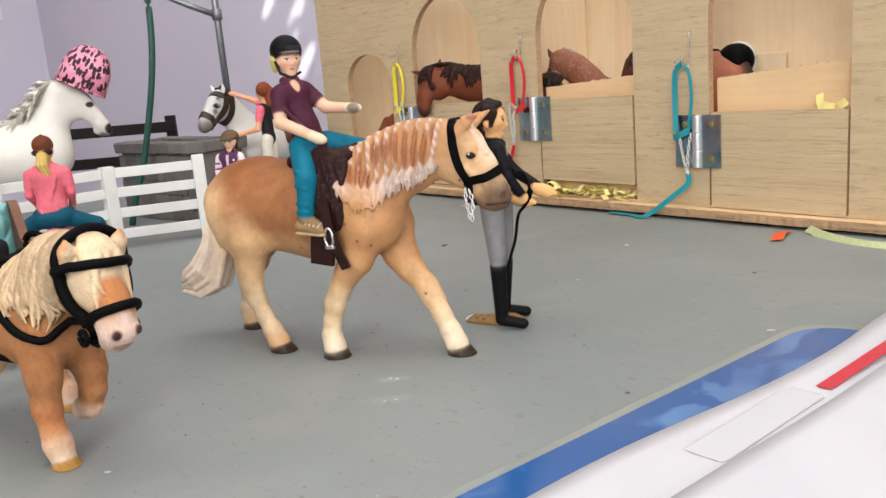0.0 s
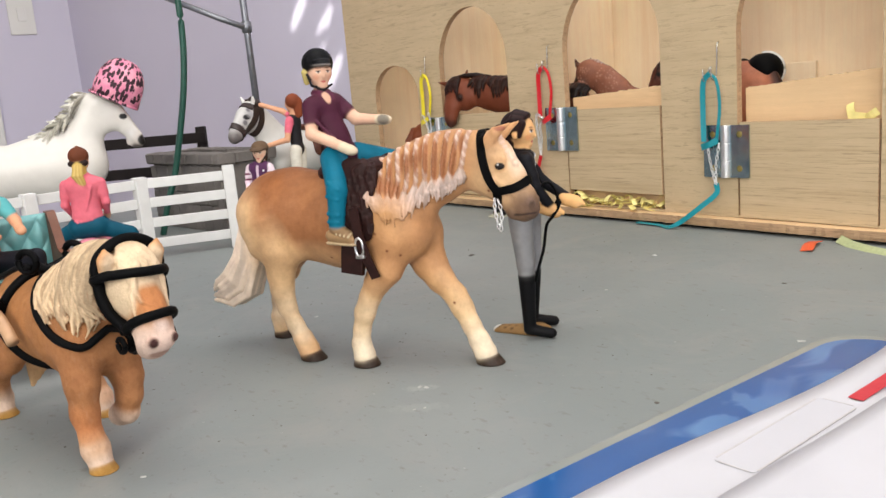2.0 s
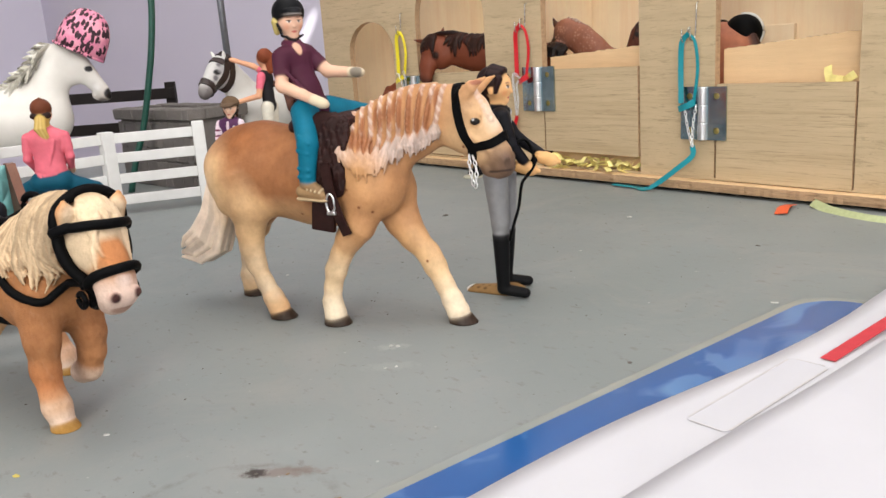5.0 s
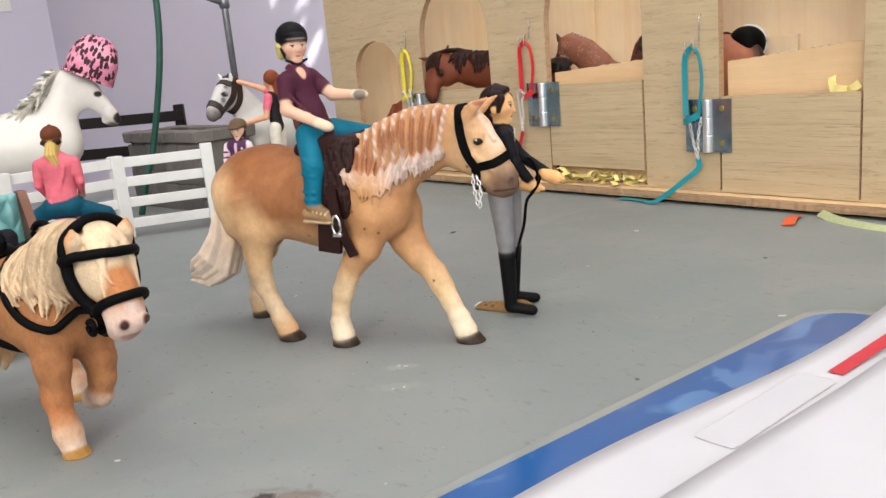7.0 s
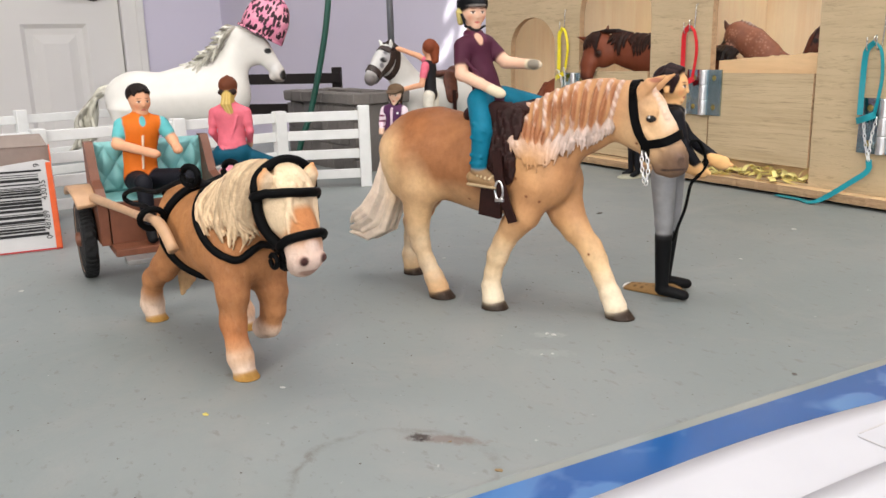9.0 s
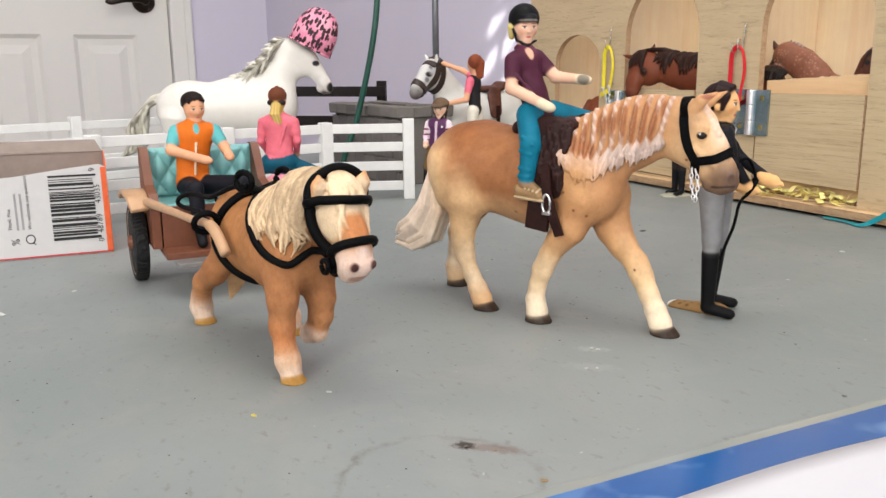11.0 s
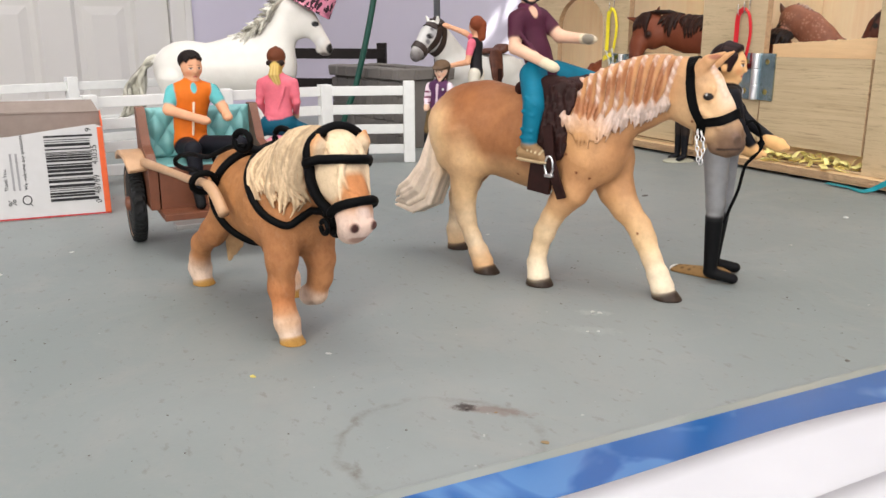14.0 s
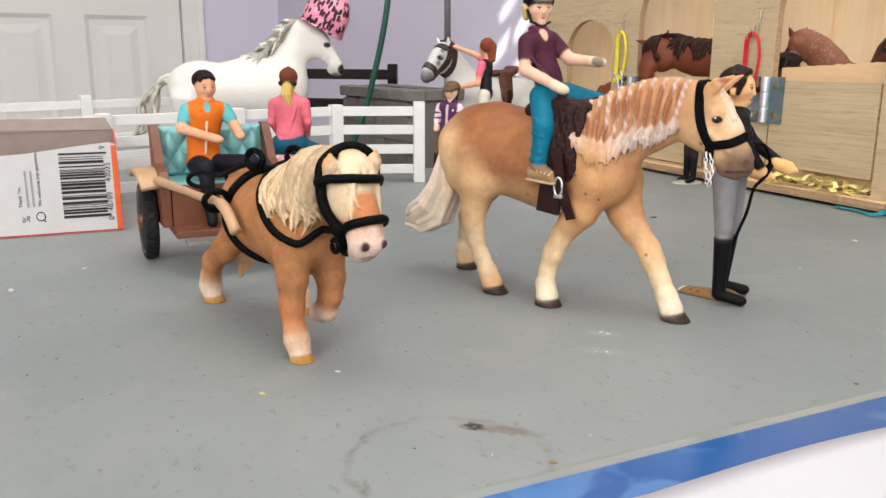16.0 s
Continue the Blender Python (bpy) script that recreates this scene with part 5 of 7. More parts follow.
for i in range(9):
    k = (i - 4) / 4
    c.limb(h - f * 0.5 + sd * 3.6 * k + V(0, 0, 8.6 - 1.4 * k * k), h + f * 4.0 + sd * 4.0 * k + V(0, 0, 6.0 + 0.4 * (i % 3) - 1.6 * k * k), 1.3, 0.7, (30, 22, 20), (1, 1, 1), 0.3)
c.limb(h - V(0, 0, 7.0), h - V(0, 0, 9.5), 4.2, 5.2, (206, 104, 30), (1, 1, 0.7), 0.5)
c.limb(h + V(-4, 0, 3), h + V(-4.2, 0, -2), 4.4, 3.2, (26, 19, 18), (0.9, 1.2, 1), 0.5)
c.limb((20.2, -5.3, 74), (20.0, -6.6, 58), 0.5, 0.5, (226, 206, 180), (1, 1, 1), 0.3)
c.spot((20.5, -4.6, 82), 1.9, (92, 172, 176), 0.4, (1.6, 0.9, 1.7))
figure("driver_figure", c, 0.42, M_DOLL, CART, "seated toy driver in orange waistcoat and dark jeans", "toy figure", 0.10, False)

# girl seen from behind, sitting astride
PINK = pose(-0.248, 0.540, 0, 0, 0, 100)
c = Clay()
_, h, f, sd = doll(c, (1, 0, 88), (1, 0, 0), (0, 0, 71), (0, 0, 60), (-1, 0, 53),
                   [((0, -11, 74), (-1, -13, 61), (9, -10, 51)), ((0, 11, 74), (-1, 13, 61), (9, 10, 51))],
                   [((-1, -6, 45), (2, -25, 38), (5, -31, 24), (11, -31, 18)), ((-1, 6, 45), (2, 22, 39), (6, 26, 22), (12, 26, 16))],
                   (216, 170, 140), (222, 110, 126), (14, 76, 98), (60, 40, 34), 12.6, fore=(222, 110, 126), stout=1.1)
c.limb((-1, -4.5, 45.5), (-1, 4.5, 45.5), 9.2, 9.2, (14, 76, 98), (0.98, 1, 0.85), 1)
c.ball(h + V(-0.6, 0, 4.6), 6.6, (104, 58, 38), (1, 0.98, 0.95), 0.5)
c.limb(h + V(2, 0, 3.6), h + V(6, 0, 2.4), 5.8, 4.0, (96, 54, 36), (1, 1, 0.2), 0.3)
c.ball(h + V(-0.6, 0, 11.0), 0.9, (104, 58, 38), (1, 1, 0.7), 0.4)
c.limb(h + V(-4.2, -4, 0), h + V(-4.2, 4, 0), 2.5, 2.5, (44, 32, 30), (1, 1, 0.8), 0.4)
for i in range(7):
    k = (i - 3) / 3
    c.chain([h + V(-6.2, 1.6 * k, -1.5), h + V(-8.6, 2.4 * k + 0.5, -8), h + V(-8.4, 1.6 * k - 1.8, -15.5 + k * k * 2)], [1.5, 1.4, 0.6], ((198, 168, 96), (176, 144, 78), (214, 188, 118))[i % 3], (1, 1, 1), 0.3)
c.limb(h + V(-3, 0, -2), h + V(-2.5, 0, -8), 4.6, 3.4, (204, 172, 92), (1, 1, 1), 0.6)
for y0, z0, y1, z1 in ((-7, 66, -2, 58), (6, 68, 3, 57), (-4, 60, 3, 55), (-9, 72, -6, 64), (8, 62, 5, 54)):
    p, q = c.press(np.array(((-14, y0, z0), (-14, y1, z1))), 0.0)
    c.limb(tuple(p), tuple(q), 0.9, 0.5, (222, 110, 126), (1, 1, 1), 1.0)
figure("girl_figure", c, 0.55, M_DOLL, PINK, "toy girl in pink jumper and teal trousers with blond ponytail", "toy figure", 0.10, False)
# the pink padded mount that she sits on
c = Clay()
c.limb((-6, 0, 31), (16, 0, 31), 9.5, 8.5, (236, 146, 166), (1, 1.1, 0.8), 3)
for x in (-6, 14):
    for y in (-1, 1):
        c.limb((x, 7 * y, 26), (x, 8.5 * y, 2), 5.0, 4.4, (240, 226, 232), (1, 1, 1), 2)
c.limb((14, 0, 34), (26, 0, 40), 7, 6, (236, 130, 158), (1, 0.9, 1), 3)
c.spot((-10, 0, 26), 6, (226, 226, 240), 2)
figure("ride_on_mount", c, 0.8, M_DOLL, PINK, "pink and white padded toy mount under the girl", "toy", 1.5)

# child by the fence: purple waistcoat, striped sleeves, brown riding hat
CHILD = pose(-0.1676, 0.676, 0, 0, 0, -100)
c = Clay()
_, h, f, sd = doll(c, (0, 8.6, 76.2), (1, -0.05, -0.1), (0, 7, 62), (0, 6, 52), (0, 5, 45),
                   [((1, -1.5, 64), (2, -4, 54), (7, -2.5, 47)), ((0, 15, 64), (0, 18, 54), (4, 15, 46))],
                   [((0, 1, 43), (1, -3, 28), (0, -5, 6), (6, -6, 2.4)), ((0, 8, 43), (2, 8, 28), (0, 8, 6), (6, 8, 2.4))],
                   (226, 186, 160), (88, 52, 88), (108, 88, 60), (26, 26, 30), 9.4, sleeve=(232, 214, 224), fore=(232, 206, 220), boot_at=0.15, size=1.0)
c.ball(h + V(-0.6, 0, 4.6), 7.0, (104, 84, 66), (1, 1.02, 0.78), 0.4)
c.limb(h + f * 2.0 + V(0, 0, 4.2), h + f * 7.0 + V(0, 0, 3.2), 6.6, 4.6, (96, 78, 62), (1, 1.12, 0.2), 0.3)
for s in (-1, 1):
    c.chain([h + V(0.5, 6.2 * s, 3), h + V(1.5, 5.2 * s, -3), h + V(3.6, 1.5 * s, -7)], [0.8, 0.75, 0.7], (34, 28, 28), (1, 1, 1), 0.3)
c.limb(h + V(-4.5, 0, 2), h + V(-4.2, 0, -5), 4.6, 3.4, (70, 46, 36), (1, 1.1, 1), 0.5)
for z in (60, 55.5, 51):
    for y in (-3.2, 17):
        c.spot((2, y, z), 4.6, (120, 56, 84), 0.3, (1, 1, 0.18))
c.limb((6.6, 7, 66), (6.4, 6, 48), 0.9, 0.9, (222, 196, 212), (1, 1, 1), 0.3)
c.spot((6.4, 12, 62), 1.3, (236, 236, 236), 0.3)
figure("child_figure", c, 0.55, M_DOLL, CHILD, "toy child in purple waistcoat, striped sleeves and brown riding hat", "toy figure", 0.10)

# groom beside the grey horse: pink sleeves, black waistcoat, auburn hair
TEND = pose(-0.147, 0.770, 0, 0, 0, 165)
c = Clay()
_, h, f, sd = doll(c, (0, 0, 112), (0.85, -0.45, -0.05), (-0.5, 0, 95), (-0.5, 0, 82), (-1, 0, 72),
                   [((1, -9, 98), (16, -11, 107), (37, -12, 114)), ((0, 9, 98), (2, 13, 81), (26, 14, 76))],
                   [((-1, -5, 70), (0, -5, 38), (0, -5, 6), (7, -5, 2.4)), ((-1, 5, 70), (0, 5, 38), (0, 5, 6), (7, 5, 2.4))],
                   (226, 168, 134), (40, 38, 42), (226, 220, 206), (30, 28, 30), 9.0, sleeve=(230, 112, 134), boot_at=0.2)
c.ball(h - f * 2.2 + V(0, 0, 3.4), 7.0, (124, 64, 42), (1, 1, 1), 0.5)
c.limb(h + V(-5.5, 0, 2), h + V(-6.5, 0, -9), 5.2, 3.4, (132, 68, 44), (1, 0.9, 1), 0.6)
c.spot((7, -3, 99), 3.5, (222, 110, 132), 0.5, (1, 1, 3))
figure("tending_figure", c, 0.6, M_DOLL, TEND, "toy groom with auburn hair, pink sleeves and black waistcoat", "toy figure", 0.10)

# somebody standing in front of the first stall, of whom the boots and base show
BOOTS = pose(0.040, 0.722, 0, 0, 0, -150)
c = Clay()
_, h, f, sd = doll(c, (0, 0, 72), (1, 0, 0), (0, 0, 58), (0, 0, 49), (0, 0, 42),
                   [((0, -8, 60), (0, -10, 50), (3, -9, 41)), ((0, 8, 60), (0, 10, 50), (3, 9, 41))],
                   [((0, -4, 40), (0, -4.5, 25), (0, -5, 6), (6, -6, 2.8)), ((0, 4, 40), (0, 4.5, 25), (0, 5, 6), (6, 6, 2.8))],
                   (224, 176, 140), (150, 40, 44), (46, 38, 36), (22, 22, 26), 7.6, boot_at=0.15, size=0.85)
c.limb((-4, 0, 0.4), (8, 0, 0.4), 8, 8, (168, 166, 150), (1, 1, 0.3), 0.4)
c.ball(h + V(-1, 0, 3), 6.2, (70, 44, 34), (1, 1, 0.9), 0.5)
figure("stable_hand_figure", c, 0.7, M_DOLL, BOOTS, "small toy stable lad in black boots on a grey base", "toy figure", 0.10)


# ---- the other horses ----
M_WHITEPL0 = plain("white_piping", (220, 220, 216), 0.5, vary=0.05)
def simple_bridle(c, name, m, label, straps, mat, width=2.0):
    b = thing(name, m, label, "bridle")
    for nm, pts in straps:
        strap(c, pts, width, nm, mat, b, 0.5, 0.9)
    return b


# tall white horse behind the fence, with a spotted cap over its ears
WHITE_H = pose(-0.361, 0.700, 0, 0, 0, 12) @ Matrix.Scale(1.06, 4)
IV, MANE = (219, 215, 208), (172, 168, 153)
c = Clay()
c.limb((-42, 0, 71), (-40, 0, 72), 22.5, 22.5, IV, (1, 0.82, 1), 5)
c.limb((-26, 0, 71), (18, 0, 72), 22, 23.5, IV, (1, 0.82, 1), 8)
c.ball((36, 0, 72), 21, IV, (1, 0.82, 1), 8)
c.ball((8, 0, 88), 9.5, IV, (1.6, 0.7, 1), 7)
c.limb((34, 0, 80), (53, 0, 117), 19, 11.5, IV, (1, 0.6, 1), 7)
c.ball((57, 0, 119), 10, IV, (1, 0.7, 1), 4)
c.ball((62.5, 0, 108), 11, IV, (1, 0.62, 1), 4)
c.limb((68, 0, 111), (81.5, 0, 92), 9.0, 5.6, IV, (1, 0.66, 1), 3)
c.limb((80.5, 0, 92), (83.6, 0, 87.6), 5.4, 5.0, (190, 180, 172), (1, 0.9, 1), 2)
c.limb((78, 0, 88), (80.5, 0, 85.4), 4.0, 3.0, (206, 198, 190), (1, 0.8, 1), 1.2)
c.spot((88.0, 0, 88.2), 4.6, (26, 24, 25), 1.4, (1, 3, 1))
c.spot((81.5, 0, 82.6), 3.4, (104, 96, 92), 2.0, (1.3, 3, 1))
c.spot((78, 0, 93), 5, (206, 202, 198), 5, (1, 3, 1))
for y in (-1, 1):
    c.spot((75.6, 6.6 * y, 108.6), 2.7, (16, 14, 14), 0.4, (1.2, 2.2, 0.95))
    c.spot((86.5, 3.4 * y, 88.6), 1.6, (24, 20, 20), 0.5)
for pts, col in (([(38, -9, 58), (40, -10, 42), (41, -10, 28), (40.5, -10, 16), (41, -10, 9), (44, -10, 0)], IV), ([(36, 9, 58), (33, 10, 42), (30, 10, 28), (29, 10, 16), (28, 10, 9), (31, 10, 0)], IV),
                 ([(-46, -9, 62), (-48, -11, 44), (-57, -10, 32), (-55, -10, 18), (-53, -10, 9), (-50, -10, 0)], IV), ([(-44, 9, 62), (-42, 11, 44), (-48, 10, 32), (-44, 10, 18), (-41, 10, 9), (-38, 10, 0)], IV)):
    leg(c, pts, [11 if pts[0][0] > 0 else 14, 6.6, 4.6, 3.4, 3.9], [IV, IV, IV, IV, IV], (84, 78, 72), 5.2)
rnd = random.Random(2)
for i in range(84):      # mane, combed back over the crest
    t = rnd.random()
    a = Vector((10 + 40 * t ** 0.8, rnd.uniform(-3, 2), 97 + 33 * t ** 1.15))
    b = a + (Vector((-6 - 5 * t, -6 - 3 * rnd.random(), -8 - 10 * rnd.random())) if i % 2 else Vector((-8 - 5 * rnd.random(), rnd.uniform(-5, 1), -4 + 7 * rnd.random())))
    s = rnd.uniform(0.8, 1.12)
    c.chain([tuple(a), tuple(a.lerp(b, 0.5) + Vector((-1.5, -1.5, 0.6))), tuple(b)], [1.5, 1.4, 0.4], tuple(min(255, int(v * s)) for v in (rnd.choice((MANE, (218, 215, 203), (130, 125, 112))))), (1, 1, 1), 0.3)
for i in range(110):      # tail, in long waving locks
    a, u, ph = rnd.uniform(-1, 1), rnd.uniform(-1, 1), rnd.uniform(0, 6.3)
    s = rnd.uniform(0.8, 1.08)
    line = [(-57, 0.5 * u, 82), (-64 + a, 1.5 * u, 80 + 3 * a), (-72.5 + 3 * a, 3 * u, 74.5 + 4.5 * a), (-79.5 + 6 * a, 4 * u, 65 + 3 * a), (-83 + 8 * a, 4 * u, 54 + a), (-83.5 + 8 * a, 4 * u, 43), (-88 + 7 * a, 3.5 * u, 35 + 2 * a), (-97 + 6 * a, 3 * u, 29.5 + 3 * a)]
    pts = [tuple(p + Vector((0.9 * math.sin(ph + k * 1.1), 0.7 * math.cos(ph + k * 1.3), 0))) for k, p in enumerate(curve_pts(line, 3))]
    c.chain(pts, [1.2 + 0.25 * math.sin(math.pi * k / (len(pts) - 1)) - 0.7 * (k / (len(pts) - 1)) ** 4 for k in range(len(pts))], tuple(min(255, int(v * s)) for v in rnd.choice(((164, 160, 145), (206, 202, 190), (190, 186, 172), (142, 137, 124), (98, 92, 82)))), (1, 1, 1), 0.2)
figure("white_horse_figure", c, 0.8, M_WHITE_HORSE, WHITE_H, "glossy white toy horse with grey mane behind the fence", "toy horse", 1.5)

m = Mat("pink_spotted_cloth", srgb(226, 140, 166), 0.7)
vo = m.node("ShaderNodeTexVoronoi")
vo.inputs["Scale"].default_value, vo.inputs["Randomness"].default_value = 225, 0.85
m.link(m.scaled(1.25, 1.0, 0.62, (0.3, 0.5, 0.2)), vo.inputs["Vector"])
spots = m.math("LESS_THAN", m.math("ADD", vo.outputs["Distance"], m.math("MULTIPLY", m.math("SUBTRACT", m.noise(420, 2), 0.5), 0.55)), 0.46)
pinks = m.ramp(m.noise(90, 3), ((0.35, srgb(216, 128, 158)), (0.7, srgb(240, 172, 188))))
m.colour(m.mix(spots, pinks, srgb(52, 24, 36)))
m.bump(m.noise(900, 3), 0.3, 0.0003)
M_SPOTTED = m.m
CAP = WHITE_H @ Matrix.Translation(at_mm(76.4, 0, 136.4)) @ pose(0, 0, 0, 0, 27, 0) @ Matrix.Diagonal((0.88, 0.93, 0.99, 1))
cap = thing("spotted_cap", CAP, "pink cap with dark leopard spots on the white horse's head", "cap")
bm = bmesh.new()
n, k = 40, 18
rings = []
for j in range(k + 1):
    th = math.pi / 2 * j / k
    ring = []
    for i in range(n):
        a = 2 * math.pi * i / n
        seam = 1 - 0.025 * max(0, 1 - abs(math.sin(3 * a)) * 4)
        r = math.cos(th) ** 0.8 * seam
        ring.append(bm.verts.new((0.0212 * r * math.cos(a) * (1.05 if math.cos(a) > 0 else 1.0), 0.0165 * r * math.sin(a), -0.008 + 0.0265 * math.sin(th) ** 0.95)))
    rings.append(ring)
low = [bm.verts.new((v.co.x * (1.0 + 0.03 * math.cos(2 * math.pi * i / n)), v.co.y, -0.0150 - 0.001 * max(0, math.cos(2 * math.pi * i / n)))) for i, v in enumerate(rings[0])]
rings = [low] + rings
for a, b in zip(rings, rings[1:]):
    for i in range(n):
        bm.faces.new((a[i], a[(i + 1) % n], b[(i + 1) % n], b[i]))
bm.faces.new(rings[-1])
sh = finish("crown", bm, M_SPOTTED, True)
ob = new("crown", sh)
ob.parent = cap
sol = ob.modifiers.new("thickness", "SOLIDIFY")
sol.thickness = 0.0014
bm = bmesh.new()
tube(bm, [(v[0], v[1], v[2]) for v in [(0.0214 * 1.03 * math.cos(t), 0.0167 * math.sin(t), -0.0153 - 0.001 * max(0, math.cos(t))) for t in (2 * math.pi * q / 40 for q in range(41))]], 0.0011, 6, False)
part("rim", bm, M_SPOTTED, cap, "", True)

# grey horse with its saddle, tended beside the stone wall
GREY_H = pose(-0.1600, 0.8330, 0, 0, 0, 222) @ Matrix.Scale(1.03, 4)
GR = (206, 204, 200)
c = Clay()
c.limb((-40, 0, 62), (-36, 0, 63), 20, 20, GR, (1, 0.84, 1), 5)
c.limb((-24, 0, 62), (14, 0, 63), 20, 21, GR, (1, 0.84, 1), 8)
c.ball((22, 0, 62), 18.5, GR, (1, 0.88, 1), 8)
c.limb((20, 0, 72), (40, 0, 101), 18, 11.5, GR, (1, 0.6, 1), 6)
c.ball((43, 0, 106), 10.0, GR, (1, 0.78, 1), 4)
# cheek and face a little greyer than the body: shading put into the paint
c.ball((49, 0, 97), 11.2, (188, 186, 184), (1, 0.64, 1), 4)
c.limb((53, 0, 101), (68, 0, 87), 9.4, 6.6, (196, 194, 192), (1, 0.68, 1), 3)
c.limb((67, 0, 87), (70.5, 0, 83.5), 6.4, 5.8, (150, 144, 142), (1, 0.9, 1), 2)
c.spot((71, 0, 83), 6.5, (96, 90, 90), 4.5)
for y in (-1, 1):
    c.limb((45, 5.0 * y, 112), (47.5, 7.0 * y, 118.5), 3.4, 1.2, (222, 220, 216), (0.9, 0.8, 1), 1)
    c.spot((57, 6.0 * y, 101), 3.2, (18, 17, 19), 1.0, (1.25, 1.4, 0.8))
    c.spot((52, 6.0 * y, 104), 4.0, (170, 168, 170), 4)
    c.spot((71, 3.4 * y, 86), 1.5, (60, 54, 54), 0.6)
    for k, (sx, sz, sr) in enumerate(((60, 96, 2.6), (64, 92, 2.2), (54, 108, 2.4), (58, 105.5, 1.6), (50, 96, 3.0), (66, 97, 1.6), (48, 110, 2.0), (61, 100, 1.4))):
        c.spot((sx, 6.0 * y, sz), sr, (150, 148, 150) if k % 2 else (112, 110, 114), 1.6)
for pts in ([(26, -9, 52), (27, -10, 38), (27, -10, 26), (27, -10, 14), (27, -10, 8), (30, -10, 0)], [(24, 9, 52), (24, 10, 38), (24, 10, 26), (24, 10, 14), (24, 10, 8), (27, 10, 0)],
            [(-42, -9, 55), (-42, -11, 40), (-50, -10, 28), (-48, -10, 15), (-46, -10, 8), (-43, -10, 0)], [(-40, 9, 55), (-40, 11, 40), (-47, 10, 28), (-44, 10, 15), (-42, 10, 8), (-39, 10, 0)]):
    leg(c, pts, [11, 6.6, 4.6, 3.4, 3.8], [GR, GR, (206, 204, 202), (196, 194, 192), (190, 188, 186)], (70, 66, 64), 5.0)
c.chain([(-56, 0, 74), (-63, 0, 60), (-66, 0, 40), (-65, 0, 18)], [4, 6, 6, 2], (214, 210, 204), (1, 0.8, 1), 2)
c.chain([(20, 0, 92), (32, 0, 106), (42, 0, 115)], [3.0, 3.2, 2.6], (206, 204, 200), (1, 0.7, 1), 1.5)


def turned(p):       # the head is bent towards its near side
    a = radians(20)
    x, y = p[0] - 42, p[1]
    return np.array((42 + x * math.cos(a) - y * math.sin(a), x * math.sin(a) + y * math.cos(a), p[2]))


c.seg = [s if s[0][2] < 84 or s[0][0] < 42 else (turned(s[0]), turned(s[1])) + s[2:] for s in c.seg]
c.spots = [(turned(s[0]),) + s[1:] for s in c.spots]
figure("grey_horse_figure", c, 0.8, M_WHITE_HORSE, GREY_H, "white-grey toy horse with dark eye beside the stone wall", "toy horse", 1.5)
M_BROWNSTRAP = plain("dark_brown_strap", (46, 32, 28), 0.5, vary=0.25, scale=300)
simple_bridle(c, "bridle", GREY_H, "dark brown bridle on the grey horse", [(nm, [turned(p) for p in pts]) for nm, pts in [
    ("noseband", [(62, -6.5, 84), (66, -6, 90), (70, 0, 94), (66, 6, 90), (62, 6.5, 84), (61, 0, 80), (62, -6.5, 84)]),
    ("cheek_strap", [(43, 0, 116), (45, 6.5, 108), (50, 7.5, 97), (62, 6.5, 84)]), ("cheek_strap", [(43, 0, 116), (45, -6.5, 108), (50, -7.5, 97), (62, -6.5, 84)]),
    ("throat_strap", [(41, 0, 115), (40, 8, 105), (42, 8, 94), (46, 0, 86), (42, -8, 94), (40, -8, 105), (41, 0, 115)]),
    ("browband", [(48, -6.5, 109), (53, 0, 112), (48, 6.5, 109)])]], M_BROWNSTRAP, 6.0)
gs = thing("saddle", GREY_H, "small dark brown saddle on the grey horse", "saddle")
s_ = Clay()
DB2 = (74, 44, 38)
s_.limb((-30, 0, 86), (-12, 0, 86), 5.6, 5.0, DB2, (1, 1.9, 0.6), 3)
s_.limb((-34, -5, 89.5), (-34, 5, 89.5), 4.0, 4.0, DB2, (1.4, 1, 0.9), 3)
for y in (-1, 1):
    s_.limb((-18, 13 * y, 80), (-17, 18 * y, 64), 8, 7, DB2, (1, 0.3, 1), 2)
ob = new("seat", s_.skin("seat", 0.8, plain("mid_brown_leather", (84, 48, 36), 0.5, scale=240, vary=0.3, bump=0.4, spec=0.3), 1.0, False))
ob.parent = gs
for y in (-1, 1):
    bm = bmesh.new()
    ribbon(bm, [at_mm(-18, 20.6 * y, 70), at_mm(-18, 20.6 * y, 56), at_mm(-18, 20.0 * y, 44)], 0.004, 0.001, (1, 0, 0))
    part("stirrup_leather", bm, M_LEATHER, gs)

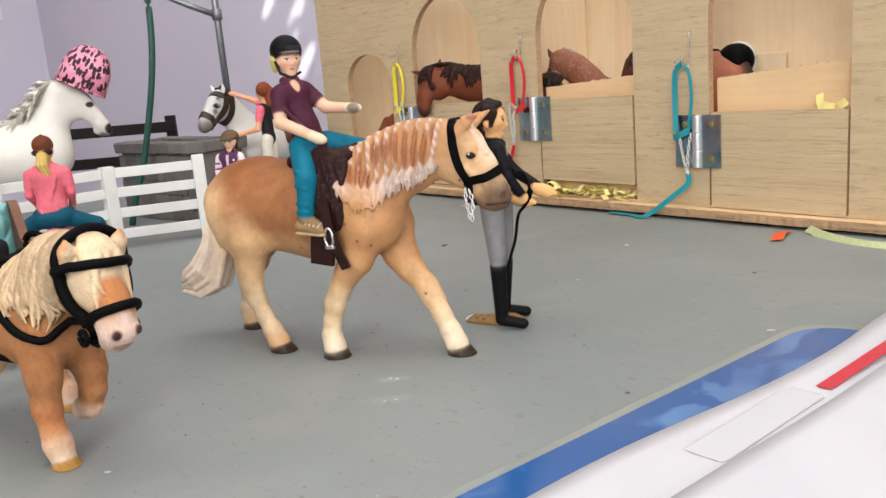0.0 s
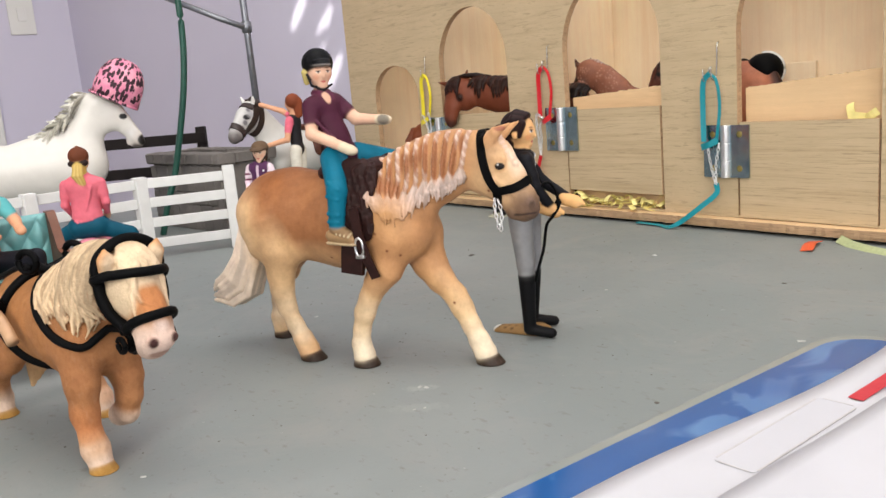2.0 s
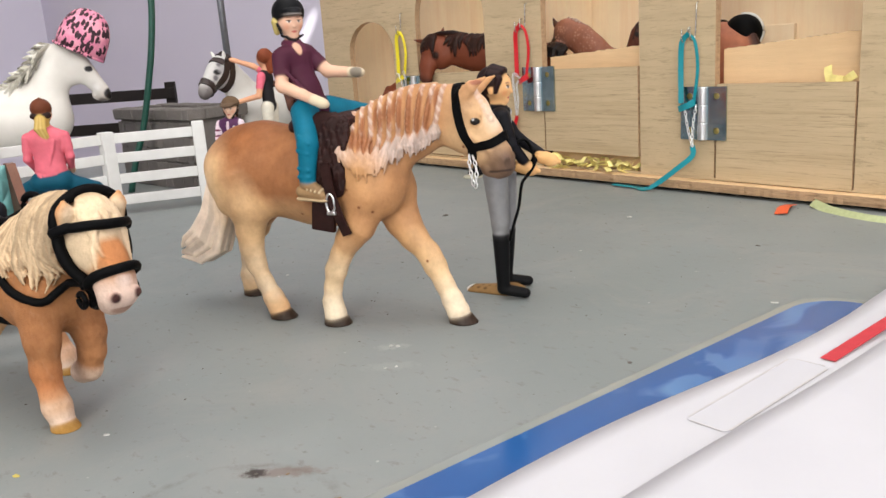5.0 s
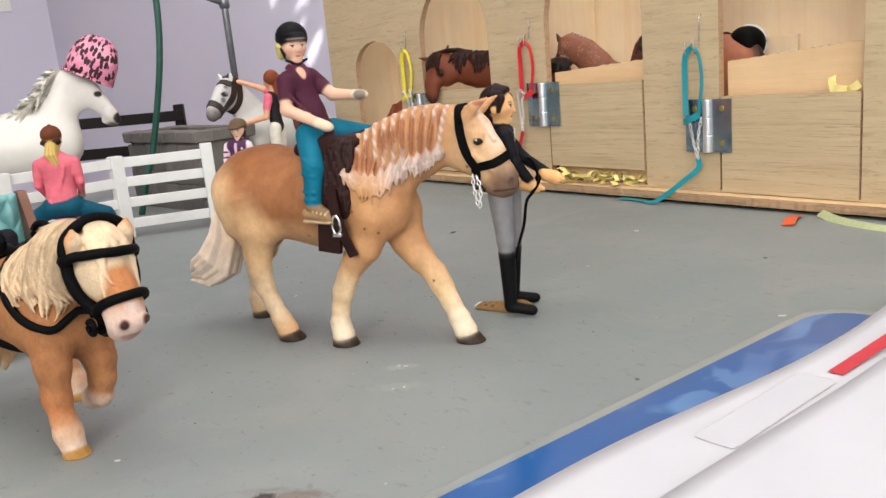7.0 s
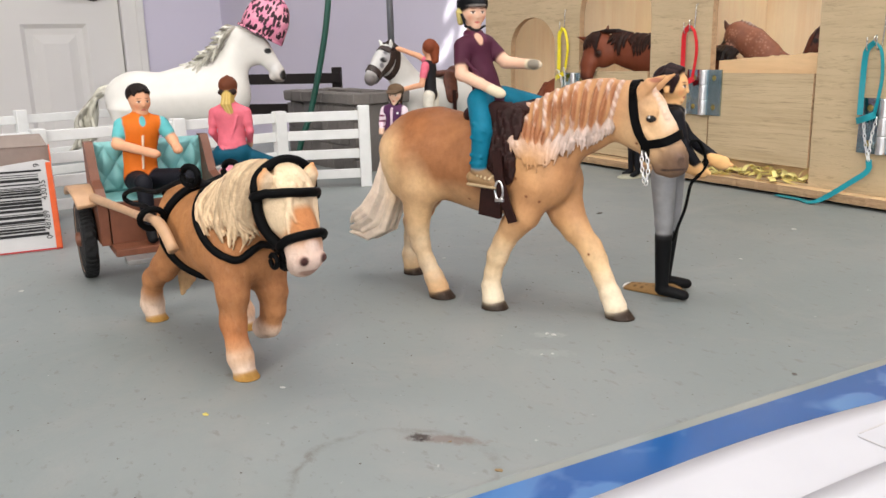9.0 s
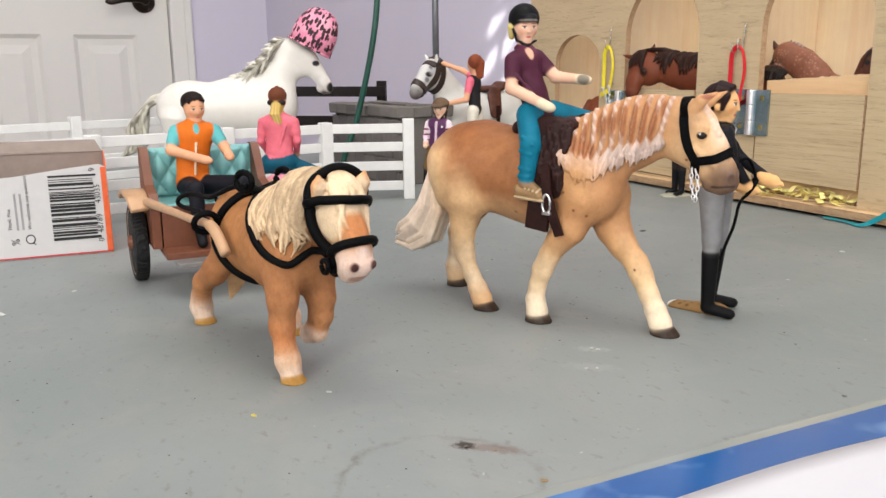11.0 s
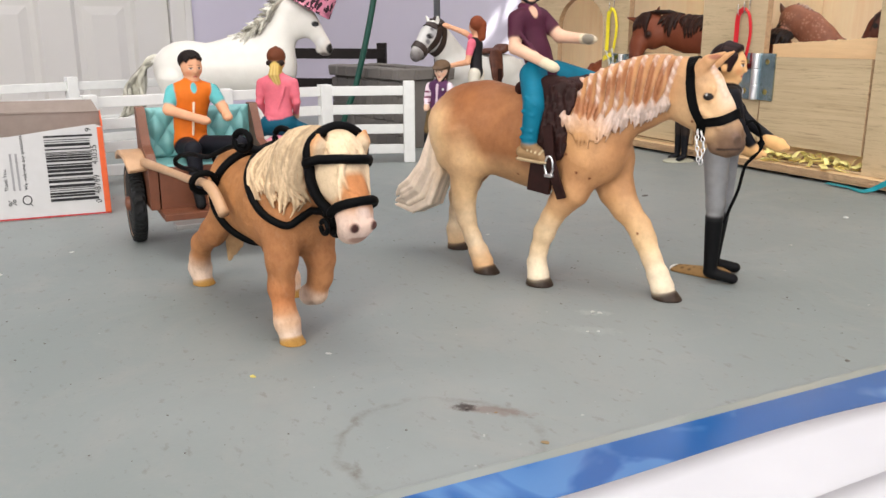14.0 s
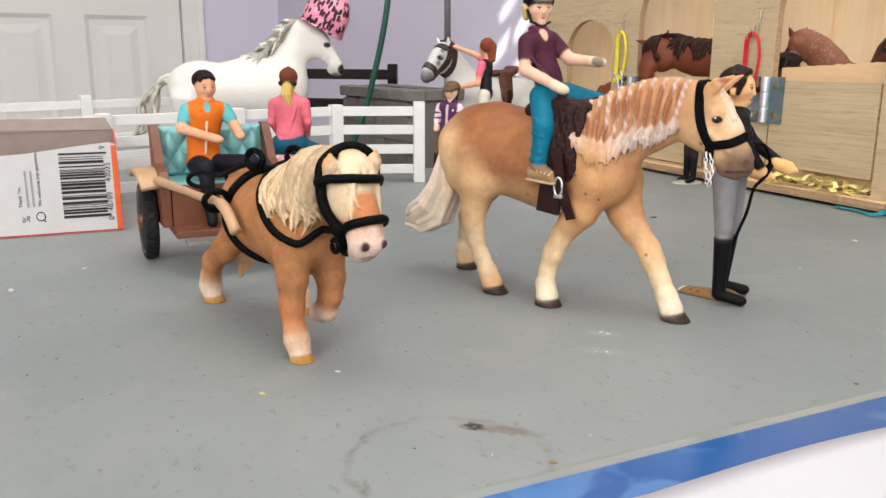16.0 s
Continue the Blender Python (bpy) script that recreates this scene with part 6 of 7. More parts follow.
# the horses in the stalls
def stall_horse(name, m, label, body, dark, mane, head_down=0.0, vox=0.9, locks=20):
    c = Clay()
    d = head_down
    c.limb((-62, 0, 60), (-58, 0, 61), 17, 17, body, (1, 0.8, 1), 5)
    c.limb((-52, 0, 60), (-22, 0, 61), 17.5, 18, body, (1, 0.8, 1), 8)
    c.limb((-20, 0, 68), (4, 0, 96 - 0.6 * d), 16, 10.5, body, (1, 0.62, 1), 6)
    c.ball((8, 0, 100 - d), 8.6, body, (1, 0.72, 1), 4)
    c.ball((11, 0, 91 - d), 9.0, body, (1, 0.66, 1), 4)
    c.limb((14, 0, 94 - d), (23, 0, 77 - 1.1 * d), 7.8, 5.2, body, (1, 0.68, 1), 3)
    c.ball((24, 0, 74 - 1.1 * d), 5.0, dark, (1, 0.9, 1), 2)
    for y in (-1, 1):
        c.limb((7, 4.4 * y, 106 - d), (9.5, 6 * y, 113 - d), 2.6, 0.8, body, (0.9, 0.8, 1), 1)
        c.spot((17, 5.6 * y, 95 - d), 2.0, (16, 12, 12), 0.4)
    for x in (-58, -24):
        for y in (-8, 8):
            leg(c, [(x, y, 50), (x, y, 36), (x, y, 24), (x, y, 14), (x, y, 8), (x + 3, y, 0)], [10, 6.4, 4.4, 3.4, 3.8], [body] * 3 + [dark] * 2, (40, 34, 32), 5.0)
    rnd = random.Random(len(name) + int(d))
    skin0 = list(c.seg)
    for i in range(locks):
        t = rnd.random()
        a = Vector((-16 + 24 * t, rnd.uniform(-2, 2), 84 + (23 - d * 0.8) * t))
        for y in (-1, 1):
            b = a + Vector((-4, 10 * y, -14 - 6 * rnd.random()))
            line = c.press(np.array([tuple(a), tuple(a.lerp(b, 0.33) + Vector((0, 2 * y, 0))), tuple(a.lerp(b, 0.66) + Vector((0, 2 * y, 0))), tuple(b)]), 0.9, skin0)
            c.chain(list(line), [2.2, 2.3, 1.9, 0.6], mane, (1, 1, 1), 0.5)
    for i in range(8):
        y = rnd.uniform(-3, 3)
        c.chain([(9, y, 108 - d), (16, 1.4 * y, 102 - d), (20, 1.6 * y, 92 - d)], [1.8, 1.6, 0.5], mane, (1, 1, 1), 0.5)
    c.chain([(-76, 0, 70), (-82, 0, 56), (-82, 0, 30)], [3.5, 5, 2], mane, (1, 0.9, 1), 2)
    return figure(name, c, vox, M_HORSE, m, label, "toy horse", 1.4)


BASE = Matrix.Translation((0, 0, 0.0088))

def stall_legs(c, places, body, dark):
    for x, y in places:
        leg(c, [(x, y, 62), (x, y, 44), (x, y, 30), (x, y, 20), (x, y, 13), (x + 2, y - 2, 9)], [12, 7, 4.8, 3.8, 4.2], [body] * 3 + [dark] * 2, (40, 34, 32), 5.4)


# bay, its head hung over the half door
c = Clay()
BAY, BLK = (112, 58, 38), (7, 6, 6)
c.ball((-136, 2, 111.5), 12.0, BAY, (1, 0.78, 1), 4)
c.ball((-129.5, 3, 104.5), 12.8, BAY, (1, 0.7, 1), 4)
c.chain([(-139, -2, 107), (-138.5, -7, 95), (-138.0, -9.2, 87.5)], [10.4, 8.2, 7.0], BAY, (1, 0.74, 1), 3)
c.limb((-138.4, -9.4, 85), (-137.4, -9.6, 82.6), 6.2, 5.6, (58, 32, 26), (1, 0.85, 1), 2)
c.limb((-146, -1, 117.5), (-159, -4, 120.6), 3.6, 0.7, (104, 54, 36), (1, 0.9, 0.9), 1)
c.limb((-134, 9, 121), (-136, 14, 130), 3.4, 0.8, (104, 54, 36), (1, 0.9, 0.9), 1)
c.chain([(-127, 8, 110), (-108, 14, 106.5), (-88, 20, 101), (-70, 34, 92)], [11.5, 13.4, 16.4, 21], BAY, (1, 0.62, 1), 5)
c.chain([(-76, 40, 84), (-84, 70, 80), (-88, 98, 80)], [22, 22, 20], BAY, (0.8, 1, 1), 6)
stall_legs(c, ((-96, 36), (-72, 40), (-100, 100), (-74, 100)), BAY, BLK)
for k in (-1, 1):
    c.spot((-143 + 7 * k, -8, 85), 1.7, (26, 16, 15), 0.6)
c.ball((-126.5, -6.2, 105.0), 2.6, (74, 40, 28), (1, 0.7, 0.9), 0.8)
c.spot((-126.6, -8, 105), 1.9, (14, 10, 10), 0.3, (1.2, 2, 0.9))
c.spot((-126.6, -6, 105), 3.8, (44, 26, 20), 2.5)
bay0 = list(c.seg)
rnd = random.Random(31)
M_X, M_Z = (-146, -137, -119, -107, -92, -74, -60), (119, 124.5, 125.0, 122.5, 120, 115.5, 110)
for i in range(74):     # heavy black mane, in clumps
    t = rnd.random()
    x = -119 + 60 * t
    y0 = 8 + 24 * t
    z0 = float(np.interp(x, M_X, M_Z))
    clump = 0.5 + 0.5 * math.sin(x * 0.33)
    a, b = np.array((x, y0, z0)), np.array((x + rnd.uniform(-1, 5), y0 - 15, z0 - 3 - 20 * clump * rnd.uniform(0.6, 1)))
    line = c.press(a + (b - a) * np.linspace(0, 1, 5)[:, None] + np.array((0, -2, 0)), rnd.uniform(0.5, 1.2), bay0)
    c.chain(list(line), [1.7, 1.8, 1.7, 1.3, 0.5], tuple(int(v * rnd.uniform(0.7, 1.8)) for v in BLK), (1, 1, 1), 0.3)
for i in range(12):      # forelock
    k = i / 11
    line = c.press(np.array((-143 + 12 * k, -1, 122)) + np.linspace(0, 1, 5)[:, None] * np.array((-3 + 7 * k, -9, -9 - 7 * rnd.random())), 0.8, bay0)
    c.chain(list(line), [1.7, 1.7, 1.5, 1.1, 0.4], BLK, (1, 1, 1), 0.3)
c.chain([(-138, 3, 124), (-128, 5, 125), (-117, 9, 124.5), (-107, 13, 122)], [1.6, 2.2, 2.4, 2.2], BLK, (1, 1.5, 1), 0.5)
figure("bay_horse_figure", c, 0.7, M_DARK_HORSE, STABLE, "bay toy horse with black mane looking over the half door", "toy horse", 1.4)

# roan with a hogged, frosted crest
c = Clay()
ROAN = (150, 98, 78)
c.ball((-12.5, 46, 119), 9.4, ROAN, (1, 0.8, 1), 4)
# face painted darker than the coat, for the shadow that lies on it
c.chain([(-14, 45, 116), (-16.5, 41, 106), (-17, 38, 97)], [8.0, 6.6, 5.6], (96, 60, 48), (1, 0.8, 1), 3)
c.chain([(-8, 48, 117), (2, 51, 110.5), (12, 54, 99), (20, 60, 86)], [9.6, 11.4, 13.2, 16], ROAN, (1, 0.6, 1), 5)
c.chain([(30, 62, 80), (44, 76, 76), (60, 92, 76)], [20, 22, 21], ROAN, (1, 0.9, 1), 6)
stall_legs(c, ((22, 58), (36, 52), (50, 100), (66, 88)), ROAN, (70, 44, 38))
for k in (0, 9):
    c.limb((-19 + k, 42 + k, 125), (-21 + 1.1 * k, 41 + k, 130), 2.6, 0.7, (88, 60, 50), (1, 0.9, 1), 1)
c.spot((-17, 38, 112.5), 2.4, (20, 14, 14), 0.6)
roan0 = list(c.seg)
for i in range(70):
    t = i / 69
    p = np.array((-13 + 38 * t, 47 + 8 * t, float(np.interp(t, (0, 0.25, 0.55, 1), (127.5, 126.5, 119, 101.5)))))
    q = p + np.array((2.2, -1.5, 2.0)) * rnd.uniform(0.5, 1)
    c.limb(tuple(p), tuple(q), 1.6, 0.7, rnd.choice(((176, 140, 124), (120, 104, 106), (214, 196, 186), (146, 110, 98))), (1, 1, 1), 0.3)
for i in range(90):
    q = c.press((rnd.uniform(-16, 24), 36, rnd.uniform(98, 124)), 0, roan0)
    c.spot(q, rnd.uniform(0.4, 0.9), (176, 128, 108), 0.5)
figure("roan_horse_figure", c, 0.7, M_HORSE, STABLE, "roan toy horse with frosted mane in its stall", "toy horse", 1.4)

# brown pony close behind the half door, of which back and mane show
c = Clay()
BRN = (122, 72, 52)
c.chain([(-30, 34, 93), (-18, 32, 92.5), (-6, 30, 88)], [16.5, 16, 13], BRN, (1, 0.8, 1), 5)
c.limb((-2, 28, 88), (10, 27, 80), 11, 8, BRN, (1, 0.8, 1), 4)
c.limb((10, 27, 80), (18, 27, 70), 7.5, 5.5, BRN, (1, 0.8, 1), 3)
stall_legs(c, ((-32, 44), (-30, 26), (-6, 40), (-4, 24)), BRN, (50, 30, 24))
for i in range(26):
    t = rnd.random()
    p = np.array((-13 + 17 * t, 30 + rnd.uniform(-3, 3), 108.5 - 5 * t * t))
    c.chain([tuple(p), tuple(p + np.array((2, -7, -3.5))), tuple(p + np.array((3, -11, -10)))], [2.0, 1.9, 0.6], (18, 14, 14), (1, 1, 1), 0.4)
figure("brown_horse_figure", c, 0.9, M_DARK_HORSE, STABLE, "dark brown toy pony with black mane behind the half door", "toy horse", 1.4)
stall_horse("dark_bay_horse_figure", STABLE @ BASE @ pose(0.078, 0.054, 0.010, 0, 0, 222), "dark bay toy horse in the stall's corner", (92, 50, 36), (40, 26, 22), (24, 18, 18), 2.0)
stall_horse("sorrel_horse_figure", STABLE @ BASE @ pose(-0.218, 0.089, 0.0, 0, 0, 56) @ Matrix.Scale(0.9, 4), "sorrel toy horse standing with its rump to the arch", (138, 74, 48), (70, 40, 32), (120, 66, 46), 30.0, locks=14)
BACK_H = STABLE @ BASE @ pose(0.060, 0.068, 0.012, 0, 0, 178) @ Matrix.Scale(1.2, 4)
stall_horse("chestnut_horse_figure", BACK_H, "chestnut toy horse under a dark saddle in its stall", (176, 110, 84), (60, 40, 36), (26, 22, 24), 56.0)
sd2 = thing("stall_saddle", BACK_H, "black saddle on the chestnut horse in the stall", "saddle")
s_ = Clay()
s_.limb((-69, -4, 73), (-67, -4, 73), 10.8, 10.8, (20, 18, 18), (1, 0.95, 1), 2)
s_.limb((-52, -6, 78), (-52, 6, 78), 3.5, 3.5, (20, 18, 18), (1.3, 1, 1), 3)
ob = new("seat", s_.skin("seat", 0.9, M_LEATHER, 1.0, False))
ob.parent = sd2
ob.data.materials[0] = M_BLACK
bm = bmesh.new()
tube(bm, [at_mm(-69 - 10.0 * math.sin(t), -4 - 4.4 * math.sin(t), 73 + 11.0 * math.cos(t)) for t in (math.pi * (k / 14) - 0.2 for k in range(12))], 0.0011, 6)
part("piping", bm, M_WHITEPL0, sd2, "white piping", True)


# ---- fences ----
M_WHITEPL = plain("white_moulded_plastic", (218, 218, 216), 0.45, vary=0.04, scale=120, bump=0.1)
M_DARKWOOD = plain("dark_brown_plastic", (24, 17, 17), 0.6, vary=0.25, scale=200, bump=0.4, spec=0.2)


def bar(name, a, b, high, thick, mat, parent):
    """A rail between two points."""
    a, b = Vector(a), Vector(b)
    d = b - a
    bm = boxed(-d.length / 2, d.length / 2, -thick / 2, thick / 2, -high / 2, high / 2, 0.0006)
    x = d.normalized()
    y = Vector((0, 0, 1)).cross(x).normalized()
    z = x.cross(y)
    m = Matrix(((x.x, y.x, z.x, 0), (x.y, y.y, z.y, 0), (x.z, y.z, z.z, 0), (0, 0, 0, 1)))
    return part(name, bm, mat, parent, "", False, Matrix.Translation((a + b) / 2) @ m)


def fence(posts, rails, label, post_high=0.069, mat=M_WHITEPL, name="fence", group="white fence panels", pw=0.0095, rh=0.0078, last=True):
    """A panel between two posts."""
    f = thing(name, Matrix.Identity(4), label, "fence", group)
    turn = math.degrees(math.atan2(posts[1][1] - posts[0][1], posts[1][0] - posts[0][0]))
    for x, y in posts if last else posts[:1]:
        bm = boxed(-pw / 2, pw / 2, -pw / 2, pw / 2, 0, post_high, 0.0008)
        part("post", bm, mat, f, "", False, pose(x, y, 0, 0, 0, turn))
    (x0, y0), (x1, y1) = posts[0], posts[-1]
    d = Vector((x1 - x0, y1 - y0, 0)).normalized() * pw * 0.5
    for z in rails:
        bar("rail", (x0 + d.x, y0 + d.y, z), (x1 - d.x, y1 - d.y, z), rh, 0.0032, mat, f)
    return f


RAILS = (0.0115, 0.0285, 0.0450, 0.0605)
LINE = [(-0.188, 0.676), (-0.255, 0.655), (-0.315, 0.594), (-0.381, 0.517), (-0.432, 0.452)]
for i, (p, q) in enumerate(zip(LINE, LINE[1:])):
    fence([p, q], RAILS, "white plastic toy fence panel with four rails", 0.0685 if i < 1 else 0.066, last=i == len(LINE) - 2)
for p, q in (((-0.448, 0.760), (-0.506, 0.674)), ((-0.506, 0.674), (-0.566, 0.590))):
    fence([p, q], RAILS, "white plastic toy fence panel with four rails", last=p[0] < -0.5)
rf = fence([(-0.282, 0.926), (-0.366, 0.916)], (), "dark brown toy rail fence by the stone wall", 0.0955, M_DARKWOOD, "rail_fence", "", 0.0105, 0.0105, False)
for z in (0.050, 0.0835):
    bar("rail", (-0.276, 0.9207, z), (-0.470, 0.8977, z + 0.001), 0.0115, 0.0036, M_DARKWOOD, rf)

# ---- the stone wall ----
m = Mat("grey_moulded_stone", srgb(112, 110, 108), 0.8)
rn = m.node("ShaderNodeObjectInfo").outputs["Random"]
m.colour(m.mix(m.math("MULTIPLY", m.noise(260, 5, 0.7), 0.7), m.ramp(rn, ((0.0, srgb(112, 107, 103)), (1.0, srgb(128, 122, 117)))), srgb(84, 79, 76)))
m.bump(m.noise(420, 5, 0.7), 0.8, 0.0008)
M_STONE = m.m
pen = thing("stone_trough", pose(-0.313, 0.846, 0, 0, 0, -45), "grey moulded toy stone wall pen with capping stones", "stone wall")
LX, LY, HT = 0.140, 0.055, 0.064
for x0, x1, y0, y1 in ((0, LX, 0, 0.011), (0, LX, LY - 0.011, LY), (0, 0.011, 0.0115, LY - 0.0115), (LX - 0.011, LX, 0.0115, LY - 0.0115)):
    part("core", boxed(x0 + 0.001, x1 - 0.001, y0 + 0.001, y1 - 0.001, 0, HT, 0.001), M_STONE, pen)
rnd = random.Random(7)


def stone(x0, x1, y0, y1, z0, z1, name="stone"):
    bm = bmesh.new()
    bmesh.ops.create_cube(bm, size=1.0)
    bmesh.ops.bevel(bm, geom=list(bm.edges), offset=0.09, segments=1, affect="EDGES")
    for v in bm.verts:
        v.co += Vector((rnd.uniform(-1, 1), rnd.uniform(-1, 1), rnd.uniform(-1, 1))) * 0.045
    bmesh.ops.transform(bm, matrix=Matrix.Translation(((x0 + x1) / 2, (y0 + y1) / 2, (z0 + z1) / 2)) @ Matrix.Diagonal((x1 - x0, y1 - y0, z1 - z0, 1)), verts=bm.verts)
    part(name, bm, M_STONE, pen)


z = 0.0005
for row in range(5):
    h = rnd.uniform(0.0115, 0.0135)
    x = -0.001
    while x < LX - 0.004:
        w = min(rnd.uniform(0.012, 0.026), LX + 0.001 - x)
        stone(x + 0.0004, x + w - 0.0002, -0.0018, 0.002, z, z + h - 0.0003)
        x += w
    y = 0.002
    while y < LY - 0.004:
        w = min(rnd.uniform(0.012, 0.024), LY - y)
        stone(-0.0022, 0.002, y + 0.0004, y + w - 0.0004, z, z + h - 0.0007)
        y += w
    z += h
for x0, x1, y0, y1, along in ((-0.004, LX + 0.004, -0.004, 0.014, 0), (-0.004, LX + 0.004, LY - 0.014, LY + 0.004, 0), (-0.004, 0.014, 0.0145, LY - 0.0145, 1), (LX - 0.014, LX + 0.004, 0.0145, LY - 0.0145, 1)):
    a, b = (x0, x1) if not along else (y0, y1)
    while a < b - 0.003:
        w = min(rnd.uniform(0.02, 0.032), b - a)
        if along:
            stone(x0, x1, a, a + w - 0.0001, HT, HT + 0.0105, "capping_stone")
        else:
            stone(a, a + w - 0.0001, y0, y1, HT, HT + 0.0105, "capping_stone")
        a += w

# ---- metal stand and green cane behind the trough ----
M_PIPE = plain("grey_metal_pipe", (128, 130, 136), 0.35, 0.7, vary=0.1)
M_GREEN = plain("dark_green_plastic", (24, 74, 62), 0.4, vary=0.15, scale=200)
stand = thing("metal_stand", pose(-0.237, 1.02, 0), "slim grey metal pipe stand with a side arm", "stand")
part("upright", tube(bmesh.new(), [(0, 0, 0.004), (-0.001, 0, 0.2), (-0.004, 0, 0.42)], 0.0042, 12), M_PIPE, stand, "", True)
part("foot", lathe(bmesh.new(), [(0.03, 0), (0.03, 0.003), (0.012, 0.005), (0.005, 0.008)], 28), M_PIPE, stand, "", True)
part("side_arm", tube(bmesh.new(), [(-0.003, -0.004, 0.206), (-0.03, -0.006, 0.218), (-0.10, -0.012, 0.252)], 0.0034, 12), M_PIPE, stand, "", True)
part("collar", lathe(bmesh.new(), [(0.0044, -0.007), (0.0062, -0.006), (0.0062, 0.006), (0.0044, 0.007)], 16), M_PIPE, stand, "", True, pose(-0.001, 0, 0.206))
cane = thing("green_cane", pose(0, 0, 0), "bent dark green plastic-coated cane leaning by the trough", "cane")
part("rod", tube(bmesh.new(), curve_pts([(-0.2850, 0.772, 0.0), (-0.2765, 0.773, 0.030), (-0.2660, 0.775, 0.058), (-0.2520, 0.775, 0.110), (-0.2440, 0.775, 0.150), (-0.2405, 0.775, 0.185), (-0.2405, 0.775, 0.22), (-0.2440, 0.775, 0.29)], 6), 0.0030, 12), M_GREEN, cane, "", True)

# ---- fittings on the stable's front ----
def ply_part(name, bm, mat, label="", smooth=False):
    return part(name, bm, mat, stable, label, smooth)


m = Mat("zinc_plated_steel", srgb(150, 170, 180), 0.25, 1.0)
m.colour(m.ramp(m.noise(90, 4), ((0.3, srgb(120, 146, 158)), (0.55, srgb(160, 180, 188)), (0.78, srgb(186, 184, 160)))))
m.set("Metallic", 1.0)
m.rough(m.noise(120, 4), 0.08, 0.26)
m.bump(m.noise(60, 3), 0.25, 0.0006)
M_ZINC = m.m
M_BRASS = plain("dull_brass_screw", (176, 158, 96), 0.35, 0.9)
for s, z0, z1 in ((0.1543, 0.0374, 0.0742), (-0.0010, 0.0552, 0.0914), (-0.1655, 0.0505, 0.0870), (0.3180, 0.037, 0.074)):
    hinge = ply_part("hinge", boxed(s - 0.0006, s + 0.0006, -0.0022, -0.0012, z0, z1), M_ZINC, "zinc-plated steel hinge")
    for sgn in (-1, 1):
        holes = [[(s + sgn * 0.0105 + 0.0023 * math.cos(t), z + 0.0023 * math.sin(t)) for t in (2 * math.pi * k / 12 for k in range(12))] for z in (z0 + 0.0065, z1 - 0.0065)]
        a, b = sorted((s + sgn * 0.0024, s + sgn * 0.0178))
        leaf = part("leaf", slab([(a, z0), (b, z0), (b, z1), (a, z1)], holes, -0.0026, -0.0012), M_ZINC, hinge)
        for z in (z0 + 0.0065, z1 - 0.0065):
            part("screw", lathe(bmesh.new(), [(0.0026, 0), (0.0025, 0.0006), (0.0012, 0.0011), (0.0004, 0.0011)], 12, Matrix.Translation((s + sgn * 0.0105, -0.0014, z)) @ pose(0, 0, 0, 90)), M_BRASS, hinge, "", True)
    q = (z1 - z0) / 3
    for k in range(3):
        part("knuckle", lathe(bmesh.new(), [(0.0012, 0), (0.0032, 0), (0.0034, 0.0003), (0.0034, 0.0007), (0.0034, q - 0.0010), (0.0034, q - 0.0006), (0.0032, q - 0.0003), (0.0012, q - 0.0003)], 16, Matrix.Translation((s, -0.0030, z0 + k * q))), M_CHROME, hinge, "", True)

# the ribbon halters on their hooks
M_HOOK = plain("bare_steel_wire", (190, 188, 180), 0.25, 1.0)


def satin(name, rgb):
    return plain(name, rgb, 0.35, vary=0.10, scale=500, bump=0.15)


def on_wall(s, out, z):
    return Vector((s, -out, z)) * 1.0


